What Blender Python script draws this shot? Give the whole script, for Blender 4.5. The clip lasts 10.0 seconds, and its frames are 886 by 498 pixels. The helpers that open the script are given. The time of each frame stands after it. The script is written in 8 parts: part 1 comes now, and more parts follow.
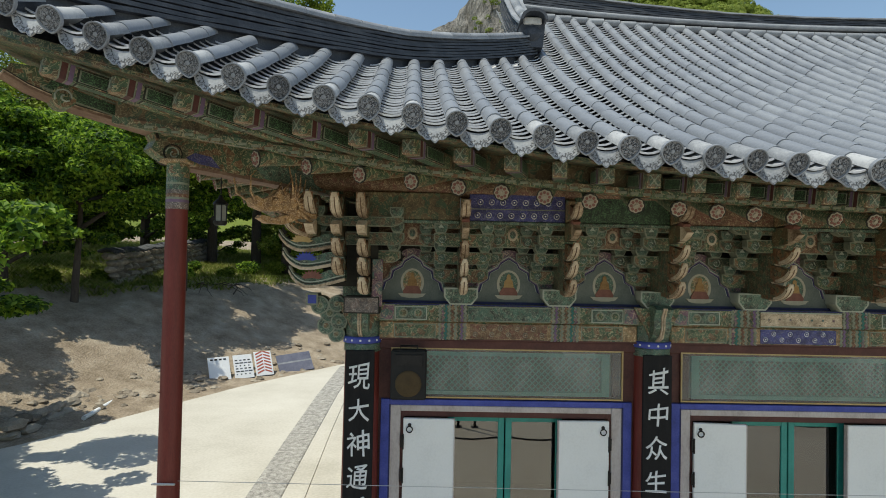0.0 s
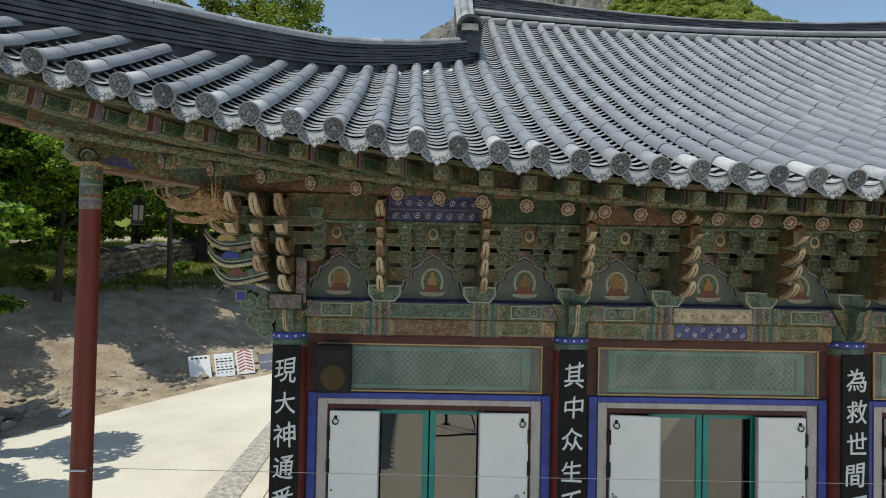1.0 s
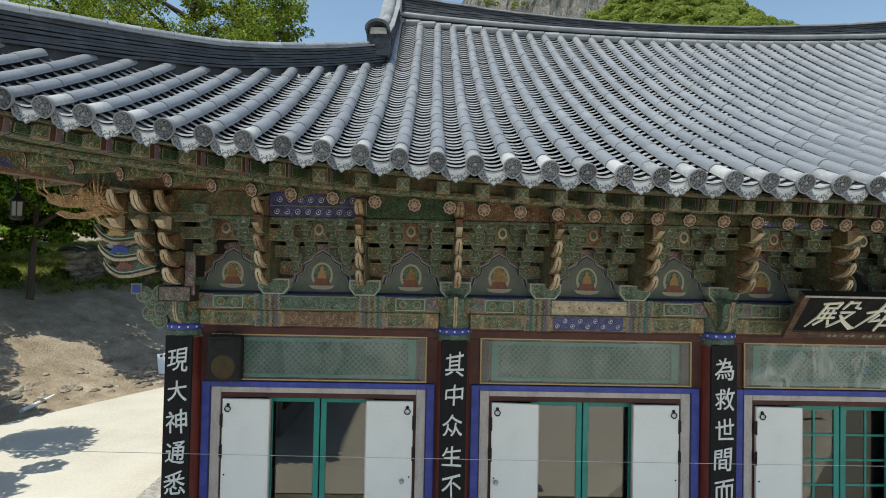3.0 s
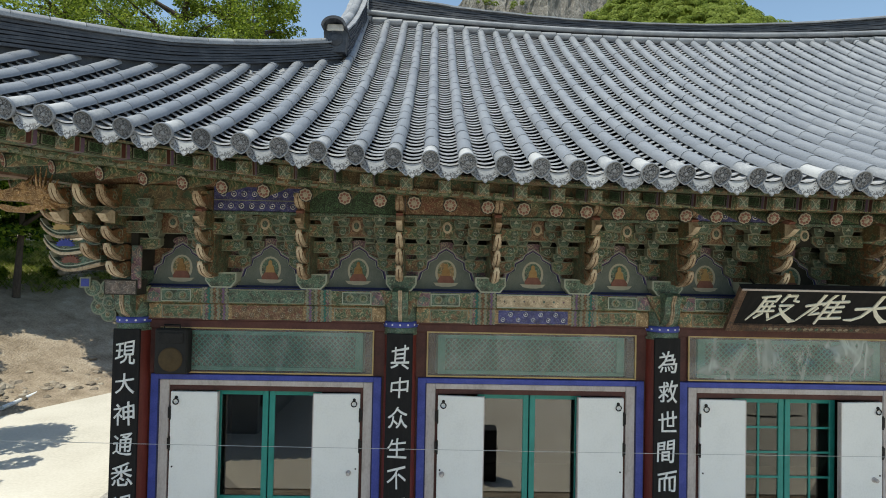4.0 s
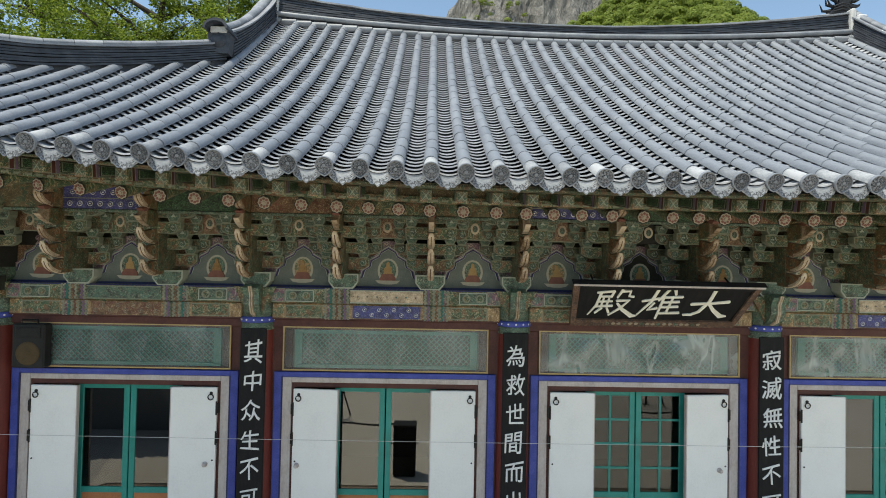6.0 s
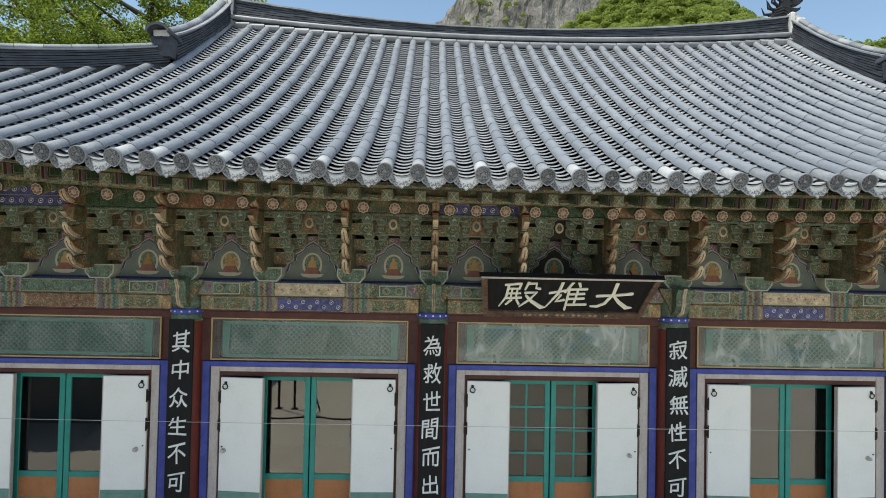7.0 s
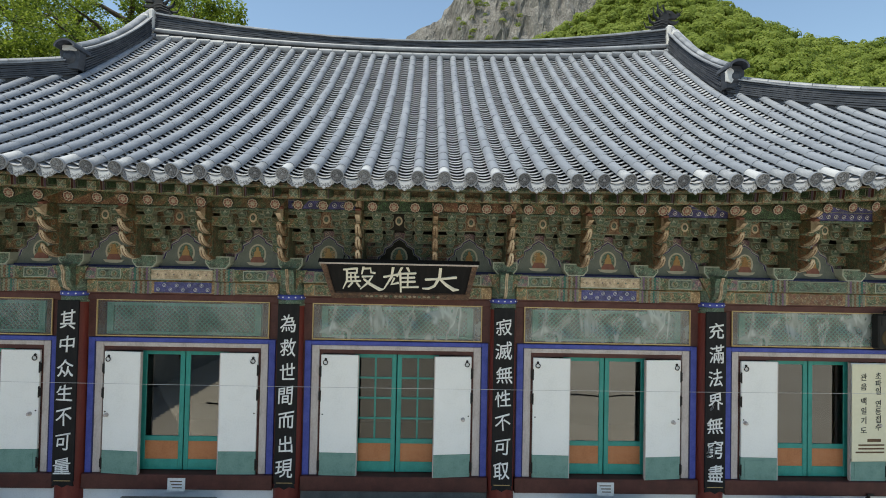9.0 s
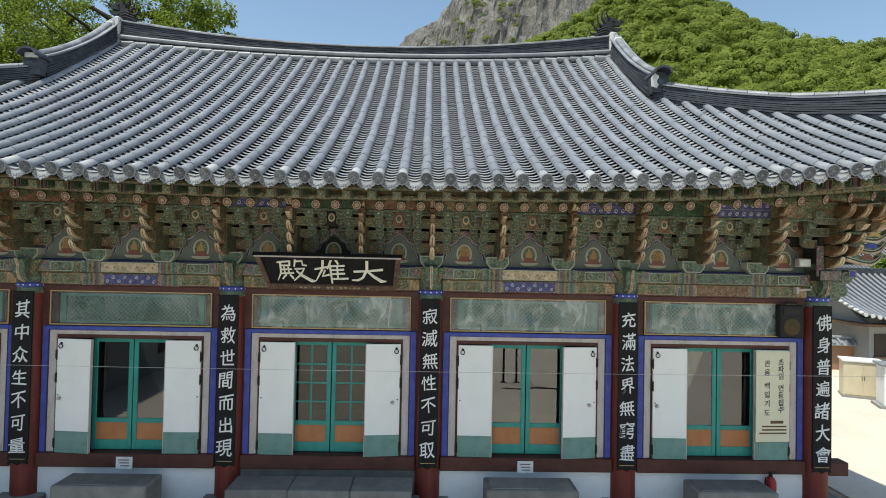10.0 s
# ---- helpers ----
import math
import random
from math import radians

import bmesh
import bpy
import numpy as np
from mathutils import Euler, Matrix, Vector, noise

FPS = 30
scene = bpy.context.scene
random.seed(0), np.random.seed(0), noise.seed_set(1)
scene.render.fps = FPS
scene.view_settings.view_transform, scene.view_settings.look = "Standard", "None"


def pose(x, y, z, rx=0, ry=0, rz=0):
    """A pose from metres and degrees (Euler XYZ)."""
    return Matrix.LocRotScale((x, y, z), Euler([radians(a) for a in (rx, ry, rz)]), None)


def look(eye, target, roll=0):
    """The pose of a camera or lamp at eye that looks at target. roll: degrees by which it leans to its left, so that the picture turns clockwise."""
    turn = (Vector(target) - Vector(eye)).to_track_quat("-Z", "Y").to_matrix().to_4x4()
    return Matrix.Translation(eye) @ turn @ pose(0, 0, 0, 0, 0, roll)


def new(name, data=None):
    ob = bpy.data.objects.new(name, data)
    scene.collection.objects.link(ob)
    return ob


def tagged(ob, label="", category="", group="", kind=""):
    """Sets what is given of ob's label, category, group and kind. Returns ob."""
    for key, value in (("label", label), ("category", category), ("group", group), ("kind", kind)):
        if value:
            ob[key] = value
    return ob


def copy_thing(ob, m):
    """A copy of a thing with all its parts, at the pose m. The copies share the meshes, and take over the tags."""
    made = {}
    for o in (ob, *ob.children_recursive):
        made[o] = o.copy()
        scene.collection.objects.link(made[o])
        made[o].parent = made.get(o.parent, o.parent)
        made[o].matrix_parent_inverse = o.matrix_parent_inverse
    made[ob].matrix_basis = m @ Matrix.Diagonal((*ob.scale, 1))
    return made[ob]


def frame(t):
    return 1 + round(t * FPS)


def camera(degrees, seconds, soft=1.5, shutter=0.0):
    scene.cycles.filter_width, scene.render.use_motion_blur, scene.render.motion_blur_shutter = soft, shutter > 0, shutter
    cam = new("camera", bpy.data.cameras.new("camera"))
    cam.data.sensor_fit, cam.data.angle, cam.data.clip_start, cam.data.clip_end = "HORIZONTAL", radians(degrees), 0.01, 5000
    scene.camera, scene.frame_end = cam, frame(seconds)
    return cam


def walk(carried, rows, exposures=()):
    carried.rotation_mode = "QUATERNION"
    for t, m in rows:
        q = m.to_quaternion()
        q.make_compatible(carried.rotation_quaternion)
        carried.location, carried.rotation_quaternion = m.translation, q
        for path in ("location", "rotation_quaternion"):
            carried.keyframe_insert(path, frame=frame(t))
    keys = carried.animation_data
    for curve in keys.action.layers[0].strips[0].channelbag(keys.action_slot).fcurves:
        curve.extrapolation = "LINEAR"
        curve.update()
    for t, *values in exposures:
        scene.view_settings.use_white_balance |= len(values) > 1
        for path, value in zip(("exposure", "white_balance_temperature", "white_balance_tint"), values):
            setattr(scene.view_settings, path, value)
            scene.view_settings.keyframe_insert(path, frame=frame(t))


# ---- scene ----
cam = camera(77.0, 10.0, soft=0.95)
PATH = [
    (0, (-7.905, -6.574, 4.109), (-7.875, -4.574, 4.153), 1.18),
    (0.5, (-7.434, -6.716, 4.105), (-7.402, -4.717, 4.150), 1.18),
    (1, (-6.989, -6.843, 4.106), (-6.956, -4.843, 4.150), 1.18),
    (1.5, (-6.574, -6.946, 4.111), (-6.539, -4.947, 4.155), 1.18),
    (2, (-6.204, -7.041, 4.097), (-6.167, -5.042, 4.141), 1.18),
    (2.5, (-5.879, -7.125, 4.083), (-5.840, -5.126, 4.127), 1.18),
    (4, (-4.864, -7.274, 4.000), (-4.823, -5.274, 4.044), 1.18),
    (4.5, (-4.448, -7.311, 3.973), (-4.404, -5.312, 4.018), 1.18),
    (5, (-3.998, -7.343, 3.983), (-3.954, -5.344, 4.027), 1.18),
    (5.5, (-3.485, -7.401, 4.001), (-3.438, -5.402, 4.045), 1.18),
    (7, (-1.826, -7.889, 3.934), (-1.776, -5.890, 3.978), 1.18),
    (7.5, (-1.279, -8.147, 3.893), (-1.229, -6.148, 3.937), 1.18),
    (8, (-0.703, -8.449, 3.877), (-0.652, -6.450, 3.921), 1.18),
    (8.5, (-0.125, -8.768, 3.839), (-0.074, -6.769, 3.883), 1.18),
    (9, (0.486, -9.100, 3.796), (0.538, -7.101, 3.840), 1.18),
    (9.5, (1.092, -9.450, 3.765), (1.145, -7.451, 3.809), 1.18),
    (10, (1.681, -9.798, 3.711), (1.735, -7.799, 3.755), 1.18),
]
walk(cam, [(t, look(eye, target, roll)) for t, eye, target, roll in PATH], exposures=[(0.0, 0.36, 6800, 2), (2.5, 0.46, 6800, 2), (7.0, 0.66, 6800, 3), (10.0, 0.58, 6800, 3)])

# ---- light ----
SUN_DIR = Vector((-0.28, -0.23, 0.93)).normalized()
world = bpy.data.worlds.new("sky")
scene.world = world
world.use_nodes = True
wn = world.node_tree.nodes
sky = wn.new("ShaderNodeTexSky")
sky.sky_type = "NISHITA"
sky.sun_disc = False
sky.sun_elevation = math.asin(SUN_DIR.z)
sky.sun_rotation = math.atan2(SUN_DIR.x, SUN_DIR.y)
sky.altitude, sky.air_density, sky.dust_density, sky.ozone_density = 200, 1.1, 0.8, 1.0
world.node_tree.links.new(sky.outputs[0], wn["Background"].inputs[0])
wn["Background"].inputs[1].default_value = 0.125
sun_data = bpy.data.lights.new("sun", "SUN")
sun_data.energy, sun_data.angle, sun_data.color = 3.3, radians(0.5), (1.0, 0.95, 0.87)
sun = new("sun", sun_data)
sun.matrix_world = look(SUN_DIR * 60, (0, 0, 0))

# ---- mesh helpers ----


class Mesh:
    """Vertices, faces and material slots gathered for one mesh."""

    def __init__(self):
        self.v, self.f, self.m, self.smooth = [], [], [], []

    def add(self, verts, faces, slot=0, smooth=False):
        base = len(self.v)
        self.v += [tuple(p) for p in verts]
        for face in faces:
            self.f.append(tuple(base + i for i in face))
            self.m.append(slot)
            self.smooth.append(smooth)
        return self

    def box(self, x0, x1, y0, y1, z0, z1, c=0.0, slot=0, m=None):
        """A box with chamfered edges of width c."""
        lo, hi = (x0, y0, z0), (x1, y1, z1)
        mid = [(a + b) / 2 for a, b in zip(lo, hi)]
        half = [abs(b - a) / 2 for a, b in zip(lo, hi)]
        c = min(c, 0.45 * min(half))
        verts, faces = [], []
        if c <= 0:
            for s in ((-1, -1, -1), (1, -1, -1), (1, 1, -1), (-1, 1, -1), (-1, -1, 1), (1, -1, 1), (1, 1, 1), (-1, 1, 1)):
                verts.append([mid[k] + s[k] * half[k] for k in range(3)])
            faces = [(0, 3, 2, 1), (4, 5, 6, 7), (0, 1, 5, 4), (1, 2, 6, 5), (2, 3, 7, 6), (3, 0, 4, 7)]
        else:
            index = {}
            for sx in (-1, 1):
                for sy in (-1, 1):
                    for sz in (-1, 1):
                        s = (sx, sy, sz)
                        for ax in range(3):
                            index[s, ax] = len(verts)
                            verts.append([mid[k] + s[k] * (half[k] - (0 if k == ax else c)) for k in range(3)])
            for ax in range(3):
                a, b = [k for k in range(3) if k != ax]
                for sg in (-1, 1):
                    ring = []
                    for sa, sb in ((-1, -1), (1, -1), (1, 1), (-1, 1)):
                        s = [0, 0, 0]
                        s[ax], s[a], s[b] = sg, sa, sb
                        ring.append(index[tuple(s), ax])
                    faces.append(tuple(ring))
                for sa in (-1, 1):
                    for sb in (-1, 1):
                        s, t = [0, 0, 0], [0, 0, 0]
                        s[a], s[b], s[ax] = sa, sb, -1
                        t[a], t[b], t[ax] = sa, sb, 1
                        s, t = tuple(s), tuple(t)
                        faces.append((index[s, a], index[t, a], index[t, b], index[s, b]))
            for sx in (-1, 1):
                for sy in (-1, 1):
                    for sz in (-1, 1):
                        faces.append(tuple(index[(sx, sy, sz), ax] for ax in range(3)))
        if m is not None:
            verts = [m @ Vector(p) for p in verts]
        return self.add(verts, faces, slot)

    def prism(self, poly, a0, a1, axis="x", slot=0, edge_slot=None, m=None):
        """A flat polygon pushed from a0 to a1 along an axis. poly: the two other coordinates, in order."""
        n = len(poly)
        put = {"x": lambda a, p: (a, p[0], p[1]), "y": lambda a, p: (p[0], a, p[1]), "z": lambda a, p: (p[0], p[1], a)}[axis]
        verts = [put(a0, p) for p in poly] + [put(a1, p) for p in poly]
        if m is not None:
            verts = [m @ Vector(p) for p in verts]
        base = len(self.v)
        self.add(verts, [tuple(range(n))[::-1], tuple(range(n, 2 * n))], slot)
        self.f += [(base + i, base + (i + 1) % n, base + n + (i + 1) % n, base + n + i) for i in range(n)]
        self.m += [slot if edge_slot is None else edge_slot] * n
        self.smooth += [False] * n
        return self

    def panel(self, poly, a0, a1, rim=0.010, m=None, slot=0):
        """A board facing -y with a painted outline: slot 1 is the line, slot 0 the field that stands a hair proud."""
        self.prism(poly, a0, a1, "y", slot + 1, m=m)
        cx, cz = sum(p[0] for p in poly) / len(poly), sum(p[1] for p in poly) / len(poly)
        wx, wz = max(abs(p[0] - cx) for p in poly), max(abs(p[1] - cz) for p in poly)
        fx, fz = max(0.2, 1 - rim / wx), max(0.2, 1 - rim / wz)
        return self.prism([(cx + (p[0] - cx) * fx, cz + (p[1] - cz) * fz) for p in poly], a0 - 0.003, a0 + 0.002, "y", slot, m=m)

    def lathe(self, profile, n=16, slot=0, smooth=True, m=None):
        """Turned about z: profile of (radius, z), from the bottom up."""
        verts, faces = [], []
        for r, z in profile:
            for i in range(n):
                a = 2 * math.pi * i / n
                verts.append(Vector((r * math.cos(a), r * math.sin(a), z)))
        if m is not None:
            verts = [m @ p for p in verts]
        for j in range(len(profile) - 1):
            for i in range(n):
                k = (i + 1) % n
                faces.append((j * n + i, j * n + k, (j + 1) * n + k, (j + 1) * n + i))
        self.add(verts, faces, slot, smooth)
        last = len(profile) - 1
        self.add([verts[i] for i in range(n)], [tuple(range(n))[::-1]], slot)
        self.add([verts[last * n + i] for i in range(n)], [tuple(range(n))], slot)
        return self

    def tube(self, path, r, n=8, slot=0, r1=None):
        """A round bar along a path of points."""
        path = [Vector(p) for p in path]
        verts, faces = [], []
        for i, p in enumerate(path):
            d = (path[min(i + 1, len(path) - 1)] - path[max(i - 1, 0)]).normalized()
            side = d.cross(Vector((0, 0, 1)) if abs(d.z) < 0.9 else Vector((1, 0, 0))).normalized()
            up = side.cross(d)
            rr = r if r1 is None else r + (r1 - r) * i / (len(path) - 1)
            for k in range(n):
                a = 2 * math.pi * k / n
                verts.append(p + side * rr * math.cos(a) + up * rr * math.sin(a))
        for i in range(len(path) - 1):
            for k in range(n):
                q = (k + 1) % n
                faces.append((i * n + k, i * n + q, (i + 1) * n + q, (i + 1) * n + k))
        self.add(verts, faces, slot, True)
        e = (len(path) - 1) * n
        self.add(verts[:n], [tuple(range(n))], slot)
        self.add(verts[e:e + n], [tuple(range(n))[::-1]], slot)
        return self

    def sweep(self, path, shape, slot=0, smooth=False, turn=None):
        """A closed cross-section (side, up) carried along a path, kept upright; shape may be a function of the share of the way."""
        path = [Vector(p) for p in path]
        verts, n = [], 0
        for i, p in enumerate(path):
            d = path[min(i + 1, len(path) - 1)] - path[max(i - 1, 0)]
            d.z = 0
            side = Vector((d.y, -d.x, 0)).normalized()
            cut = shape(i / (len(path) - 1)) if callable(shape) else shape
            n = len(cut)
            verts += [p + side * a + Vector((0, 0, b)) for a, b in cut]
        faces = []
        for i in range(len(path) - 1):
            for k in range(n):
                q = (k + 1) % n
                faces.append((i * n + k, (i + 1) * n + k, (i + 1) * n + q, i * n + q))
        e = (len(path) - 1) * n
        self.add(verts, faces, slot, smooth)
        self.add(verts[:n], [tuple(range(n))], slot)
        self.add(verts[e:], [tuple(range(n))[::-1]], slot)
        return self

    def data(self, name, mats, fix=True):
        me = bpy.data.meshes.new(name)
        me.from_pydata(self.v, [], self.f)
        for m in mats if isinstance(mats, (list, tuple)) else [mats]:
            me.materials.append(m)
        me.polygons.foreach_set("material_index", self.m)
        me.polygons.foreach_set("use_smooth", self.smooth)
        if fix:
            bm = bmesh.new()
            bm.from_mesh(me)
            bmesh.ops.recalc_face_normals(bm, faces=bm.faces)
            bm.to_mesh(me)
            bm.free()
        me.update()
        return me


def part(name, mesh, mats, parent=None, label="", fix=True):
    ob = new(name, mesh.data(name, mats, fix))
    if parent is not None:
        ob.parent = parent
    if label:
        ob["label"] = label
    return ob


def shared(name, data, parent, m=None):
    """One more object on mesh data that is already there."""
    ob = new(name, data)
    ob.parent = parent
    if m is not None:
        ob.matrix_basis = m
    return ob


def thing(name, label, category, group="", at=(0, 0, 0), kind=""):
    ob = new(name)
    ob.empty_display_size = 0.1
    ob.location = at
    return tagged(ob, label, category, group, kind)


def rnd(a, b):
    return random.uniform(a, b)


# ---- materials ----


def material(name, colours, rough=0.7, metal=0.0, scale=3.0, fine=40.0, bump=0.2, depth=0.01, island=0.0, spread=0.0, spec=0.4, stretch=(1, 1, 1)):
    """A surface with stains at one scale and grain at another. colours: two or three colours between which noise wanders.
    island: brightness that differs from loose piece to loose piece; spread: from object to object."""
    m = bpy.data.materials.new(name)
    m.use_nodes = True
    t = m.node_tree
    n, link = t.nodes, t.links.new
    bsdf = n["Principled BSDF"]
    co = n.new("ShaderNodeTexCoord")
    mp = n.new("ShaderNodeMapping")
    mp.inputs["Scale"].default_value = stretch
    link(co.outputs["Object"], mp.inputs[0])
    big = n.new("ShaderNodeTexNoise")
    big.inputs["Scale"].default_value, big.inputs["Detail"].default_value, big.inputs["Roughness"].default_value = scale, 6, 0.6
    small = n.new("ShaderNodeTexNoise")
    small.inputs["Scale"].default_value, small.inputs["Detail"].default_value = fine, 4
    link(mp.outputs[0], big.inputs["Vector"])
    link(mp.outputs[0], small.inputs["Vector"])
    mix = n.new("ShaderNodeMath")
    mix.operation = "MULTIPLY_ADD"
    mix.inputs[1].default_value, mix.inputs[2].default_value = 0.45, 0.0
    link(small.outputs[0], mix.inputs[0])
    add = n.new("ShaderNodeMath")
    add.operation = "MULTIPLY_ADD"
    add.inputs[1].default_value = 0.75
    link(big.outputs[0], add.inputs[0])
    link(mix.outputs[0], add.inputs[2])
    last = add
    for amount, source in ((island, "Random Per Island"), (spread, "Random")):
        if amount:
            src = n.new("ShaderNodeNewGeometry" if source == "Random Per Island" else "ShaderNodeObjectInfo")
            more = n.new("ShaderNodeMath")
            more.operation = "MULTIPLY_ADD"
            more.inputs[1].default_value = amount
            link(src.outputs[source], more.inputs[0])
            less = n.new("ShaderNodeMath")
            less.operation = "SUBTRACT"
            less.inputs[1].default_value = amount / 2
            link(last.outputs[0], less.inputs[0])
            link(less.outputs[0], more.inputs[2])
            last = more
    ramp = n.new("ShaderNodeValToRGB")
    e = ramp.color_ramp.elements
    e[0].position, e[1].position = 0.35, 0.85
    e[0].color, e[1].color = (*colours[0], 1), (*colours[-1], 1)
    if len(colours) == 3:
        e.new(0.6).color = (*colours[1], 1)
    link(last.outputs[0], ramp.inputs[0])
    link(ramp.outputs[0], bsdf.inputs["Base Color"])
    bsdf.inputs["Roughness"].default_value = rough
    bsdf.inputs["Metallic"].default_value = metal
    bsdf.inputs["Specular IOR Level"].default_value = spec
    if bump:
        bp = n.new("ShaderNodeBump")
        bp.inputs["Strength"].default_value, bp.inputs["Distance"].default_value = bump, depth
        link(add.outputs[0], bp.inputs["Height"])
        link(bp.outputs[0], bsdf.inputs["Normal"])
    return m


def painted(name, ground, ink, third, scale=9.0, rough=0.6, rings=30.0, thin=0.2, spread=0.0):
    """Old temple paint: a ground colour with curling line work in a second colour and blots of a third, dulled by dirt."""
    m = bpy.data.materials.new(name)
    m.use_nodes = True
    t = m.node_tree
    n, link = t.nodes, t.links.new
    bsdf = n["Principled BSDF"]
    co = n.new("ShaderNodeTexCoord")
    curl = n.new("ShaderNodeTexNoise")
    curl.inputs["Scale"].default_value, curl.inputs["Detail"].default_value, curl.inputs["Distortion"].default_value = scale * 1.8, 0.8, 0.9
    link(co.outputs["Object"], curl.inputs["Vector"])
    wave = n.new("ShaderNodeMath")
    wave.operation = "MULTIPLY"
    wave.inputs[1].default_value = rings
    link(curl.outputs[0], wave.inputs[0])
    sine = n.new("ShaderNodeMath")
    sine.operation = "SINE"
    link(wave.outputs[0], sine.inputs[0])
    cut = n.new("ShaderNodeValToRGB")
    cut.color_ramp.elements[0].position, cut.color_ramp.elements[1].position = thin + 0.25, min(1.0, thin + 0.75)
    cut.color_ramp.elements[1].color = (0.85, 0.85, 0.85, 1)
    link(sine.outputs[0], cut.inputs[0])
    cells = n.new("ShaderNodeTexVoronoi")
    cells.inputs["Scale"].default_value = scale * 1.6
    link(co.outputs["Object"], cells.inputs["Vector"])
    tone = n.new("ShaderNodeValToRGB")
    e = tone.color_ramp.elements
    e[0].color, e[1].color = (*ground, 1), (*third, 1)
    e[0].position, e[1].position = 0.5, 0.68
    link(cells.outputs["Color"], tone.inputs[0])
    mix = n.new("ShaderNodeMix")
    mix.data_type = "RGBA"
    link(cut.outputs[0], mix.inputs[0])
    link(tone.outputs[0], mix.inputs[6])
    mix.inputs[7].default_value = (*ink, 1)
    dark = n.new("ShaderNodeValToRGB")
    de = dark.color_ramp.elements
    de[0].position, de[1].position = 0.02, 0.16
    de[0].color, de[1].color = (1, 1, 1, 1), (0.36, 0.34, 0.32, 1)
    de.new(0.26).color = (0.36, 0.34, 0.32, 1)
    de.new(0.40).color = (1, 1, 1, 1)
    link(sine.outputs[0], dark.inputs[0])
    lined = n.new("ShaderNodeMix")
    lined.data_type, lined.blend_type = "RGBA", "MULTIPLY"
    lined.inputs[0].default_value = 1.0
    link(mix.outputs[2], lined.inputs[6])
    link(dark.outputs[0], lined.inputs[7])
    dirt = n.new("ShaderNodeTexNoise")
    dirt.inputs["Scale"].default_value, dirt.inputs["Detail"].default_value, dirt.inputs["Roughness"].default_value = 9, 8, 0.7
    link(co.outputs["Object"], dirt.inputs["Vector"])
    dr = n.new("ShaderNodeValToRGB")
    dr.color_ramp.elements[0].color, dr.color_ramp.elements[1].color = (0.66, 0.55, 0.46, 1), (1.36, 1.20, 1.10, 1)
    dr.color_ramp.elements[0].position, dr.color_ramp.elements[1].position = 0.36, 0.62
    link(dirt.outputs[0], dr.inputs[0])
    out = n.new("ShaderNodeMix")
    out.data_type, out.blend_type = "RGBA", "MULTIPLY"
    out.inputs[0].default_value = 1.0
    link(lined.outputs[2], out.inputs[6])
    link(dr.outputs[0], out.inputs[7])
    link(out.outputs[2], bsdf.inputs["Base Color"])
    bsdf.inputs["Roughness"].default_value = rough
    bp = n.new("ShaderNodeBump")
    bp.inputs["Strength"].default_value, bp.inputs["Distance"].default_value = 0.3, 0.004
    link(dirt.outputs[0], bp.inputs["Height"])
    link(bp.outputs[0], bsdf.inputs["Normal"])
    return m


def glass(name, tint, ior=1.9, rough=0.01, solid=0.0):
    """A thin pane: clear, with the mirror of its surface growing towards grazing sight."""
    m = bpy.data.materials.new(name)
    m.use_nodes = True
    t = m.node_tree
    n, link = t.nodes, t.links.new
    n.remove(n["Principled BSDF"])
    clear, gloss, mix, fres = (n.new("ShaderNode" + k) for k in ("BsdfTransparent", "BsdfGlossy", "MixShader", "Fresnel"))
    clear.inputs[0].default_value = (*tint, 1)
    gloss.inputs["Roughness"].default_value = rough
    fres.inputs[0].default_value = ior
    link(fres.outputs[0], mix.inputs[0])
    link(clear.outputs[0], mix.inputs[1])
    link(gloss.outputs[0], mix.inputs[2])
    link(mix.outputs[0], n["Material Output"].inputs[0])
    return m


TILE = material("fired_roof_tile", [(0.145, 0.158, 0.180), (0.208, 0.222, 0.246), (0.275, 0.290, 0.312)], rough=0.42, scale=2.4, fine=50, bump=0.25, depth=0.006, island=0.10, spread=0.13, spec=0.55)


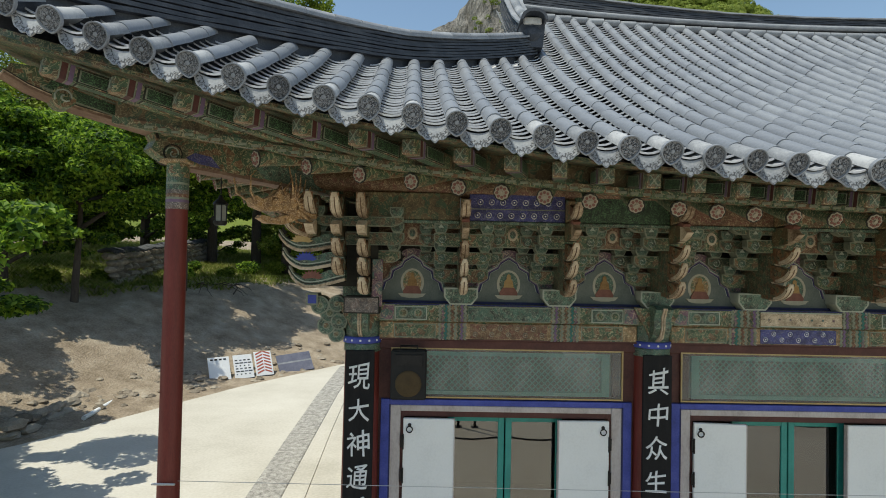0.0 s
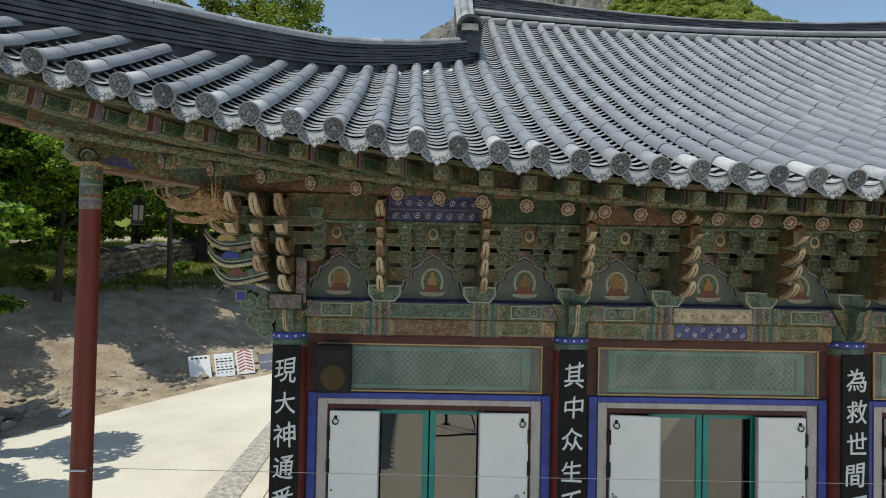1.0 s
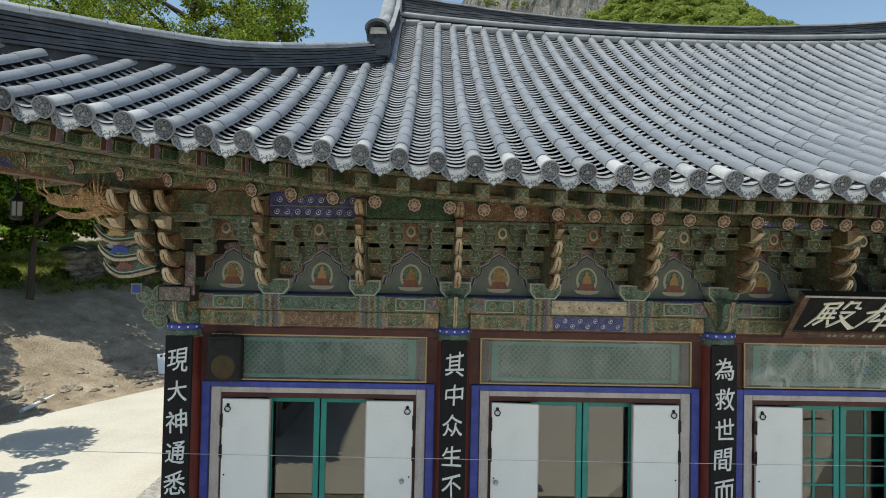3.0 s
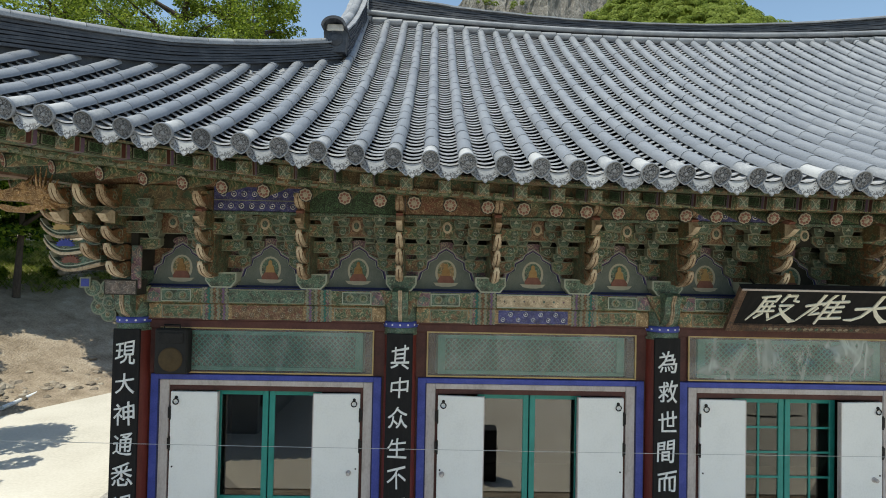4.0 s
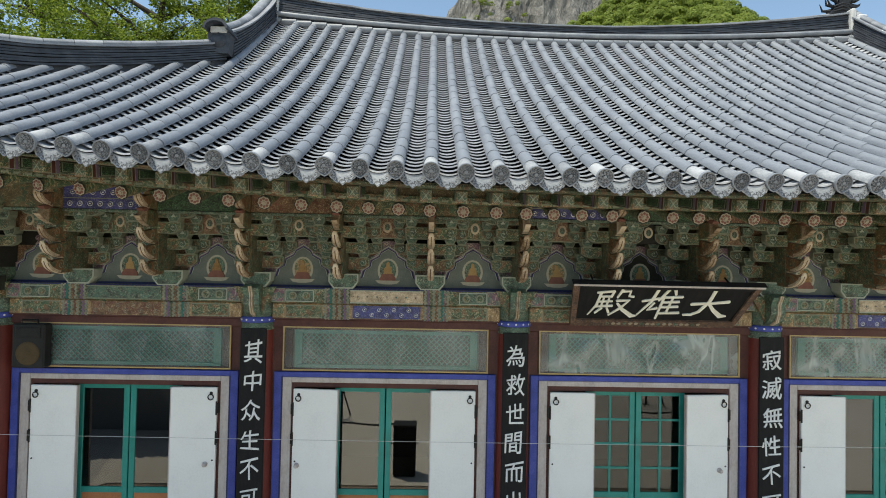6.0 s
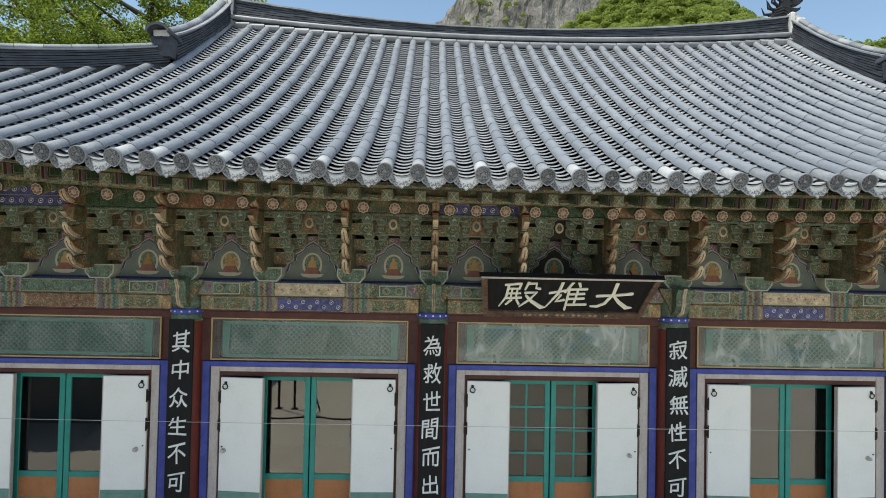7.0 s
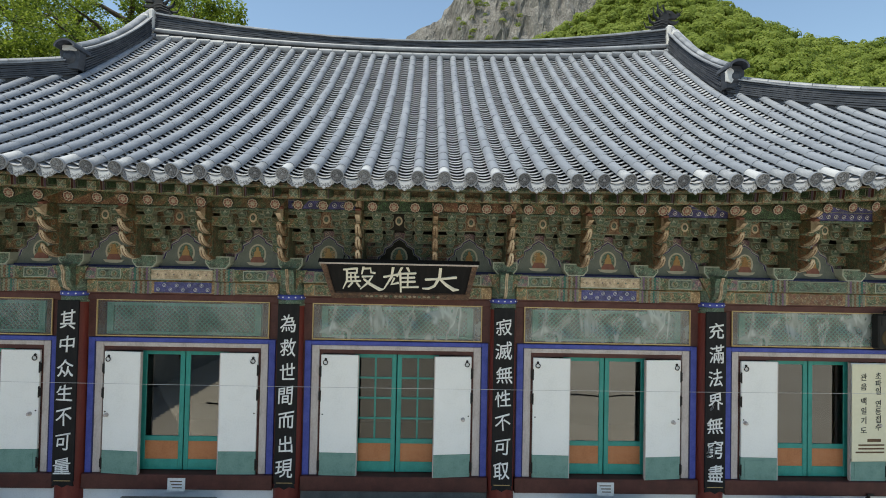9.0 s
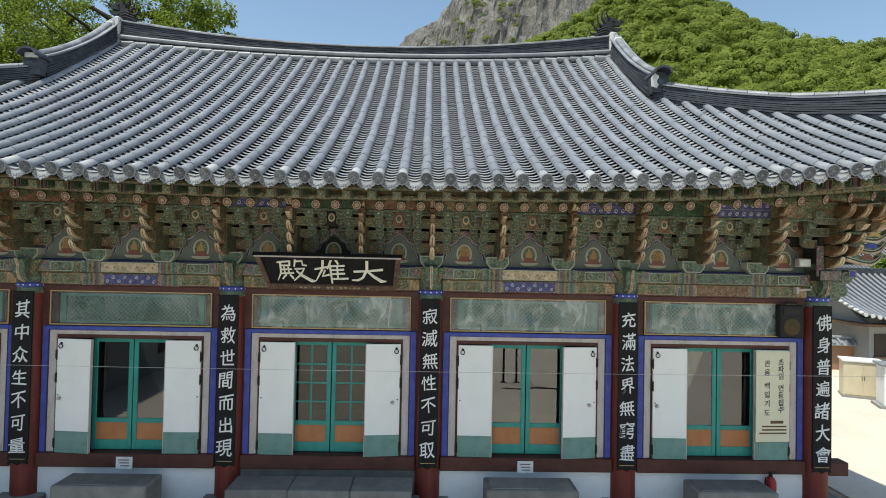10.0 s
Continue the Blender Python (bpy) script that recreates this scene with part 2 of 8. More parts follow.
def relief_tile(name, dark, light, scale, rings):
    """Moulded clay: curling raised lines, with darker colour in the hollows."""
    m = material(name, [dark, light], rough=0.5, scale=9, fine=70, bump=0.0, spread=0.5)
    t = m.node_tree
    n, link = t.nodes, t.links.new
    bsdf = n["Principled BSDF"]
    base = bsdf.inputs["Base Color"].links[0].from_socket
    co, curl, mul, sine, ramp, mix, bp = (n.new("ShaderNode" + k) for k in ("TexCoord", "TexNoise", "Math", "Math", "ValToRGB", "Mix", "Bump"))
    curl.inputs["Scale"].default_value, curl.inputs["Detail"].default_value, curl.inputs["Distortion"].default_value = scale, 0.4, 1.2
    link(co.outputs["Object"], curl.inputs["Vector"])
    mul.operation, sine.operation = "MULTIPLY", "SINE"
    mul.inputs[1].default_value = rings
    link(curl.outputs[0], mul.inputs[0])
    link(mul.outputs[0], sine.inputs[0])
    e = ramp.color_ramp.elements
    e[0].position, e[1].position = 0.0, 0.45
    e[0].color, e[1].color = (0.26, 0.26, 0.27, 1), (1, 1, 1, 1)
    lift = n.new("ShaderNodeMath")
    lift.operation = "MULTIPLY_ADD"
    lift.inputs[1].default_value, lift.inputs[2].default_value = 0.5, 0.5
    link(sine.outputs[0], lift.inputs[0])
    link(lift.outputs[0], ramp.inputs[0])
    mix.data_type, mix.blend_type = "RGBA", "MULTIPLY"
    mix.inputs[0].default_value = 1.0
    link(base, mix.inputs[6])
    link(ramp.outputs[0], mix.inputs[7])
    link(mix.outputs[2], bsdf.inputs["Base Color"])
    bp.inputs["Strength"].default_value, bp.inputs["Distance"].default_value = 0.9, 0.008
    link(ramp.outputs[0], bp.inputs["Height"])
    link(bp.outputs[0], bsdf.inputs["Normal"])
    return m


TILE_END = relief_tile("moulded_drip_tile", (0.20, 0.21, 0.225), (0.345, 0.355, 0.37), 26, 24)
TILE_RIM = material("smooth_drip_tile_rim", [(0.22, 0.23, 0.245), (0.32, 0.33, 0.345), (0.42, 0.43, 0.44)], rough=0.5, scale=6, fine=70, bump=0.2, depth=0.004, spread=0.35)
TILE_PALE = material("lime_streaked_end_tile", [(0.17, 0.18, 0.195), (0.26, 0.27, 0.285), (0.42, 0.425, 0.43)], rough=0.6, scale=7, fine=60, bump=0.2, depth=0.005, spread=0.5)
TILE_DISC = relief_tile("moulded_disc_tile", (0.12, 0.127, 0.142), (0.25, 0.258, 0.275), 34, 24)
RIDGE_TILE = material("dark_ridge_tile", [(0.022, 0.025, 0.033), (0.042, 0.047, 0.058), (0.09, 0.096, 0.108)], rough=0.6, scale=5, fine=70, bump=0.4, depth=0.01, island=0.15)
BEAST = material("black_fired_ornament_clay", [(0.010, 0.011, 0.013), (0.025, 0.026, 0.029)], rough=0.7, scale=8, fine=60, bump=0.4, depth=0.01)
RIDGE_CAP = material("ridge_cap_tile", [(0.13, 0.14, 0.15), (0.24, 0.25, 0.27), (0.36, 0.37, 0.38)], rough=0.5, scale=3, fine=60, bump=0.3, depth=0.006, island=0.25)
MORTAR = material("lime_mortar", [(0.45, 0.44, 0.42), (0.72, 0.71, 0.68)], rough=0.9, scale=6, fine=50, bump=0.5)
RED = material("red_ochre_paint", [(0.105, 0.018, 0.013), (0.155, 0.027, 0.019), (0.20, 0.042, 0.03)], rough=0.55, scale=4, fine=60, bump=0.12, depth=0.003, stretch=(3, 3, 0.5))
DARK_RED = material("dark_red_brown_paint", [(0.045, 0.016, 0.013), (0.085, 0.028, 0.022), (0.12, 0.045, 0.035)], rough=0.6, scale=5, fine=60, bump=0.12, depth=0.003)
BLUE = material("ultramarine_paint", [(0.035, 0.05, 0.22), (0.055, 0.075, 0.34), (0.09, 0.11, 0.40)], rough=0.6, scale=6, fine=60, bump=0.1, depth=0.002)
PINK_WHITE = material("weathered_pinkish_white_paint", [(0.36, 0.31, 0.28), (0.52, 0.46, 0.43), (0.6, 0.56, 0.53)], rough=0.75, scale=7, fine=60, bump=0.2, depth=0.003, stretch=(1, 1, 0.4))
WHITE = material("matt_white_door_paper", [(0.79, 0.79, 0.76), (0.86, 0.86, 0.83), (0.89, 0.89, 0.86)], rough=0.7, scale=2.5, fine=40, bump=0.06, depth=0.002)
KICK = material("faded_green_kick_board", [(0.10, 0.20, 0.17), (0.16, 0.29, 0.25), (0.21, 0.34, 0.30)], rough=0.65, scale=5, fine=50, bump=0.15, depth=0.003)
TEAL = material("bright_teal_gloss_paint", [(0.02, 0.19, 0.16), (0.03, 0.27, 0.225), (0.05, 0.32, 0.27)], rough=0.4, scale=5, fine=50, bump=0.06, depth=0.002)
ORANGE = material("orange_plywood_panel", [(0.36, 0.13, 0.05), (0.46, 0.185, 0.075), (0.50, 0.22, 0.10)], rough=0.55, scale=4, fine=40, bump=0.06, depth=0.002)
BLACK = material("black_lacquered_board", [(0.005, 0.005, 0.006), (0.010, 0.010, 0.011), (0.020, 0.019, 0.018)], rough=0.7, scale=6, fine=60, bump=0.12, depth=0.003, stretch=(3, 3, 0.5), spec=0.25)
LETTER = material("chalk_white_lettering", [(0.55, 0.56, 0.56), (0.75, 0.76, 0.75), (0.85, 0.85, 0.84)], rough=0.8, scale=9, fine=80, bump=0.1, depth=0.002)
CREAM_LETTER = material("ivory_lettering", [(0.74, 0.72, 0.60), (0.88, 0.86, 0.76)], rough=0.7, scale=9, fine=80, bump=0.1, depth=0.002)
IRON = material("black_wrought_iron", [(0.015, 0.015, 0.016), (0.04, 0.038, 0.036)], rough=0.5, metal=0.6, scale=20, fine=90, bump=0.3, depth=0.002)
STONE = material("grey_granite", [(0.12, 0.118, 0.108), (0.20, 0.197, 0.182), (0.29, 0.286, 0.265)], rough=0.85, scale=3, fine=90, bump=0.35, depth=0.006, spread=0.2)
PLASTER = material("white_lime_plaster", [(0.62, 0.63, 0.64), (0.74, 0.75, 0.76), (0.8, 0.8, 0.8)], rough=0.9, scale=2, fine=40, bump=0.15, depth=0.004)
GOLD = material("yellow_ochre_strip", [(0.38, 0.26, 0.10), (0.55, 0.40, 0.19)], rough=0.6, scale=9, fine=60, bump=0.1, depth=0.002)
CREAM = material("cream_tongue_edge", [(0.17, 0.11, 0.06), (0.46, 0.36, 0.25), (0.64, 0.55, 0.41)], rough=0.65, scale=11, fine=50, bump=0.3, depth=0.004, spread=0.3)
LATTICE = material("pale_green_lattice", [(0.13, 0.32, 0.25), (0.20, 0.42, 0.34)], rough=0.6, scale=8, fine=60, bump=0.1, depth=0.002)
LATTICE_BACK = material("aged_door_paper", [(0.13, 0.16, 0.13), (0.20, 0.22, 0.18)], rough=0.9, scale=5, fine=60, bump=0.05, depth=0.002)
P_GREEN = painted("green_painted_timber", (0.062, 0.118, 0.068), (0.34, 0.34, 0.225), (0.16, 0.10, 0.055), 11)
P_DARK = painted("dark_green_painted_timber", (0.045, 0.085, 0.055), (0.24, 0.25, 0.165), (0.115, 0.08, 0.047), 14)
P_TEAL = painted("teal_painted_timber", (0.062, 0.138, 0.108), (0.24, 0.31, 0.24), (0.055, 0.08, 0.065), 16)
P_BLUE = painted("blue_flowered_timber", (0.05, 0.06, 0.24), (0.16, 0.18, 0.34), (0.045, 0.055, 0.20), 14)
P_RED = painted("red_brown_painted_timber", (0.14, 0.088, 0.05), (0.33, 0.28, 0.18), (0.16, 0.075, 0.05), 12)
P_OCHRE = painted("ochre_painted_timber", (0.26, 0.19, 0.10), (0.48, 0.40, 0.25), (0.09, 0.16, 0.10), 10)
P_CREAM = painted("cream_flowered_band", (0.47, 0.43, 0.33), (0.56, 0.52, 0.40), (0.40, 0.35, 0.26), 8)
P_PURPLE = painted("purple_cloud_band", (0.16, 0.10, 0.15), (0.40, 0.34, 0.28), (0.09, 0.16, 0.15), 9)
P_GREY = painted("grey_brocade_timber", (0.11, 0.105, 0.105), (0.33, 0.32, 0.30), (0.15, 0.125, 0.115), 14)
P_LATTICE = painted("green_lattice_on_black", (0.022, 0.045, 0.028), (0.10, 0.23, 0.115), (0.018, 0.032, 0.022), 17, rings=34.0, thin=0.0)
P_FLY = painted("brown_green_painted_timber", (0.12, 0.095, 0.05), (0.24, 0.22, 0.13), (0.055, 0.11, 0.065), 10)
BROWN = material("brown_bare_timber", [(0.07, 0.04, 0.022), (0.13, 0.075, 0.04), (0.18, 0.11, 0.06)], rough=0.75, scale=5, fine=50, bump=0.3, depth=0.005, stretch=(1, 1, 1))
TONGUE_SIDE = painted("brown_painted_tongue_side", (0.17, 0.088, 0.042), (0.30, 0.20, 0.105), (0.075, 0.11, 0.07), 13)
NICHE = material("grey_green_niche_panel", [(0.095, 0.115, 0.105), (0.145, 0.165, 0.145), (0.195, 0.21, 0.185)], rough=0.8, scale=6, fine=60, bump=0.1, depth=0.002)
MAND = material("pale_painted_halo", [(0.36, 0.34, 0.26), (0.50, 0.47, 0.37)], rough=0.8, scale=14, fine=80, bump=0.1, depth=0.002)
FIGURE = material("ochre_painted_shape", [(0.20, 0.11, 0.04), (0.34, 0.20, 0.08), (0.42, 0.28, 0.12)], rough=0.8, scale=16, fine=80, bump=0.1, depth=0.002, spread=0.4)
NAVY = material("navy_outline_paint", [(0.015, 0.02, 0.07), (0.03, 0.035, 0.12)], rough=0.65, scale=10, fine=60, bump=0.1, depth=0.002)
ROSE = material("dusty_rose_petal_paint", [(0.14, 0.060, 0.045), (0.27, 0.115, 0.085)], rough=0.7, scale=20, fine=90, bump=0.1, depth=0.002)
ROSE_PALE = material("pale_petal_outline_paint", [(0.27, 0.23, 0.17), (0.39, 0.345, 0.265)], rough=0.7, scale=20, fine=90, bump=0.1, depth=0.002)
# the gloom of an unlit room, put into a near-black colour
DARK_ROOM = material("painted_room_gloom", [(0.035, 0.028, 0.022), (0.06, 0.05, 0.04)], rough=0.9, scale=2, fine=20, bump=0.1)
PANE = glass("window_glass", (0.55, 0.55, 0.52), 2.15)
PANE_DIM = glass("thin_window_glass", (0.60, 0.60, 0.57), 1.6)
FILM = glass("clear_plastic_sheet", (0.90, 0.93, 0.91), 1.6, 0.2)


def cloud_film(m, low, high):
    """Milky patches and crease lines in a plastic sheet."""
    t = m.node_tree
    n, link = t.nodes, t.links.new
    out = n["Material Output"]
    old = out.inputs[0].links[0].from_socket
    co, noise_, ramp, milk, mix = (n.new("ShaderNode" + k) for k in ("TexCoord", "TexNoise", "ValToRGB", "BsdfPrincipled", "MixShader"))
    noise_.inputs["Scale"].default_value, noise_.inputs["Detail"].default_value, noise_.inputs["Distortion"].default_value = 1.9, 1.6, 1.0
    link(co.outputs["Object"], noise_.inputs["Vector"])
    e = ramp.color_ramp.elements
    e[0].position, e[1].position = 0.40, 0.66
    e[0].color, e[1].color = (low, low, low, 1), (high, high, high, 1)
    link(noise_.outputs[0], ramp.inputs[0])
    milk.inputs["Base Color"].default_value, milk.inputs["Roughness"].default_value = (0.62, 0.66, 0.62, 1), 0.25
    turn, folds, fold_ramp, most = (n.new("ShaderNode" + k) for k in ("Mapping", "TexNoise", "ValToRGB", "Math"))
    turn.inputs["Rotation"].default_value, turn.inputs["Scale"].default_value = (0, 0.45, 0), (2.4, 1, 0.8)
    link(co.outputs["Object"], turn.inputs[0])
    link(turn.outputs[0], folds.inputs["Vector"])
    folds.inputs["Scale"].default_value, folds.inputs["Detail"].default_value, folds.inputs["Distortion"].default_value = 1.6, 3, 0.8
    fe = fold_ramp.color_ramp.elements
    fe[0].position, fe[1].position = 0.52, 0.64
    fe[0].color, fe[1].color = (0, 0, 0, 1), (high * 0.65, high * 0.65, high * 0.65, 1)
    fe.new(0.67).color = (0, 0, 0, 1)
    link(folds.outputs[0], fold_ramp.inputs[0])
    most.operation, most.use_clamp = "ADD", True
    link(ramp.outputs[0], most.inputs[0])
    link(fold_ramp.outputs[0], most.inputs[1])
    link(most.outputs[0], mix.inputs[0])
    link(old, mix.inputs[1])
    link(milk.outputs[0], mix.inputs[2])
    link(mix.outputs[0], out.inputs[0])


FILM_CLEAR = glass("taut_plastic_sheet", (0.90, 0.93, 0.91), 1.6, 0.2)
cloud_film(FILM, 0.10, 0.44)
cloud_film(FILM_CLEAR, 0.08, 0.20)
LINE_PALE = material("chalky_outline_paint", [(0.30, 0.33, 0.26), (0.46, 0.48, 0.40)], rough=0.7, scale=12, fine=60, bump=0.1, depth=0.002)
# near-black for painted outlines, and for shade painted deep between the brackets
SHADE_AND_LINE = material("shade_and_outline_black", [(0.018, 0.017, 0.014), (0.04, 0.038, 0.03)], rough=0.9, scale=6, fine=40, bump=0.1, depth=0.002)
PURPLE = material("dull_purple_stripe_paint", [(0.13, 0.08, 0.14), (0.21, 0.14, 0.22)], rough=0.7, scale=10, fine=60, bump=0.1, depth=0.002)
DEEP_TEAL = material("deep_teal_stripe_paint", [(0.03, 0.12, 0.10), (0.06, 0.19, 0.16)], rough=0.7, scale=10, fine=60, bump=0.1, depth=0.002)
LINE = material("pale_outline_paint", [(0.13, 0.15, 0.10), (0.22, 0.235, 0.17), (0.31, 0.31, 0.23)], rough=0.7, scale=12, fine=60, bump=0.1, depth=0.002)
EARTH = material("bare_earth", [(0.14, 0.105, 0.07), (0.30, 0.24, 0.175), (0.48, 0.41, 0.32)], rough=0.95, scale=1.1, fine=14, bump=1.0, depth=0.16)
CONCRETE = material("sunlit_concrete_road", [(0.40, 0.375, 0.32), (0.53, 0.50, 0.44), (0.62, 0.595, 0.535)], rough=0.9, scale=0.35, fine=14, bump=0.2, depth=0.01)
GRAVEL = material("pale_gravel", [(0.10, 0.095, 0.088), (0.34, 0.325, 0.30), (0.62, 0.60, 0.56)], rough=0.95, scale=6, fine=26, bump=0.9, depth=0.05)
BARK = material("grey_brown_bark", [(0.03, 0.022, 0.016), (0.065, 0.05, 0.038), (0.10, 0.08, 0.06)], rough=0.95, scale=6, fine=40, bump=0.9, depth=0.03, stretch=(2, 2, 0.5))


def leaf_material(name, colours, scale=0.4, fine=3, island=0.75, spec=0.3):
    m = material(name, colours, rough=0.55, scale=scale, fine=fine, bump=0.0, island=island, spec=spec)
    t = m.node_tree
    bsdf = t.nodes["Principled BSDF"]
    back = t.nodes.new("ShaderNodeBsdfTranslucent")
    mix = t.nodes.new("ShaderNodeMixShader")
    mix.inputs[0].default_value = 0.5
    colour = bsdf.inputs["Base Color"].links[0].from_socket
    t.links.new(colour, back.inputs[0])
    t.links.new(bsdf.outputs[0], mix.inputs[1])
    t.links.new(back.outputs[0], mix.inputs[2])
    t.links.new(mix.outputs[0], t.nodes["Material Output"].inputs[0])
    return m


LEAF = leaf_material("maple_leaves", [(0.03, 0.075, 0.010), (0.11, 0.215, 0.020), (0.30, 0.43, 0.045)])
LEAF_YOUNG = leaf_material("young_spring_leaves", [(0.08, 0.125, 0.014), (0.17, 0.24, 0.025), (0.28, 0.34, 0.05)])
FOREST = leaf_material("spring_forest_canopy", [(0.16, 0.215, 0.045), (0.235, 0.295, 0.06), (0.33, 0.38, 0.09)], 0.05, 0.25, 0.2, 0.1)
ROCK = material("bare_cliff_rock", [(0.07, 0.066, 0.06), (0.19, 0.18, 0.165), (0.36, 0.345, 0.32)], rough=0.95, scale=0.07, fine=0.5, bump=1.0, depth=4.0, spec=0.1, stretch=(1.8, 1.8, 0.5))
GRASS = leaf_material("bank_grass", [(0.10, 0.14, 0.025), (0.20, 0.25, 0.05), (0.33, 0.33, 0.11)], 0.8, 8, 0.6, 0.1)

# ---- plan ----
BAY, COLS = 3.5, [-8.75, -5.25, -1.75, 1.75, 5.25, 8.75]
WALL_Y, MID_Y, BACK_Y = 0.2, 4.8, 9.4          # column lines and ridge line
GROUND_Z, PLINTH_Z = -1.4, -0.55
COL_FIT = (0.010, 0.32711, -0.000128, -0.00001083)  # where the tile rows stand, by their number
CORNER_X, CORNER_Y = 11.45, -2.88


def eave_lift(s):
    return 0.0007 * abs(s) ** 3


def eave_y(x):
    return -2.31 - 0.5 * (abs(x) / 10.5) ** 1.5


def slope(d):
    return 0.417 * d + 0.0243 * d * d


def tile_lift(s):
    """The tiles' edge swings up more sharply at the corners than the timbers below it."""
    return 0.000515 * abs(s) ** 3 + 0.000000204 * s ** 6


def front_z(x, y):
    """Height of the cover tiles' axis on the front slope."""
    steep = 0.06 * max(0.0, min(1.0, (abs(x) - 8.4) / 1.6))
    return 4.815 + tile_lift(x) + slope(y - eave_y(x)) + steep * (y - eave_y(x))


def hip_y(x):
    """Where the hip cuts the front slope."""
    return 1.95 + (abs(x) - 6.5) * (CORNER_Y - 1.95) / (CORNER_X - 6.5)


# ---- ground and plinth ----


def ground_height(x, y):
    s = -0.873 * (x + 19.4) + 0.488 * (y - 10.6) if x < 6 else -50
    z = GROUND_Z
    if s > 0:
        a = min(s / 11, 1.0)
        z += 3.75 * a * a * (2.2 - 1.2 * a) + 0.10 * max(0, min(s - 11, 45)) + (0.18 * min(s / 2, 1)) * noise.noise((x * 0.5, y * 0.5, 0)) + min(s / 2, 1) * 0.09 * noise.noise((x * 1.7, y * 1.7, 3))
    return z


def axis_steps(lo, hi, fine_lo, fine_hi, fine, grow):
    """Coordinates that stand close together in the middle and far apart outside."""
    out = list(np.arange(fine_lo, fine_hi + 1e-6, fine))
    step, a = fine, fine_hi
    while a < hi:
        step *= grow
        a += step
        out.append(min(a, hi))
    step, a = fine, fine_lo
    while a > lo:
        step *= grow
        a -= step
        out.insert(0, max(a, lo))
    return out


gx, gy = axis_steps(-1500, 1500, -42, 30, 0.6, 1.35), axis_steps(-1500, 1500, -22, 46, 0.6, 1.35)
g = Mesh()
g.add([(x, y, ground_height(x, y)) for y in gy for x in gx], [(j * len(gx) + i, j * len(gx) + i + 1, (j + 1) * len(gx) + i + 1, (j + 1) * len(gx) + i) for j in range(len(gy) - 1) for i in range(len(gx) - 1)], 0, True)
ground = tagged(part("ground", g, EARTH), "bare brown earth yard rising into a dug bank", "ground", kind="structure")

# concrete road beside the hall, yard in front of it
road = Mesh()
road.prism([(-19.6, 9.6), (-15.9, 17.4), (-12.6, 22.6), (-9.0, 28), (-3, 33), (-3, 14.5), (-10.4, 14.5), (-9.7, 13), (-9.7, -2), (-13.5, -14), (-30, -14), (-25, 2)], GROUND_Z - 0.1, GROUND_Z + 0.04, "z")
tagged(part("road", road, CONCRETE), "pale sunlit concrete road beside the temple hall", "road", kind="structure")
yard = Mesh()
yard.prism([(-60, -60), (60, -60), (60, -3.2), (11.2, -3.2), (10.6, -5.3), (-10.4, -5.3), (-11.5, -3.2), (-12.3, -3.3), (-13.5, -14), (-30, -14), (-60, -14)], GROUND_Z - 0.1, GROUND_Z + 0.03, "z")
yard.prism([(11.2, -3.2), (60, -3.2), (60, 40), (11.2, 40)], GROUND_Z - 0.1, GROUND_Z + 0.03, "z")
SAND = material("pale_sand_yard", [(0.51, 0.455, 0.37), (0.62, 0.56, 0.465), (0.69, 0.635, 0.545)], rough=0.95, scale=0.4, fine=12, bump=0.3, depth=0.01)
tagged(part("yard", yard, SAND), "pale compacted sand courtyard in front of the hall", "yard", kind="structure")
strip = Mesh()
strip.sweep([(-11.5, 2, GROUND_Z + 0.03), (-11.69, 6.3, GROUND_Z + 0.03), (-11.9, 11, GROUND_Z + 0.03), (-12.1, 16, GROUND_Z + 0.03), (-12.2, 22, GROUND_Z + 0.03)], [(-0.42, 0), (0.42, 0), (0.38, 0.035), (-0.38, 0.035)])
tagged(part("gravel_strip", strip, GRAVEL), "pale gravel drainage strip along the hall", "gravel", kind="structure")

side_kerb = Mesh().sweep([(-10.7, 2, GROUND_Z + 0.03), (-10.8, 6.3, GROUND_Z + 0.03), (-11.1, 11, GROUND_Z + 0.03), (-11.4, 17, GROUND_Z + 0.03)], [(-0.06, 0), (0.06, 0), (0.05, 0.04), (-0.05, 0.04)])
tagged(part("side_kerb", side_kerb, CONCRETE), "low stone kerb beside the gravel strip", "kerb", kind="structure")
plinth = thing("plinth", "grey granite plinth under the temple hall", "plinth", kind="structure")
core = Mesh()
core.box(-9.45, 9.45, -1.75, BACK_Y + 2.2, GROUND_Z - 0.05, PLINTH_Z - 0.12)
part("core", core, STONE, plinth)
slab = Mesh().box(-0.72, 0.72, -0.3, 0.3, -0.06, 0.06, 0.015).data("slab", STONE)
for i in range(13):
    x = -8.8 + i * 17.6 / 12
    shared("slab", slab, plinth, pose(x, -1.5, PLINTH_Z - 0.06))
top = Mesh().box(-9.45, 9.45, -1.2, BACK_Y + 2.2, PLINTH_Z - 0.12, PLINTH_Z - 0.004)
part("paving", top, STONE, plinth)

# ---- hall body ----


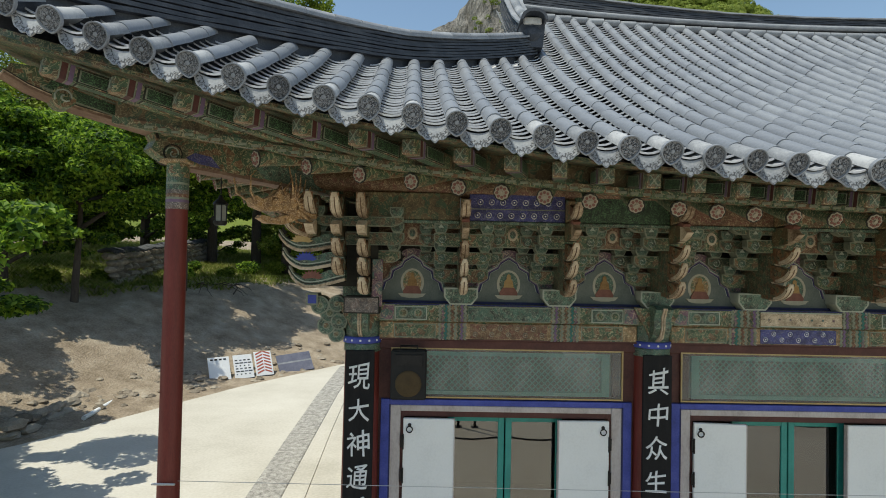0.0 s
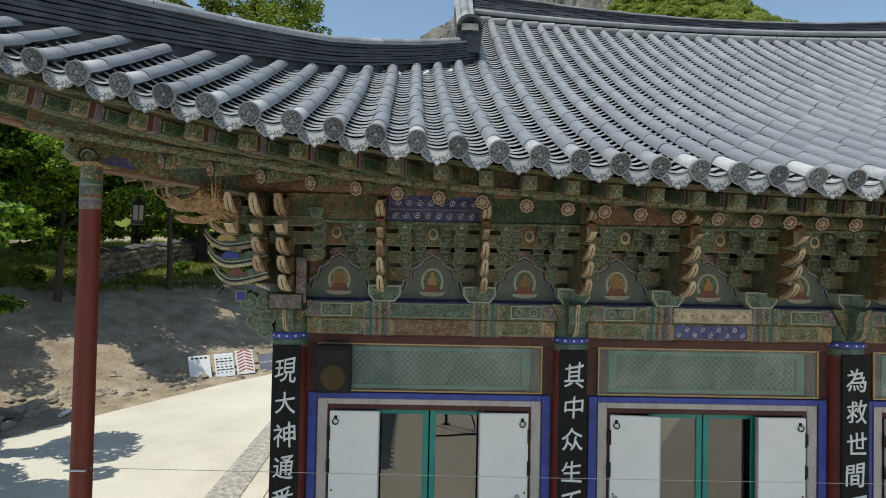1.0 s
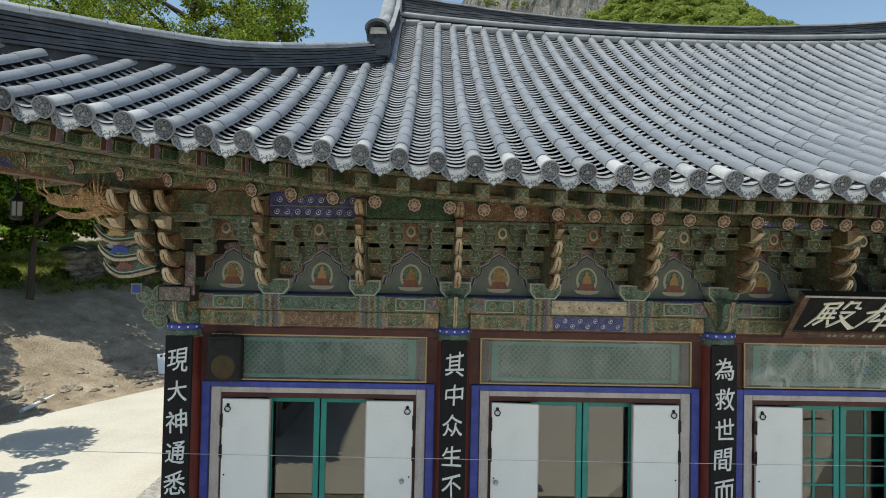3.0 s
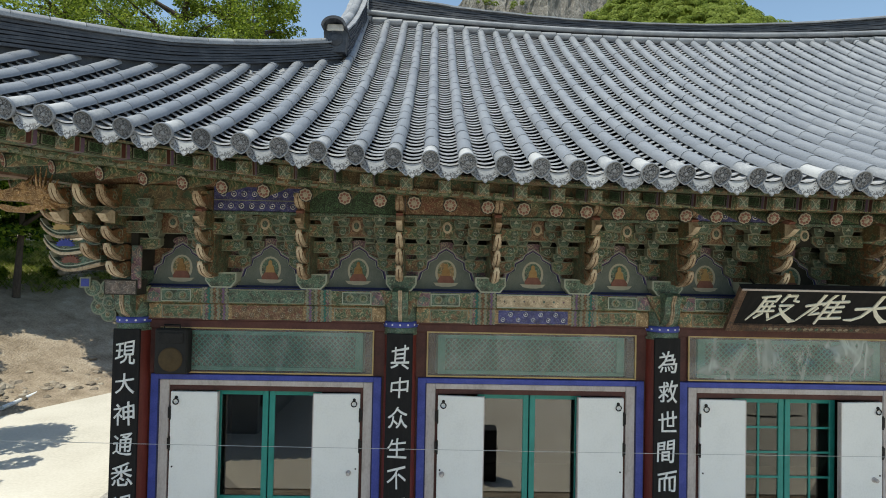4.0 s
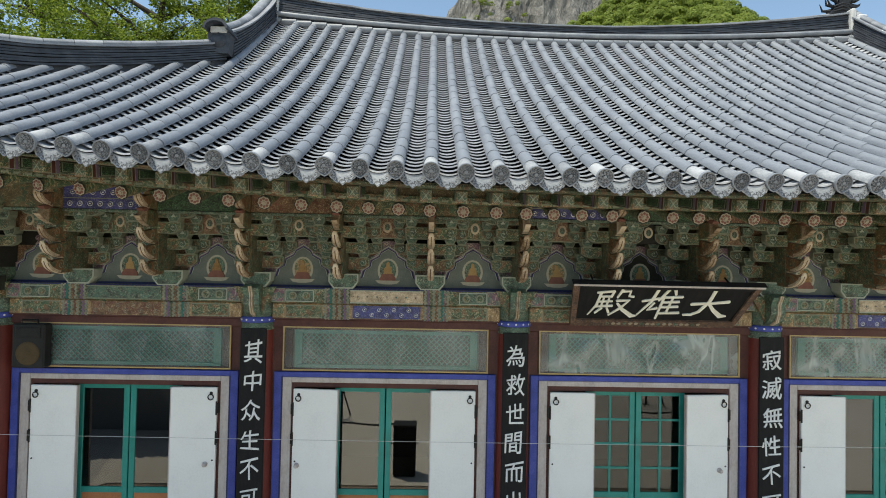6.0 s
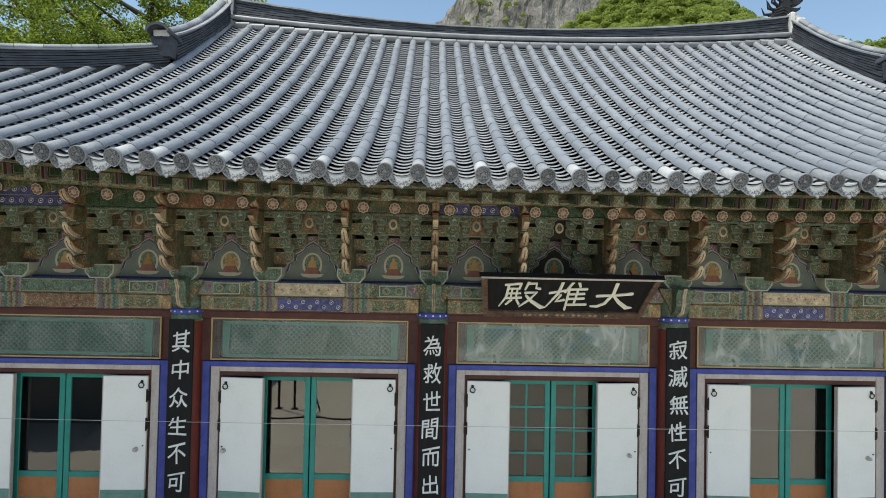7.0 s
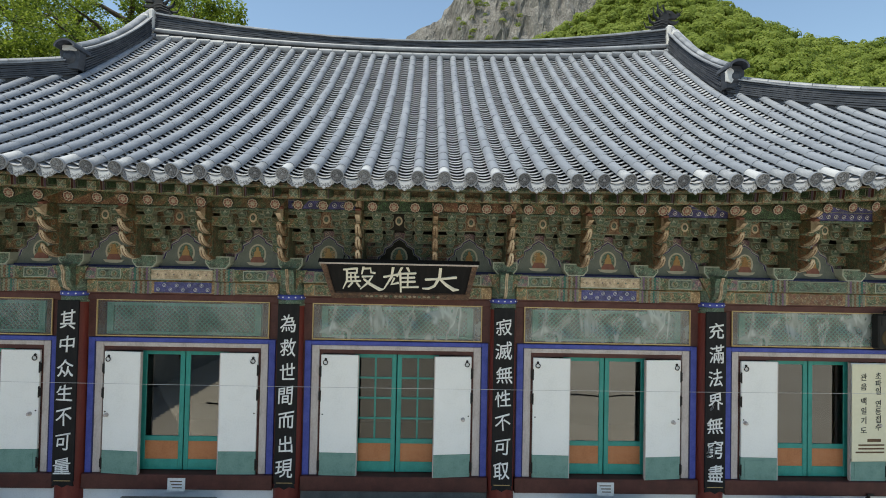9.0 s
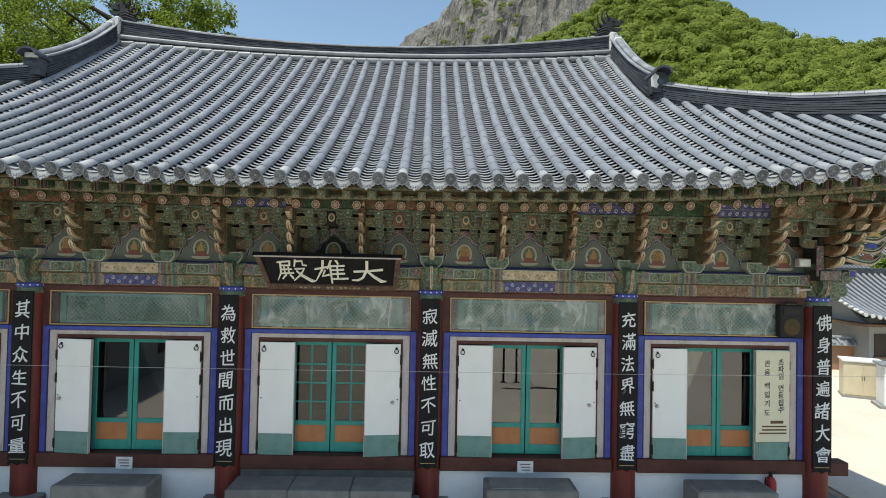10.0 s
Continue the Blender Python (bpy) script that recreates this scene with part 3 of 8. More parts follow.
def column(x, y, front=True):
    c = thing("column", "round timber column with red ochre paint and a blue banded head", "column", "columns of the hall", (x, y, PLINTH_Z))
    h = 3.12 - PLINTH_Z
    part("shaft", Mesh().lathe([(0.225, 0.1), (0.225, 1.2), (0.21, h)], 20), RED, c)
    part("base_stone", Mesh().box(-0.38, 0.38, -0.38, 0.38, 0, 0.1, 0.02), STONE, c, "granite base stone")
    part("painted_collar", Mesh().lathe([(0.216, h - 0.10), (0.222, h - 0.09), (0.222, h - 0.01), (0.216, h)], 20), P_TEAL, c)
    part("blue_band", Mesh().lathe([(0.20, h), (0.235, h + 0.005), (0.235, h + 0.075), (0.20, h + 0.08)], 20), BLUE, c, "blue band with white dots")
    dots = Mesh()
    for k in range(14):
        a = 2 * math.pi * k / 14
        dots.lathe([(0.014, 0.234), (0.012, 0.239)], 8, m=pose(0, 0, h + 0.04) @ Matrix.Rotation(a, 4, "Z") @ Matrix.Rotation(math.pi / 2, 4, "X"))
    part("dot_row", dots, LETTER, c)
    part("neck", Mesh().lathe([(0.21, h + 0.08), (0.21, 3.6 - PLINTH_Z)], 16), P_TEAL, c)
    return c


for x in COLS:
    column(x, WALL_Y)
for x in (COLS[0], COLS[-1]):
    for y in (WALL_Y + 3.07, WALL_Y + 6.13, BACK_Y):
        column(x, y, False)

# side and rear walls, floor and the room inside, its gloom put into the colour
walls = Mesh()
for x0, x1 in ((-8.83, -8.67), (8.67, 8.83)):
    walls.box(x0, x1, WALL_Y + 0.23, BACK_Y, PLINTH_Z, 4.6)
tagged(part("wall_side", walls, P_OCHRE), "painted timber side walls of the hall", "wall", kind="structure")
tagged(part("wall_rear", Mesh().box(-8.66, 8.66, BACK_Y - 0.08, BACK_Y + 0.08, PLINTH_Z, 4.6), P_OCHRE), "painted timber rear wall of the hall", "wall", kind="structure")
tagged(part("floor", Mesh().box(-8.66, 8.66, 0.45, BACK_Y - 0.09, 0.1, 0.22), BROWN), "dark timber floor inside the hall", "floor", kind="structure")
tagged(part("ceiling", Mesh().box(-8.66, 8.66, 0.4, BACK_Y - 0.09, 4.45, 4.55), DARK_ROOM), "timber ceiling inside the hall, coloured near-black for the room's gloom", "ceiling", kind="structure")
tagged(part("wall_inner", Mesh().box(-8.66, 8.66, 3.3, 3.4, 0.22, 4.44), DARK_ROOM), "inner wall behind the altar, coloured near-black for the room's gloom", "wall", kind="structure")


def ring_flower(parent, x, y, z, r, mat):
    """A small painted ring with a dot in its middle, facing -y."""
    ang = np.linspace(0, 2 * math.pi, 10)
    m = Mesh().tube([(x + r * math.cos(a), y, z + r * math.sin(a)) for a in ang], 0.18 * r, 4)
    m.prism([(x + 0.3 * r * math.cos(a), z + 0.3 * r * math.sin(a)) for a in ang[:-1]], y - 0.004, y + 0.002, "y")
    return part("ring_flower", m, mat, parent)


def bay_beams(c, k):
    """The painted beams over one bay, with their coloured fields."""
    b = thing("painted_beam", "old dancheong painted timber beam over a doorway bay", "beam", "beams of the hall", (c, WALL_Y, 0))
    w = BAY / 2 - 0.2
    part("lintel", Mesh().box(-w, w, -0.06, 0.1, 3.05, 3.165, 0.01), DARK_RED, b, "dark red lintel")
    part("lower_beam", Mesh().box(-w, w, -0.10, 0.12, 3.165, 3.385, 0.015), P_OCHRE, b)
    part("upper_beam", Mesh().box(-BAY / 2, BAY / 2, -0.15, 0.2, 3.39, 3.60, 0.015), P_GREEN, b)
    part("edge_line", Mesh().box(-BAY / 2, BAY / 2, -0.155, -0.149, 3.585, 3.602), NAVY, b)
    part("edge_line", Mesh().box(-w, w, -0.105, -0.099, 3.165, 3.185), DARK_RED, b)
    lower = [P_RED, P_BLUE, P_BLUE, P_BLUE, P_RED][k]
    upper = [P_TEAL, P_CREAM, P_CREAM, P_CREAM, P_TEAL][k]
    mid = 0.46
    part("centre_field", Mesh().box(-mid, mid, -0.107, -0.098, 3.195, 3.365), lower, b)
    part("centre_field", Mesh().box(-mid - 0.03, mid + 0.03, -0.157, -0.148, 3.415, 3.565), upper, b)
    if lower is P_BLUE or lower is P_RED:
        for q in range(9):
            ring_flower(b, -0.40 + 0.10 * q, -0.1075, 3.28 + (0.035 if q % 2 else -0.035), 0.026, LETTER if lower is P_BLUE else ROSE_PALE)
    if upper is P_CREAM:
        for q in range(7):
            part("flower_dot", Mesh().prism([(-0.39 + 0.13 * q + 0.014 * math.cos(t), 3.49 + 0.014 * math.sin(t)) for t in np.linspace(0, 2 * math.pi, 8, endpoint=False)], -0.161, -0.156, "y"), P_PURPLE, b)
    part("field_line", Mesh().box(-mid - 0.03, mid + 0.03, -0.162, -0.156, 3.565, 3.578).box(-mid - 0.03, mid + 0.03, -0.162, -0.156, 3.402, 3.415), LINE_PALE if upper is P_CREAM else LINE, b)
    for s in (-1, 1):
        for j, mt in enumerate((LINE, PURPLE, P_DARK, LINE, P_RED, LINE, DEEP_TEAL, P_PURPLE, LINE)):
            x0 = s * (mid + 0.045 + j * 0.038)
            pts = [(x0 + s * (0.015 if q % 2 else -0.005), 3.392 + q * 0.205 / 8) for q in range(9)]
            pts2 = [(p[0] + s * 0.028, p[1]) for p in reversed(pts)]
            part("wavy_band", Mesh().prism(pts + pts2, -0.156, -0.149, "y"), mt, b)
            part("wavy_band", Mesh().prism([(p[0], p[1] - 0.22) for p in pts + pts2], -0.106, -0.099, "y"), mt, b)
        part("end_field", Mesh().panel([(s * 1.17 - 0.19, 3.41), (s * 1.17 + 0.19, 3.41), (s * 1.17 + 0.19, 3.57), (s * 1.17 - 0.19, 3.57)], -0.156, -0.149, 0.012), [P_TEAL, LINE_PALE], b)
        for q in (-1, 1):
            ring_ = [(s * 1.17 + q * 0.09 + 0.055 * math.cos(t), 3.49 + 0.055 * math.sin(t)) for t in np.linspace(0, 2 * math.pi, 14, endpoint=False)]
            part("roundel", Mesh().panel(ring_, -0.163, -0.157, 0.016), [P_GREEN, LINE], b)
        part("end_field", Mesh().panel([(s * 1.12 - 0.25, 3.195), (s * 1.12 + 0.25, 3.195), (s * 1.12 + 0.25, 3.36), (s * 1.12 - 0.25, 3.36)], -0.106, -0.099, 0.012), [P_GREEN, LINE], b)
        part("end_block", Mesh().panel([(s * 1.45 - 0.09, 3.40), (s * 1.45 + 0.09, 3.40), (s * 1.45 + 0.09, 3.59), (s * 1.45 - 0.09, 3.59)], -0.165, -0.149, 0.012), [P_PURPLE, LINE], b)
    return b


for k in range(5):
    bay_beams(-7.0 + BAY * k, k)


for s in (-1, 1):
    tagged(part("sill_beam_end", Mesh().box(s * 8.95, s * 9.32, 0.08, 0.34, 0.0, 0.24, 0.015), DARK_RED), "end of the dark red floor beam past the corner column", "beam end", "beam ends")


def column_carving(x, corner=0):
    """The carved green block with a curling cream edge at a column head."""
    c = thing("column_carving", "green carved bracket with a curling cream edge at a column head", "carving", "column carvings", (x, WALL_Y, 3.2))
    side = [(-0.1, 0), (-0.20, 0.02), (-0.30, 0.08), (-0.36, 0.18), (-0.36, 0.30), (-0.42, 0.40), (-0.34, 0.44), (-0.1, 0.44)]
    part("block", Mesh().prism(side, -0.10, 0.10, "x"), P_TEAL, c)
    rim = [(-0.18, -0.01), (-0.33, 0.06), (-0.385, 0.18), (-0.385, 0.30), (-0.45, 0.42), (-0.42, 0.42), (-0.36, 0.30), (-0.355, 0.18), (-0.31, 0.08), (-0.18, 0.02)]
    part("curling_edge", Mesh().prism(rim, -0.022, -0.004, "x").prism(rim, 0.004, 0.022, "x"), CREAM, c)
    for s in (-1, 1):
        leaf = [(s * (0.10 + 0.06 * q), 0.06 + 0.11 * q + 0.02 * (q % 2)) for q in range(4)]
        part("leaf_scroll", Mesh().prism([(s * 0.08, 0.04)] + leaf + [(s * 0.20, 0.40), (s * 0.08, 0.40)], -0.22, -0.19, "y"), P_GREEN, c)
    return c


for x in COLS:
    column_carving(x)
for s in (-1, 1):
    be = thing("beam_end", "grey brocade-painted beam end at the corner column", "beam end", "painted beam ends", (s * 8.72, WALL_Y, 3.50))
    part("timber", Mesh().panel([(-0.20, 0), (0.20, 0), (0.20, 0.19), (-0.20, 0.19)], -0.46, -0.20, 0.014), [P_GREY, SHADE_AND_LINE], be)

# ---- bracket sets under the eaves ----


def arm_shape(half, z0, z1):
    """The front view of a cross-arm with rounded lower ends."""
    z0 += 0.055
    return [(-half, z1), (-half, z0 + 0.06), (-half + 0.05, z0 + 0.02), (-half + 0.11, z0), (half - 0.11, z0), (half - 0.05, z0 + 0.02), (half, z0 + 0.06), (half, z1)]


def small_block(m, x, y, z, slot=0):
    m.panel([(x - 0.05, z), (x + 0.05, z), (x + 0.075, z + 0.05), (x + 0.075, z + 0.105), (x - 0.075, z + 0.105), (x - 0.075, z + 0.05)], y - 0.075, y + 0.075, 0.012)
    return m


def claw(parent, foot, tip, half=0.038, m=None, swirl=True):
    """An ox-tongue bracket end: a full belly that rises from its foot to a pointed tip, a cream face with two grooves, a scroll on each cheek. foot, tip: (y, z)."""
    put = (lambda p: m @ Vector(p)) if m is not None else (lambda p: Vector(p))
    (y0, z0), (y1, z1) = foot, tip
    cy, cz = y1 + 0.02, z0 + 0.015
    belly = []
    for i in range(11):
        a = i / 10
        belly.append((y0 * (1 - a) ** 2 + 2 * cy * a * (1 - a) + y1 * a * a, z0 * (1 - a) ** 2 + 2 * cz * a * (1 - a) + z1 * a * a))
    back = [(y1 + 0.045, z1 - 0.035), (y1 + 0.10, z1 - 0.055), (y1 + 0.17, z1 - 0.03), (y0 + 0.02, z1 + 0.0), (y0 + 0.12, z1 - 0.02), (y0 + 0.14, z0 + 0.01)]
    body = part("tongue", Mesh().prism(belly + back, -half, half, "x", m=m), TONGUE_SIDE, parent)
    face, lines = Mesh(), Mesh()
    v = []
    for i, (y, z) in enumerate(belly):
        a = i / 10
        n = Vector((belly[min(i + 1, 10)][1] - belly[max(i - 1, 0)][1], -(belly[min(i + 1, 10)][0] - belly[max(i - 1, 0)][0]))).normalized()
        w = (half + 0.006) * (0.60 + 0.40 * math.sin(math.pi * min(1.0, 0.12 + 0.78 * a))) * (1.0 if a < 0.85 else 1.0 - 2.6 * (a - 0.85))
        o, i_ = 0.012, -0.022
        for xx, d in ((-w, i_), (-w, o - 0.006), (-0.5 * w, o + 0.004), (0.5 * w, o + 0.004), (w, o - 0.006), (w, i_)):
            v.append(put((xx, y - n.x * d, z - n.y * d)))
    face.add(v, [(6 * i + k, 6 * i + (k + 1) % 6, 6 * i + 6 + (k + 1) % 6, 6 * i + 6 + k) for i in range(10) for k in range(6)] + [tuple(range(6)), tuple(range(60, 66))])
    edge = part("curled_edge", face, CREAM, body, "cream painted edge")
    lines.tube([put((0.0, y - 0.012, z - 0.012)) for y, z in belly[1:10]], 0.0055, 4)
    for q in (-0.92, 0.92):
        lines.tube([put((q * half, y - 0.004, z - 0.004)) for y, z in belly[1:9]], 0.006, 4)
    part("edge_groove", lines, BROWN, body)
    if swirl:
        yc, zc = y0 - 0.10 * (y0 - y1) / 0.35, (z0 + z1) / 2 + 0.012
        for sx in (-1, 1):
            path = [put((sx * (half + 0.002), yc + (0.008 + 0.0058 * k) * math.cos(k * 0.8), zc + (0.008 + 0.0058 * k) * math.sin(k * 0.8))) for k in range(11)]
            part("cheek_scroll", Mesh().tube(path, 0.006, 4), BROWN if sx < 0 else LINE, body)
    return edge


def bracket_set(at):
    b = thing("bracket_set", "multi-tiered painted timber bracket set with cream-edged curled tongues", "bracket set", "bracket sets under the eaves", at)
    part("bearing_block", Mesh().panel([(-0.13, 0), (0.13, 0), (0.20, 0.09), (0.20, 0.2), (-0.20, 0.2), (-0.20, 0.09)], -0.2, 0.2, 0.018), [P_TEAL, LINE_PALE], b)
    # cross-arms: line, half length, bottom, top
    for y, half, z0, z1, mt in ((-0.02, 0.33, 0.2, 0.42, P_GREEN), (-0.02, 0.50, 0.42, 0.62, P_DARK), (-0.28, 0.33, 0.42, 0.62, P_GREEN), (-0.28, 0.50, 0.62, 0.82, P_DARK), (-0.55, 0.33, 0.62, 0.82, P_GREEN), (-0.55, 0.5, 0.82, 0.98, P_DARK)):
        part("cross_arm", Mesh().panel(arm_shape(half, z0, z1), y - 0.05, y + 0.05), [mt, LINE], b)
        if z1 < 0.9:
            for s in (-1, 1):
                blk = Mesh()
                small_block(blk, s * (half - 0.075), y - 0.01, z1)
                part("small_block", blk, [P_TEAL, LINE], b)
                cap = Mesh().prism([(s * (half - 0.075) - 0.03, z1 + 0.06), (s * (half - 0.075) + 0.03, z1 + 0.06), (s * (half - 0.075), z1 + 0.1)], y - 0.092, y - 0.084, "y")
                part("white_mark", cap, LINE_PALE, b)
                eye = Mesh().prism([(s * (half - 0.09) + 0.045 * math.cos(a), z1 - 0.07 + 0.045 * math.sin(a)) for a in np.linspace(0, 2 * math.pi, 10, endpoint=False)], y - 0.056, y - 0.049, "y")
                part("rosette", eye, P_TEAL, b)
                spiral = [(s * (half - 0.09) + (0.010 + 0.0052 * q) * math.cos(q * 0.9), y - 0.058, z1 - 0.07 + (0.010 + 0.0052 * q) * math.sin(q * 0.9)) for q in range(9)]
                part("scroll_line", Mesh().tube(spiral, 0.005, 4), LINE_PALE, b)
    # arms that come forward, with their curled tips
    part("forward_arm", Mesh().box(-0.048, 0.048, -0.56, 0.1, 0.2, 0.98, 0.0), P_DARK, b)
    for foot, tip in (((-0.52, 0.15), (-0.87, 0.34)), ((-0.56, 0.35), (-0.92, 0.54)), ((-0.62, 0.55), (-0.97, 0.73))):
        claw(b, foot, tip)
    part("arm", Mesh().prism([(-0.6, 0.75), (-0.86, 0.77), (-0.86, 0.94), (-0.6, 0.96)], -0.046, 0.046, "x"), P_FLY, b)
    head = Mesh().prism([(-0.80, 0.755), (-0.82, 0.76), (-0.94, 0.80), (-1.04, 0.86), (-0.98, 0.88), (-0.93, 0.93), (-0.84, 0.955), (-0.80, 0.95)], -0.034, 0.034, "x")
    head = part("bird_head", head, CREAM, b, "cream bird-head carving")
    part("crest", Mesh().prism([(-0.78, 0.945), (-0.93, 0.92), (-0.97, 0.95), (-0.88, 0.98)], -0.038, 0.038, "x"), ROSE, head, "red crest")
    part("cloud_head", Mesh().prism([(-0.62, 0.96), (-0.80, 0.975), (-0.80, 1.18), (-0.62, 1.22)], -0.045, 0.045, "x"), P_OCHRE, b)
    claw(b, (-0.78, 0.985), (-1.05, 1.15), 0.045, swirl=False)
    return b


first = bracket_set((COLS[0] + BAY / 3, WALL_Y, 3.6))
places = [COLS[0] + BAY / 3 * i for i in range(16)]
for i in range(2, 15):
    copy_thing(first, pose(places[i], WALL_Y, 3.6))


def corner_set(x, s):
    """The corner bracket set: tongues to the front, to the side and along the diagonal."""
    b = thing("corner_bracket_set", "crowded corner bracket set with curled cream tongues on three sides", "bracket set", "bracket sets under the eaves", (x, WALL_Y, 3.6))
    part("bearing_block", Mesh().prism([(-0.15, 0), (0.15, 0), (0.22, 0.09), (0.22, 0.2), (-0.22, 0.2), (-0.22, 0.09)], -0.22, 0.22, "y"), P_TEAL, b)
    # core coloured near-black for the shade between the tongues
    part("core", Mesh().box(min(-s * 0.42, s * 0.20), max(-s * 0.42, s * 0.20), -0.40, 0.3, 0.2, 1.15), SHADE_AND_LINE, b)
    part("upright_board", Mesh().box(s * 0.20 - 0.06, s * 0.20 + 0.06, -0.44, -0.40, -0.02, 0.52, 0.008), P_PURPLE, b)
    for q in range(3):
        part("tie_board", Mesh().box(s * -0.32 - 0.10, s * -0.32 + 0.10, -0.48, -0.40, 0.52 + 0.22 * q, 0.60 + 0.22 * q, 0.008), DARK_RED, b)
    for y, half, z0, z1, mt in ((-0.3, 0.45, 0.42, 0.62, P_GREEN), (-0.48, 0.50, 0.62, 0.82, P_DARK), (-0.66, 0.50, 0.82, 0.98, P_DARK)):
        part("cross_arm", Mesh().panel(arm_shape(half, z0, z1), y - 0.05, y + 0.05), [mt, LINE], b)
        part("cross_arm", Mesh().panel(arm_shape(half, z0, z1), y - 0.05, y + 0.05, m=Matrix.Rotation(-s * math.pi / 2, 4, "Z")), [mt, LINE], b)
        for q in (-1, 1):
            blk = Mesh()
            small_block(blk, q * (half - 0.075), y, z1)
            part("small_block", blk, [P_TEAL, LINE], b)
    for dx, low in ((-0.47, 3), (-0.20, 1), (0.07, 0)):
        for j, (foot, tip) in enumerate((((-0.46, 0.13), (-0.80, 0.32)), ((-0.52, 0.34), (-0.86, 0.53)), ((-0.56, 0.55), (-0.92, 0.73)), ((0, 0.75), (0, 0.75)), ((-0.72, 0.97), (-1.04, 1.20)))):
            if j == 3:
                z = foot[1]
                part("arm", Mesh().prism([(-0.3, z), (-0.80, z + 0.01), (-0.82, z + 0.16), (-0.3, z + 0.18)], -0.04, 0.04, "x", m=pose(s * dx, 0, 0)), P_FLY, b)
                hd = Mesh().prism([(-0.78, z + 0.02), (-0.90, z + 0.04), (-1.0, z + 0.12), (-0.93, z + 0.135), (-0.86, z + 0.175), (-0.78, z + 0.165)], -0.046, 0.046, "x", m=pose(s * dx, 0, 0))
                part("bird_head", hd, CREAM, b, "cream bird-head carving")
            elif j >= low:
                part("arm", Mesh().prism([(-0.3, foot[1]), (foot[0] - 0.02, foot[1] + 0.01), (foot[0] - 0.02, tip[1] - 0.03), (-0.3, tip[1] - 0.02)], -0.042, 0.042, "x", m=pose(s * dx, 0, 0)), P_DARK, b)
                claw(b, foot, tip, 0.048, m=pose(s * dx, 0, 0))
    # crescents with a lotus that reach out to the side
    for tip, low_z, in_z, mt in (((0.76, 0.37), 0.20, 0.29, ROSE), ((0.83, 0.57), 0.40, 0.48, BLUE), ((0.88, 0.77), 0.60, 0.68, GOLD)):
        reach = [0.16, 0.28, 0.38, 0.46, 0.53, 0.60, 0.67, 0.73, 0.79, 0.84, 0.88]
        low, high = [], []
        for i, u in enumerate(reach):
            a = i / 10
            u *= tip[0] / 0.88
            z = low_z + ((in_z - low_z) * (1 - a / 0.55) ** 2 if a < 0.55 else (tip[1] - low_z) * ((a - 0.55) / 0.45) ** 1.7)
            low.append((-s * u, z))
            high.append((-s * (u - 0.02 * a), min(z + 0.17 * (1 - a) ** 0.7 + 0.004, tip[1] + 0.02)))
        cres = part("crescent_arm", Mesh().prism(low + high[::-1], -0.60, -0.48, "y"), P_TEAL, b)
        for d0, d1, mt_, y in ((-0.020, 0.014, CREAM, -0.612), (0.026, 0.034, SHADE_AND_LINE, -0.606), (0.044, 0.056, LINE_PALE, -0.608)):
            part("edge_stripe", Mesh().prism([(p, q + d0) for p, q in low] + [(p, q + d1) for p, q in low[::-1]], y, -0.50, "y"), mt_, cres)
        cx, cz = -s * (tip[0] - 0.26), tip[1] - 0.075
        for k in range(9):
            a = math.pi * (0.04 + 0.92 * k / 8)
            tip_, w_ = Vector((0.125 * math.cos(a), 0.095 * math.sin(a))), Vector((-0.017 * math.sin(a), 0.017 * math.cos(a)))
            mid_ = tip_ * 0.6
            part("lotus_petal", Mesh().prism([(cx, cz), (cx + mid_.x + w_.x, cz + mid_.y + w_.y), (cx + tip_.x, cz + tip_.y), (cx + mid_.x - w_.x, cz + mid_.y - w_.y)], -0.614 - 0.002 * (k % 2), -0.59, "y"), mt, cres)
    for foot, tip in (((-0.62, 0.74), (-1.08, 0.93)), ((-0.62, 0.94), (-1.14, 1.12))):
        claw(b, foot, tip, 0.05, m=Matrix.Rotation(-s * math.pi / 4, 4, "Z"))
    return b


for x, s in ((COLS[0], 1), (COLS[-1], -1)):
    corner_set(x, s)


def cloud_scroll(x, s):
    """The swirling cloud carving where the beam passes the corner column."""
    c = thing("cloud_carving", "teal swirling cloud carving at the end of the corner beam", "carving", "cloud carvings", (x, WALL_Y - 0.02, 3.2))
    for i, (u, w, r) in enumerate(((0.30, 0.02, 0.10), (0.42, 0.12, 0.11), (0.38, 0.27, 0.12), (0.50, 0.36, 0.11), (0.30, 0.38, 0.10), (0.27, 0.17, 0.10))):
        ring_ = [(s * u + r * math.cos(t), w + r * math.sin(t)) for t in np.linspace(0, 2 * math.pi, 18, endpoint=False)]
        part("swirl", Mesh().panel(ring_, -0.10 - 0.006 * i, 0.06, 0.018), [P_TEAL, LINE], c)
        part("swirl_eye", Mesh().panel([(s * u + 0.4 * r * math.cos(t), w + 0.4 * r * math.sin(t)) for t in np.linspace(0, 2 * math.pi, 12, endpoint=False)], -0.112 - 0.006 * i, -0.09, 0.014), [P_GREEN, LINE], c)
    part("end_plate", Mesh().panel([(s * 0.52, 0.36), (s * 0.66, 0.36), (s * 0.66, 0.50), (s * 0.52, 0.50)], -0.14, 0.05, 0.02), [BLUE, LINE], c)
    return c


for x, s in ((COLS[0], -1), (COLS[-1], 1)):
    cloud_scroll(x, s)


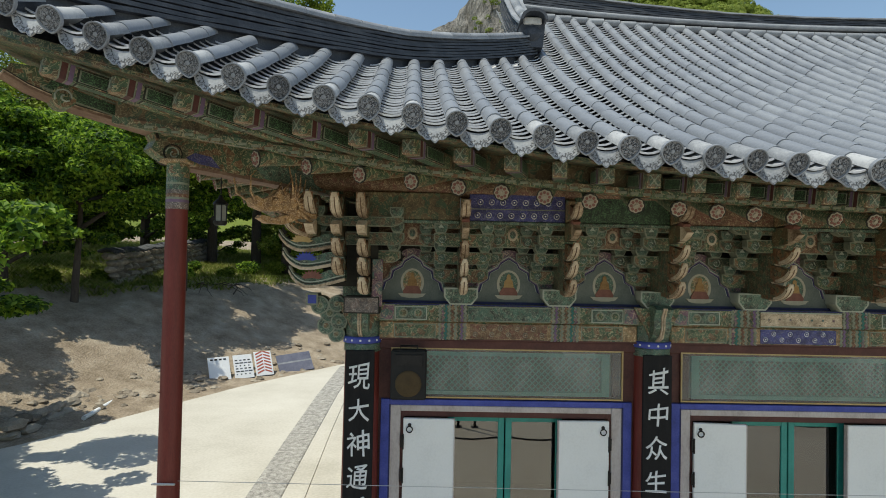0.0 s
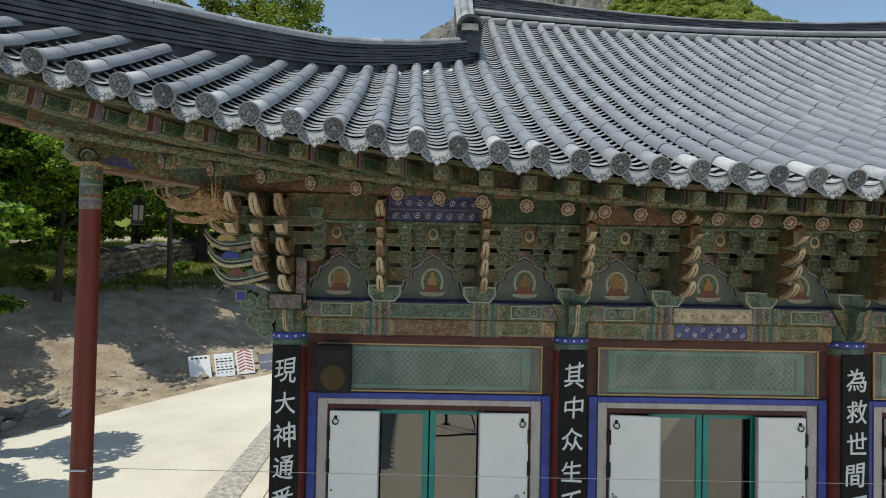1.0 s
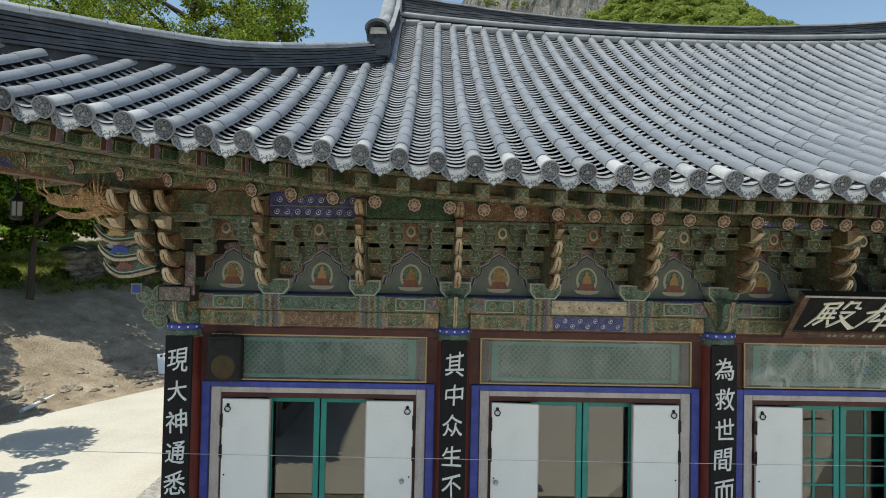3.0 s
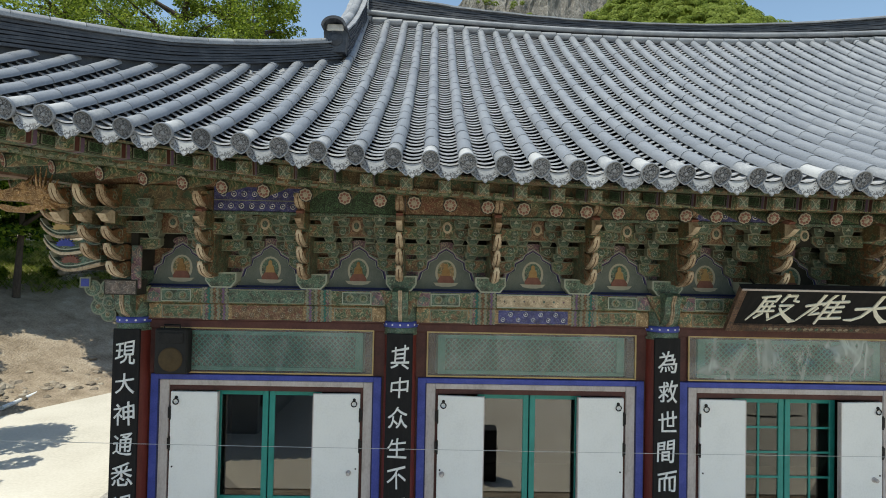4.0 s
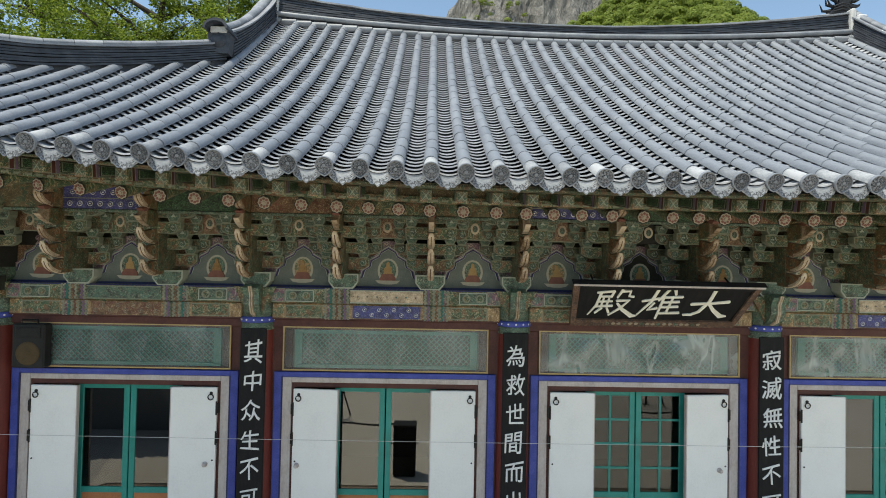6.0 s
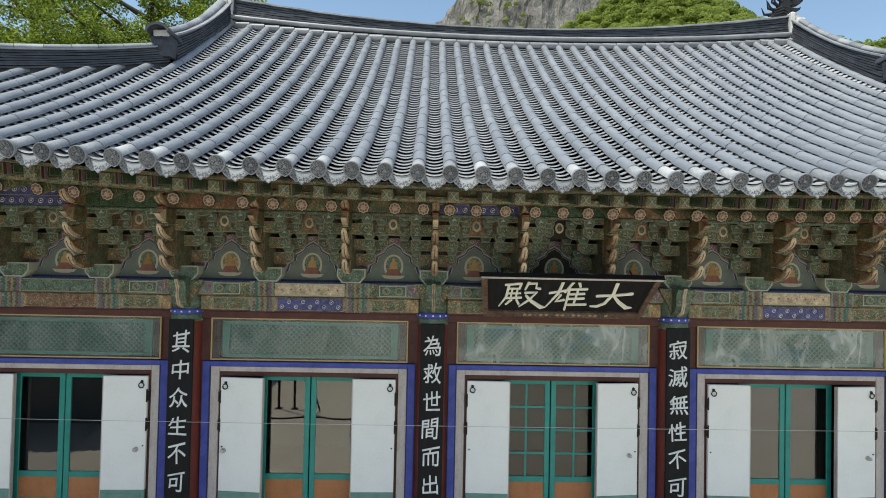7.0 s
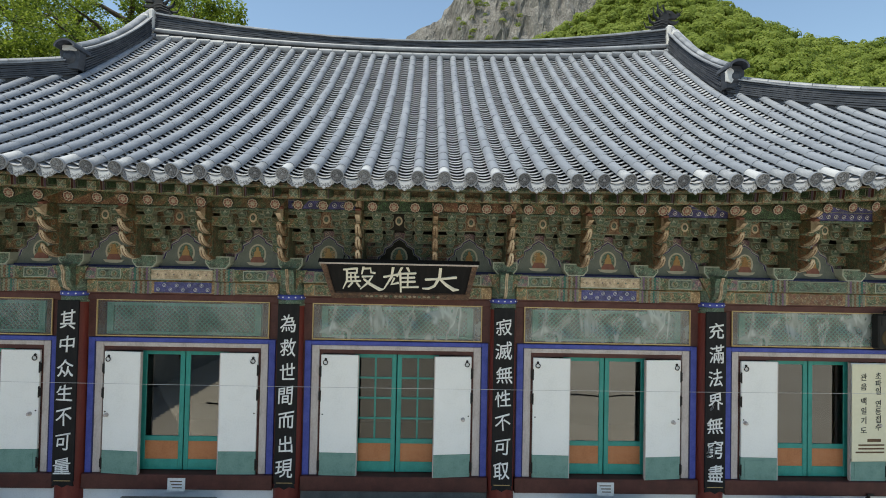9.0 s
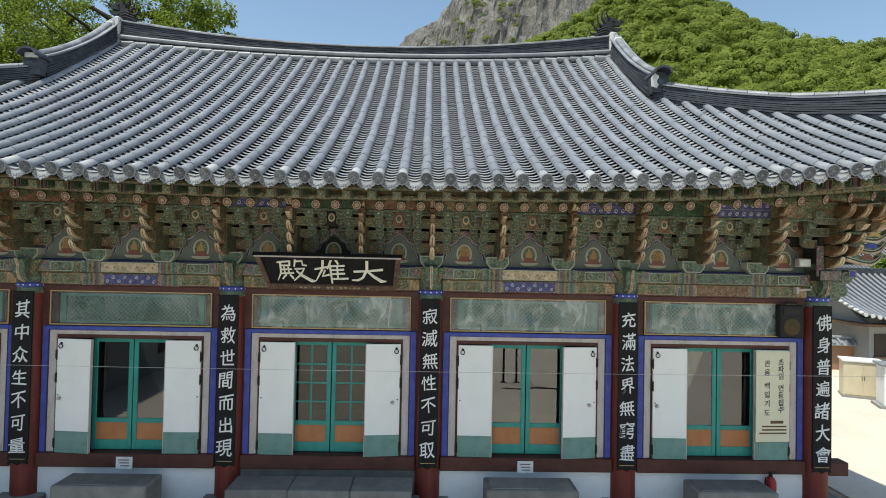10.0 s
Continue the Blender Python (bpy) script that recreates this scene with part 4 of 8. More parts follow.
def niche(x, k):
    """The cusped panel between two bracket sets, with a seated shape before a pale halo."""
    p = thing("niche_panel", "cusped grey-green niche panel with a haloed ochre painted shape", "painted panel", "niche panels between the brackets", (x, WALL_Y, 3.6))
    part("backboard", Mesh().box(-0.59, 0.59, 0.03, 0.09, 0.0, 0.50), P_PURPLE if k % 2 else P_RED, p)
    # upper board painted near-black as the shade of the deep recess
    part("shade_board", Mesh().box(-0.59, 0.59, 0.03, 0.09, 0.50, 1.05), SHADE_AND_LINE, p, "board painted near-black for the recess shade")
    out = []
    for s in (1, -1):
        seq = [(0.46, 0.0), (0.44, 0.10), (0.37, 0.14), (0.34, 0.24), (0.26, 0.29), (0.24, 0.38), (0.13, 0.44), (0.10, 0.50), (0.0, 0.56)]
        out += [(s * a, b) for a, b in (seq if s > 0 else seq[-2::-1])]
    part("cloud_edge", Mesh().prism([(a * 1.12, b * 1.09) for a, b in out], -0.004, 0.032, "y"), P_PURPLE, p)
    part("pale_outline", Mesh().prism([(a * 1.06, b * 1.05) for a, b in out], -0.008, 0.031, "y"), LINE_PALE, p)
    part("purple_outline", Mesh().prism([(a * 1.03, b * 1.025) for a, b in out], -0.010, 0.0305, "y"), PURPLE, p)
    part("inner_line", Mesh().prism([(a * 0.93, 0.02 + b * 0.94) for a, b in out], -0.016, 0.025, "y"), LINE_PALE, p)
    part("outline", Mesh().prism(out, -0.012, 0.03, "y"), NAVY, p, "navy cusped outline")
    # the middle panel has a near-black field and upper board
    near_black = k == 7
    part("field", Mesh().prism([(a * 0.9, 0.03 + b * 0.91) for a, b in out], -0.02, 0.02, "y"), SHADE_AND_LINE if near_black else NICHE, p, "near-black field" if near_black else "")
    oval = lambda a0, b0, zc: [(a0 * math.cos(a), zc + b0 * math.sin(a)) for a in np.linspace(0, 2 * math.pi, 20, endpoint=False)]  # noqa: E731
    part("halo_ring", Mesh().prism(oval(0.142, 0.172, 0.245), -0.0235, 0.0, "y"), MAND, p)
    part("halo", Mesh().prism(oval(0.112, 0.142, 0.250), -0.026, 0.0, "y"), P_TEAL if k % 3 else P_OCHRE, p)
    part("base_band", Mesh().box(-0.56, 0.56, -0.03, 0.03, -0.012, 0.03), NAVY, p, "navy band under the panel")
    upper = [(-0.062, 0.20), (0.062, 0.20), (0.05, 0.28), (0.025, 0.31), (0.022, 0.355), (0.0, 0.37), (-0.022, 0.355), (-0.025, 0.31), (-0.05, 0.28)]
    lower = [(-0.105, 0.11), (0.105, 0.11), (0.11, 0.145), (0.07, 0.205), (-0.07, 0.205), (-0.11, 0.145)]
    part("shape", Mesh().prism(upper, -0.034, 0.0, "y"), FIGURE, p)
    part("shape_foot", Mesh().prism(lower, -0.036, 0.0, "y"), ROSE, p)
    seat = [(-0.17, 0.115), (-0.13, 0.075), (-0.05, 0.06), (0.05, 0.06), (0.13, 0.075), (0.17, 0.115), (0.10, 0.112), (-0.10, 0.112)]
    part("seat", Mesh().prism(seat, -0.038, 0.0, "y"), MAND, p)
    part("crown_scroll", Mesh().prism([(0.14 * math.cos(a), 0.60 + 0.06 * math.sin(a)) for a in np.linspace(0, 2 * math.pi, 12, endpoint=False)], 0.0, 0.04, "y"), P_PURPLE, p)
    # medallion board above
    part("upper_board", Mesh().panel([(-0.57, 0.68), (0.57, 0.68), (0.57, 0.98), (-0.57, 0.98)], -0.30, -0.24, 0.012), [SHADE_AND_LINE if near_black else (P_GREEN if k % 2 else P_RED), SHADE_AND_LINE if near_black else LINE], p)
    part("medallion", Mesh().prism([(0.06 * math.cos(a), 0.83 + 0.075 * math.sin(a)) for a in np.linspace(0, 2 * math.pi, 12, endpoint=False)], -0.312, -0.296, "y"), CREAM, p)
    part("medallion_eye", Mesh().prism([(0.035 * math.cos(a), 0.83 + 0.045 * math.sin(a)) for a in np.linspace(0, 2 * math.pi, 12, endpoint=False)], -0.318, -0.308, "y"), P_TEAL, p)
    return p


for k in range(15):
    niche(places[0] + BAY / 6 + BAY / 3 * k, k)

# outer purlin with its painted boards
for k in range(15):
    c = places[0] + BAY / 6 + BAY / 3 * k
    b = thing("purlin_board", "painted board under the eaves between two brackets", "painted board", "purlin boards", (c, WALL_Y - 0.62, 4.56))
    mt = (P_FLY, P_BLUE, P_LATTICE, P_RED, P_GREEN)[k % 5] if k not in (1, 13) else P_BLUE
    part("board", Mesh().box(-0.53, 0.53, -0.03, 0.05, 0.0, 0.30, 0.008), mt, b)
    part("board_edge", Mesh().box(-0.53, 0.53, -0.045, 0.06, -0.035, 0.0, 0.008), P_TEAL, b)
    if mt is P_BLUE:
        part("middle_line", Mesh().box(-0.53, 0.53, -0.034, -0.029, 0.128, 0.138), LINE, b)
        for q in range(8):
            for row in (0, 1):
                ring_flower(b, -0.44 + 0.125 * q + 0.03 * row, -0.0325, 0.065 + 0.145 * row, 0.030, LETTER)
purlin = Mesh().tube([(x, WALL_Y - 0.55, 4.86 + 0.25 * eave_lift(x)) for x in np.linspace(-10.2, 10.2, 25)], 0.12, 10)
tagged(part("outer_purlin", purlin, P_RED), "round painted timber purlin carrying the rafters", "purlin", kind="structure")

# ---- eaves: rafters, flying rafters, boards ----


def rafter_end(x):
    """End of a round rafter, its heading (degrees off straight ahead) and the share of the fan."""
    fan = max(0.0, min(1.0, (abs(x) - 5.4) / 3.9))
    y = -1.5 - 0.42 * (abs(x) / 10.5) ** 1.5
    return Vector((x, y, 4.52 + 0.72 * eave_lift(x))), math.copysign(45 * fan, x)


def soffit_z(x, y):
    """Underside of the boards over the rafters."""
    yr = -1.5 - 0.42 * (abs(x) / 10.5) ** 1.5
    s = min(abs(x), CORNER_X - (y - CORNER_Y))
    return 4.60 + 0.36 * min(y - yr, 10.35 - abs(x)) + 0.72 * eave_lift(max(s, 0))


rafter_mesh = Mesh().lathe([(0.068, -2.3), (0.066, -0.1), (0.064, 0)], 12, m=pose(0, 0, 0, 90)).data("rafter_timber", P_GREEN)
petals = Mesh()
for k in range(8):
    a = 2 * math.pi * k / 8
    petals.prism([(0.052 * math.cos(a) + 0.0165 * math.cos(b), 0.052 * math.sin(a) + 0.0165 * math.sin(b)) for b in np.linspace(0, 2 * math.pi, 8, endpoint=False)], -0.016, -0.002, "y")
petal_mesh = petals.data("petals", ROSE)
ring_mesh = Mesh().prism([(0.08 * math.cos(a) * (1.0 + 0.06 * math.cos(8 * a)), 0.08 * math.sin(a) * (1.0 + 0.06 * math.cos(8 * a))) for a in np.linspace(0, 2 * math.pi, 32, endpoint=False)], -0.008, 0.002, "y").data("petal_ring", ROSE_PALE)
back_mesh = Mesh().prism([(0.094 * math.cos(a), 0.094 * math.sin(a)) for a in np.linspace(0, 2 * math.pi, 20, endpoint=False)], -0.004, 0.004, "y").data("petal_back", SHADE_AND_LINE)
core_mesh = Mesh().prism([(0.02 * math.cos(a), 0.02 * math.sin(a)) for a in np.linspace(0, 2 * math.pi, 8, endpoint=False)], -0.022, -0.01, "y").data("petal_core", ROSE_PALE)
for k in range(-26, 27):
    x = 0.003 + 0.3134 * k - 0.0009 * k * k + 0.0000377 * k ** 3 + 0.025 * math.sin(5.1 * k)
    p, turn = rafter_end(x)
    r = thing("rafter", "round green painted rafter with a rose flower on its end", "rafter", "rafters of the eaves")
    back = Vector((p.x - 2.0 * math.sin(radians(turn)), p.y + 2.0 * math.cos(radians(turn)), 0))
    back.z = soffit_z(back.x, back.y) - 0.085
    r.matrix_basis = Matrix.Translation(p) @ (back - p).to_track_quat("Y", "Z").to_matrix().to_4x4()
    shared("timber", rafter_mesh, r)
    for nm, me_ in (("flower_back", back_mesh), ("flower_ring", ring_mesh), ("flower_petals", petal_mesh), ("flower_core", core_mesh)):
        shared(nm, me_, r, Matrix.Diagonal((0.80, 1, 0.80, 1)))

fly_mesh = Mesh().box(-0.055, 0.055, 0, 1.3, -0.06, 0.06, 0.008).data("flying_rafter_timber", P_GREEN)
fly_panel = Mesh().box(-0.0585, 0.0585, 0.23, 0.53, -0.040, 0.040).box(-0.036, 0.036, 0.23, 0.53, -0.0635, 0.0635).data("flying_rafter_panel", P_LATTICE)
fly_rim = Mesh().box(-0.0565, 0.0565, 0.205, 0.555, -0.052, 0.052).box(-0.048, 0.048, 0.205, 0.555, -0.062, 0.062).data("flying_rafter_rim", SHADE_AND_LINE)
fly_line = Mesh().box(-0.0575, 0.0575, 0.218, 0.542, -0.045, 0.045).box(-0.041, 0.041, 0.218, 0.542, -0.063, 0.063).data("flying_rafter_line", LINE)
cross = Mesh()
for q in (-1, 1):
    cross.prism([(-0.036, -q * 0.042), (-0.028, -q * 0.042), (0.036, q * 0.042), (0.028, q * 0.042)], -0.011, -0.004, "y")
fly_cross = cross.data("flying_rafter_cross", LINE)
fly_band3 = Mesh().box(-0.0582, 0.0582, 0.155, 0.185, -0.0632, 0.0632).data("flying_rafter_band_purple", PURPLE)
fly_end = Mesh().box(-0.045, 0.045, -0.006, 0.004, -0.05, 0.05).data("flying_rafter_end", P_DARK)
fly_band = Mesh().box(-0.058, 0.058, 0.090, 0.098, -0.063, 0.063).box(-0.0584, 0.0584, 0.142, 0.150, -0.0634, 0.0634).data("flying_rafter_band", LINE)
fly_band2 = Mesh().box(-0.058, 0.058, 0.10, 0.14, -0.063, 0.063).data("flying_rafter_band_red", DARK_RED)
n_fly = 58
for i in range(n_fly):
    u = -1 + 2 * i / (n_fly - 1)
    x = 10.75 * (0.93 * u + 0.07 * u ** 5)
    _, turn = rafter_end(x * 0.93)
    f = thing("flying_rafter", "square green painted flying rafter with banded end", "rafter", "flying rafters of the eaves")
    f.matrix_basis = pose(x, eave_y(x) + 0.27, 4.61 + 0.97 * eave_lift(x), 0, 0, turn) @ pose(0, 0, 0, 9 - 16 * abs(turn) / 42)
    shared("timber", fly_mesh, f)
    shared("end_face", fly_end, f)
    shared("band", fly_band, f)
    shared("band", fly_band2, f)
    shared("side_panel", fly_panel, f)
    shared("panel_rim", fly_rim, f)
    shared("panel_line", fly_line, f)
    shared("band", fly_band3, f)
    shared("end_cross", fly_cross, f)

xs = np.linspace(-CORNER_X + 0.15, CORNER_X - 0.15, 81)
outer = Mesh().sweep([(x, eave_y(x) + 0.22, 4.675 + eave_lift(x)) for x in xs], [(-0.06, 0), (0.05, 0), (0.05, 0.075), (-0.06, 0.075)])
tagged(part("eave_board", outer, P_DARK), "dark green painted eave board under the tiles", "eave board", kind="structure")
xs2 = np.linspace(-10.6, 10.6, 81)
inner = Mesh().sweep([(x, -1.47 - 0.42 * (abs(x) / 10.5) ** 1.5, 4.60 + 0.72 * eave_lift(x)) for x in xs2], [(-0.04, 0), (0.05, 0), (0.05, 0.065), (-0.04, 0.065)])
closer = Mesh().sweep([(x, -1.455 - 0.42 * (abs(x) / 10.5) ** 1.5, 4.665 + 0.72 * eave_lift(x)) for x in xs2], [(-0.02, 0), (0.02, 0), (0.02, 0.26), (-0.02, 0.26)])
tagged(part("eave_closing_board", closer, P_FLY), "painted board closing the gaps between the flying rafters", "eave board", kind="structure")
tagged(part("inner_eave_board", inner, P_GREEN), "green patterned board along the rafter ends", "eave board", kind="structure")
dash = Mesh()
for i in range(190):
    x = -10.3 + 20.6 * i / 189
    dash.box(x - 0.035, x + 0.035, -1.535 - 0.42 * (abs(x) / 10.5) ** 1.5, -1.52 - 0.42 * (abs(x) / 10.5) ** 1.5, 4.612 + 0.72 * eave_lift(x), 4.632 + 0.72 * eave_lift(x))
part("dash_row", dash, LINE, bpy.data.objects["inner_eave_board"], "row of pale painted dashes")
soffit = Mesh()
gxs, gys = list(np.linspace(-10.3, 10.3, 112)), list(np.linspace(-2.2, 1.2, 20))
soffit.add([(x, max(y, -1.46 - 0.42 * (abs(x) / 10.5) ** 1.5), soffit_z(x, max(y, -1.46 - 0.42 * (abs(x) / 10.5) ** 1.5))) for x in gxs for y in gys], [(i * 20 + j, (i + 1) * 20 + j, (i + 1) * 20 + j + 1, i * 20 + j + 1) for i in range(111) for j in range(19)])
tagged(part("soffit", soffit, P_GREEN, fix=False), "green painted boards above the rafters", "soffit", kind="structure")
side_soffit = Mesh()
for s in (-1, 1):
    gx2, gy2 = list(np.linspace(8.7, 10.4, 12)), list(np.linspace(1.0, 8.6, 16))
    side_soffit.add([(s * x, y, soffit_z(x, y)) for x in gx2 for y in gy2], [(i * 16 + j, (i + 1) * 16 + j, (i + 1) * 16 + j + 1, i * 16 + j + 1) for i in range(11) for j in range(15)])
tagged(part("side_soffit", side_soffit, P_GREEN, fix=False), "green painted boards under the side eaves", "soffit", kind="structure")
outer_soffit = Mesh()
ov = []
for x in xs:
    for a in (0.0, 0.5, 1.0):
        y0, y1 = eave_y(x) + 0.14, -1.1 - 0.42 * (abs(x) / 10.5) ** 1.5
        y = y0 + (y1 - y0) * a
        ov.append((x, y, 4.695 + eave_lift(x) * (1 - 0.24 * a) + 0.15 * (y - y0)))
outer_soffit.add(ov, [(i * 3 + j, (i + 1) * 3 + j, (i + 1) * 3 + j + 1, i * 3 + j + 1) for i in range(len(xs) - 1) for j in range(2)])
tagged(part("outer_soffit", outer_soffit, P_DARK, fix=False), "dark green boards above the flying rafters", "soffit", kind="structure")


def side_edge(y):
    """How far out the side eave reaches."""
    return CORNER_X - 1.0 + min(1.0, abs(y - MID_Y) / (MID_Y - CORNER_Y)) ** 2.5


def side_z(y):
    """Height of the side eave's tiles."""
    u = max(0.0, min(y, 2 * MID_Y - y) - CORNER_Y)
    return 4.81 + tile_lift(max(0.0, CORNER_X - u)) + 0.22 * min(1.0, u / 2.5)


side_outer = Mesh()
for s in (-1, 1):
    ys_ = list(np.linspace(-1.9, 9.0, 30))
    sv = []
    for y in ys_:
        sv += [(s * (side_edge(y) - 0.08), y, side_z(y) - 0.07), (s * 9.9, y, min(side_z(y) + 0.06, front_z(9.9, y) - 0.25))]
    side_outer.add(sv, [(2 * i, 2 * i + 2, 2 * i + 3, 2 * i + 1) for i in range(29)])
tagged(part("side_outer_soffit", side_outer, P_DARK, fix=False), "dark green boards under the side eaves", "soffit", kind="structure")
side_board = Mesh()
for s in (-1, 1):
    line = []
    for y in np.linspace(-2.75, 11.5, 30):
        line.append((s * side_edge(y), y, side_z(y)))
    side_board.sweep(line, [(-0.04, -0.11), (0.04, -0.11), (0.04, 0.03), (-0.04, 0.03)])
tagged(part("side_eave_board", side_board, BROWN), "brown timber boards along the side eaves", "eave board", kind="structure")
# rafters under the side eaves
for s in (-1, 1):
    for i in range(24):
        y = -1.0 + 0.36 * i
        fan = max(0.0, min(1.0, (2.2 - y) / 3.6))
        p = Vector((s * (10.15 + 0.35 * fan), y, 0))
        p.z = soffit_z(10.15, y) - 0.09
        turn = 45 * fan ** 1.3
        back = Vector((p.x - s * 1.9 * math.cos(radians(turn)), p.y + 1.9 * math.sin(radians(turn)), 0))
        back.z = soffit_z(back.x, back.y) - 0.085
        r = thing("side_rafter", "round painted rafter under the side eave", "rafter", "rafters of the eaves")
        r.matrix_basis = Matrix.Translation(p) @ (back - p).to_track_quat("Y", "Z").to_matrix().to_4x4()
        shared("timber", rafter_mesh, r)
        shared("flower_ring", ring_mesh, r)
        shared("flower_petals", petal_mesh, r)


HIP_EDGE = material("worn_red_brown_edge", [(0.09, 0.05, 0.034), (0.17, 0.10, 0.065), (0.30, 0.21, 0.145)], rough=0.7, scale=6, fine=50, bump=0.2, depth=0.003)


def hip_rafter(s):
    h = thing("hip_rafter", "large diagonal hip rafter with painted sides and a scrolled end", "rafter", "hip rafters", (s * 8.75, WALL_Y, 0))
    m = Matrix.Rotation(math.copysign(math.atan2(1.0, 1.0), s), 4, "Z")
    lower = [(0.3, 4.78), (-1.2, 4.88), (-2.0, 4.94), (-2.25, 4.95), (-2.40, 5.0), (-2.48, 5.06), (-2.44, 5.14), (-2.5, 5.26), (-1.6, 5.22), (0.3, 5.2)]
    part("lower_beam", Mesh().prism(lower, -0.11, 0.11, "x", m=m), P_GREEN, h)
    disc = lambda y, z, r, k=18: [(y + r * math.cos(a), z + r * math.sin(a)) for a in np.linspace(0, 2 * math.pi, k, endpoint=False)]  # noqa: E731
    part("flower_panel", Mesh().prism([(-1.86, 4.955), (-2.14, 4.98), (-2.18, 5.02), (-2.10, 5.07), (-1.95, 5.055)], -0.114, 0.114, "x", m=m), P_BLUE, h, "blue flowered panel")
    part("flower_panel", Mesh().prism([(-0.7, 4.86), (-1.4, 4.915), (-1.5, 5.0), (-1.35, 5.06), (-0.7, 5.04)], -0.114, 0.114, "x", m=m), P_TEAL, h)
    part("end_line", Mesh().prism([(-2.415, 5.15), (-2.44, 5.15), (-2.47, 5.25), (-2.445, 5.25)], -0.114, 0.114, "x", m=m), SHADE_AND_LINE, h)
    part("scroll", Mesh().prism(disc(-2.30, 5.035, 0.085), -0.120, 0.120, "x", m=m), SHADE_AND_LINE, h)
    part("scroll", Mesh().prism(disc(-2.30, 5.035, 0.072), -0.124, 0.124, "x", m=m), P_GREEN, h)
    for q in (-1, 1):
        part("scroll_line", Mesh().tube([m @ Vector((q * 0.125, -2.30 + 0.0044 * k * math.cos(k * 0.62), 5.035 + 0.0044 * k * math.sin(k * 0.62))) for k in range(3, 16)], 0.007, 5), LINE_PALE, h)
        part("scroll_line", Mesh().tube([m @ Vector((q * 0.113, -3.137 + 0.0046 * k * math.cos(k * 0.62), 5.363 + 0.0046 * k * math.sin(k * 0.62))) for k in range(3, 17)], 0.008, 5), LINE_PALE, h)
    part("under_face", Mesh().prism([(-1.0, 4.850), (-2.2, 4.925), (-2.2, 4.955), (-1.0, 4.88)], -0.113, 0.113, "x", m=m), HIP_EDGE, h)
    tip = lambda pts: [(q[0], q[1]) if q[0] > -2.6 else (-2.6 + (q[0] + 2.6) * 0.74, 5.23 + (q[1] - 5.23) * 0.62) for q in pts]  # noqa: E731
    upper = [(-1.2, 5.20), (-2.6, 5.23), (-3.2, 5.34), (-3.65, 5.50), (-3.85, 5.62), (-3.80, 5.74), (-3.6, 5.76), (-2.6, 5.45), (-1.2, 5.36)]
    part("upper_beam", Mesh().prism(tip(upper), -0.10, 0.10, "x", m=m), P_GREEN, h)
    part("brocade_panel", Mesh().prism(tip([(-2.3, 5.265), (-2.65, 5.285), (-3.2, 5.405), (-3.50, 5.53), (-3.45, 5.63), (-3.2, 5.55), (-2.6, 5.40), (-2.3, 5.37)]), -0.104, 0.104, "x", m=m), P_LATTICE, h)
    for a0, b0, a1, b1 in ((-2.3, 5.25, -2.65, 5.265), (-2.65, 5.265, -3.2, 5.385), (-3.2, 5.385, -3.55, 5.52), (-2.3, 5.385, -2.6, 5.415), (-2.6, 5.415, -3.2, 5.57)):
        part("panel_line", Mesh().prism(tip([(a0, b0), (a1, b1), (a1, b1 + 0.02), (a0, b0 + 0.02)]), -0.107, 0.107, "x", m=m), LINE, h)
    low_edge = [(-2.45, 5.195), (-3.2, 5.315), (-3.65, 5.475), (-3.86, 5.60)]
    for d0, d1, half, mt in ((0.030, 0.042, 0.106, CREAM), (0.046, 0.058, 0.105, SHADE_AND_LINE)):
        part("edge_line", Mesh().prism(tip([(p, q + d0) for p, q in low_edge] + [(p, q + d1) for p, q in low_edge[::-1]]), -half, half, "x", m=m), mt, h)
    part("scroll_ground", Mesh().prism(disc(-3.137, 5.363, 0.085), -0.1085, 0.1085, "x", m=m), P_GREEN, h)
    part("under_face", Mesh().prism(tip([(-2.45, 5.195), (-3.2, 5.315), (-3.65, 5.475), (-3.86, 5.60), (-3.80, 5.62), (-3.62, 5.52), (-3.2, 5.36), (-2.45, 5.225)]), -0.103, 0.103, "x", m=m), HIP_EDGE, h)
    return h


for s in (-1, 1):
    hip_rafter(s)


def corner_post(s):
    p = thing("corner_post", "slender red ochre post propping the roof corner", "post", "corner posts", (s * 10.2, -1.6, GROUND_Z))
    z = -p.location.z
    part("shaft", Mesh().lathe([(0.098, 0.12), (0.09, z + 4.52)], 16), RED, p)
    part("foot_stone", Mesh().lathe([(0.2, 0), (0.2, 0.08), (0.13, 0.12)], 12), STONE, p)
    for j, (a, b, mt) in enumerate(((4.52, 4.58, P_GREY), (4.58, 4.605, PURPLE), (4.605, 4.625, LINE), (4.625, 4.655, P_RED), (4.655, 4.69, P_GREY), (4.69, 4.735, P_TEAL), (4.735, 4.755, LINE), (4.755, 4.80, P_TEAL), (4.80, 4.83, P_OCHRE), (4.83, 4.92, P_GREEN))):
        part("painted_band", Mesh().lathe([(0.094, z + a), (0.094, z + b)], 16), mt, p)
    part("head_block", Mesh().box(-0.13, 0.13, -0.13, 0.13, z + 4.92, z + 4.955, 0.012), P_OCHRE, p)
    return p


for s in (-1, 1):
    corner_post(s)
wire = Mesh().tube([(x, -1.62, 2.14 - 0.05 * (1 - (x / 10.2) ** 2)) for x in np.linspace(-10.12, 10.12, 21)], 0.0028, 5)
wire.tube([(-10.3, -1.70, 2.14), (-10.1, -1.70, 2.14)], 0.01, 6)
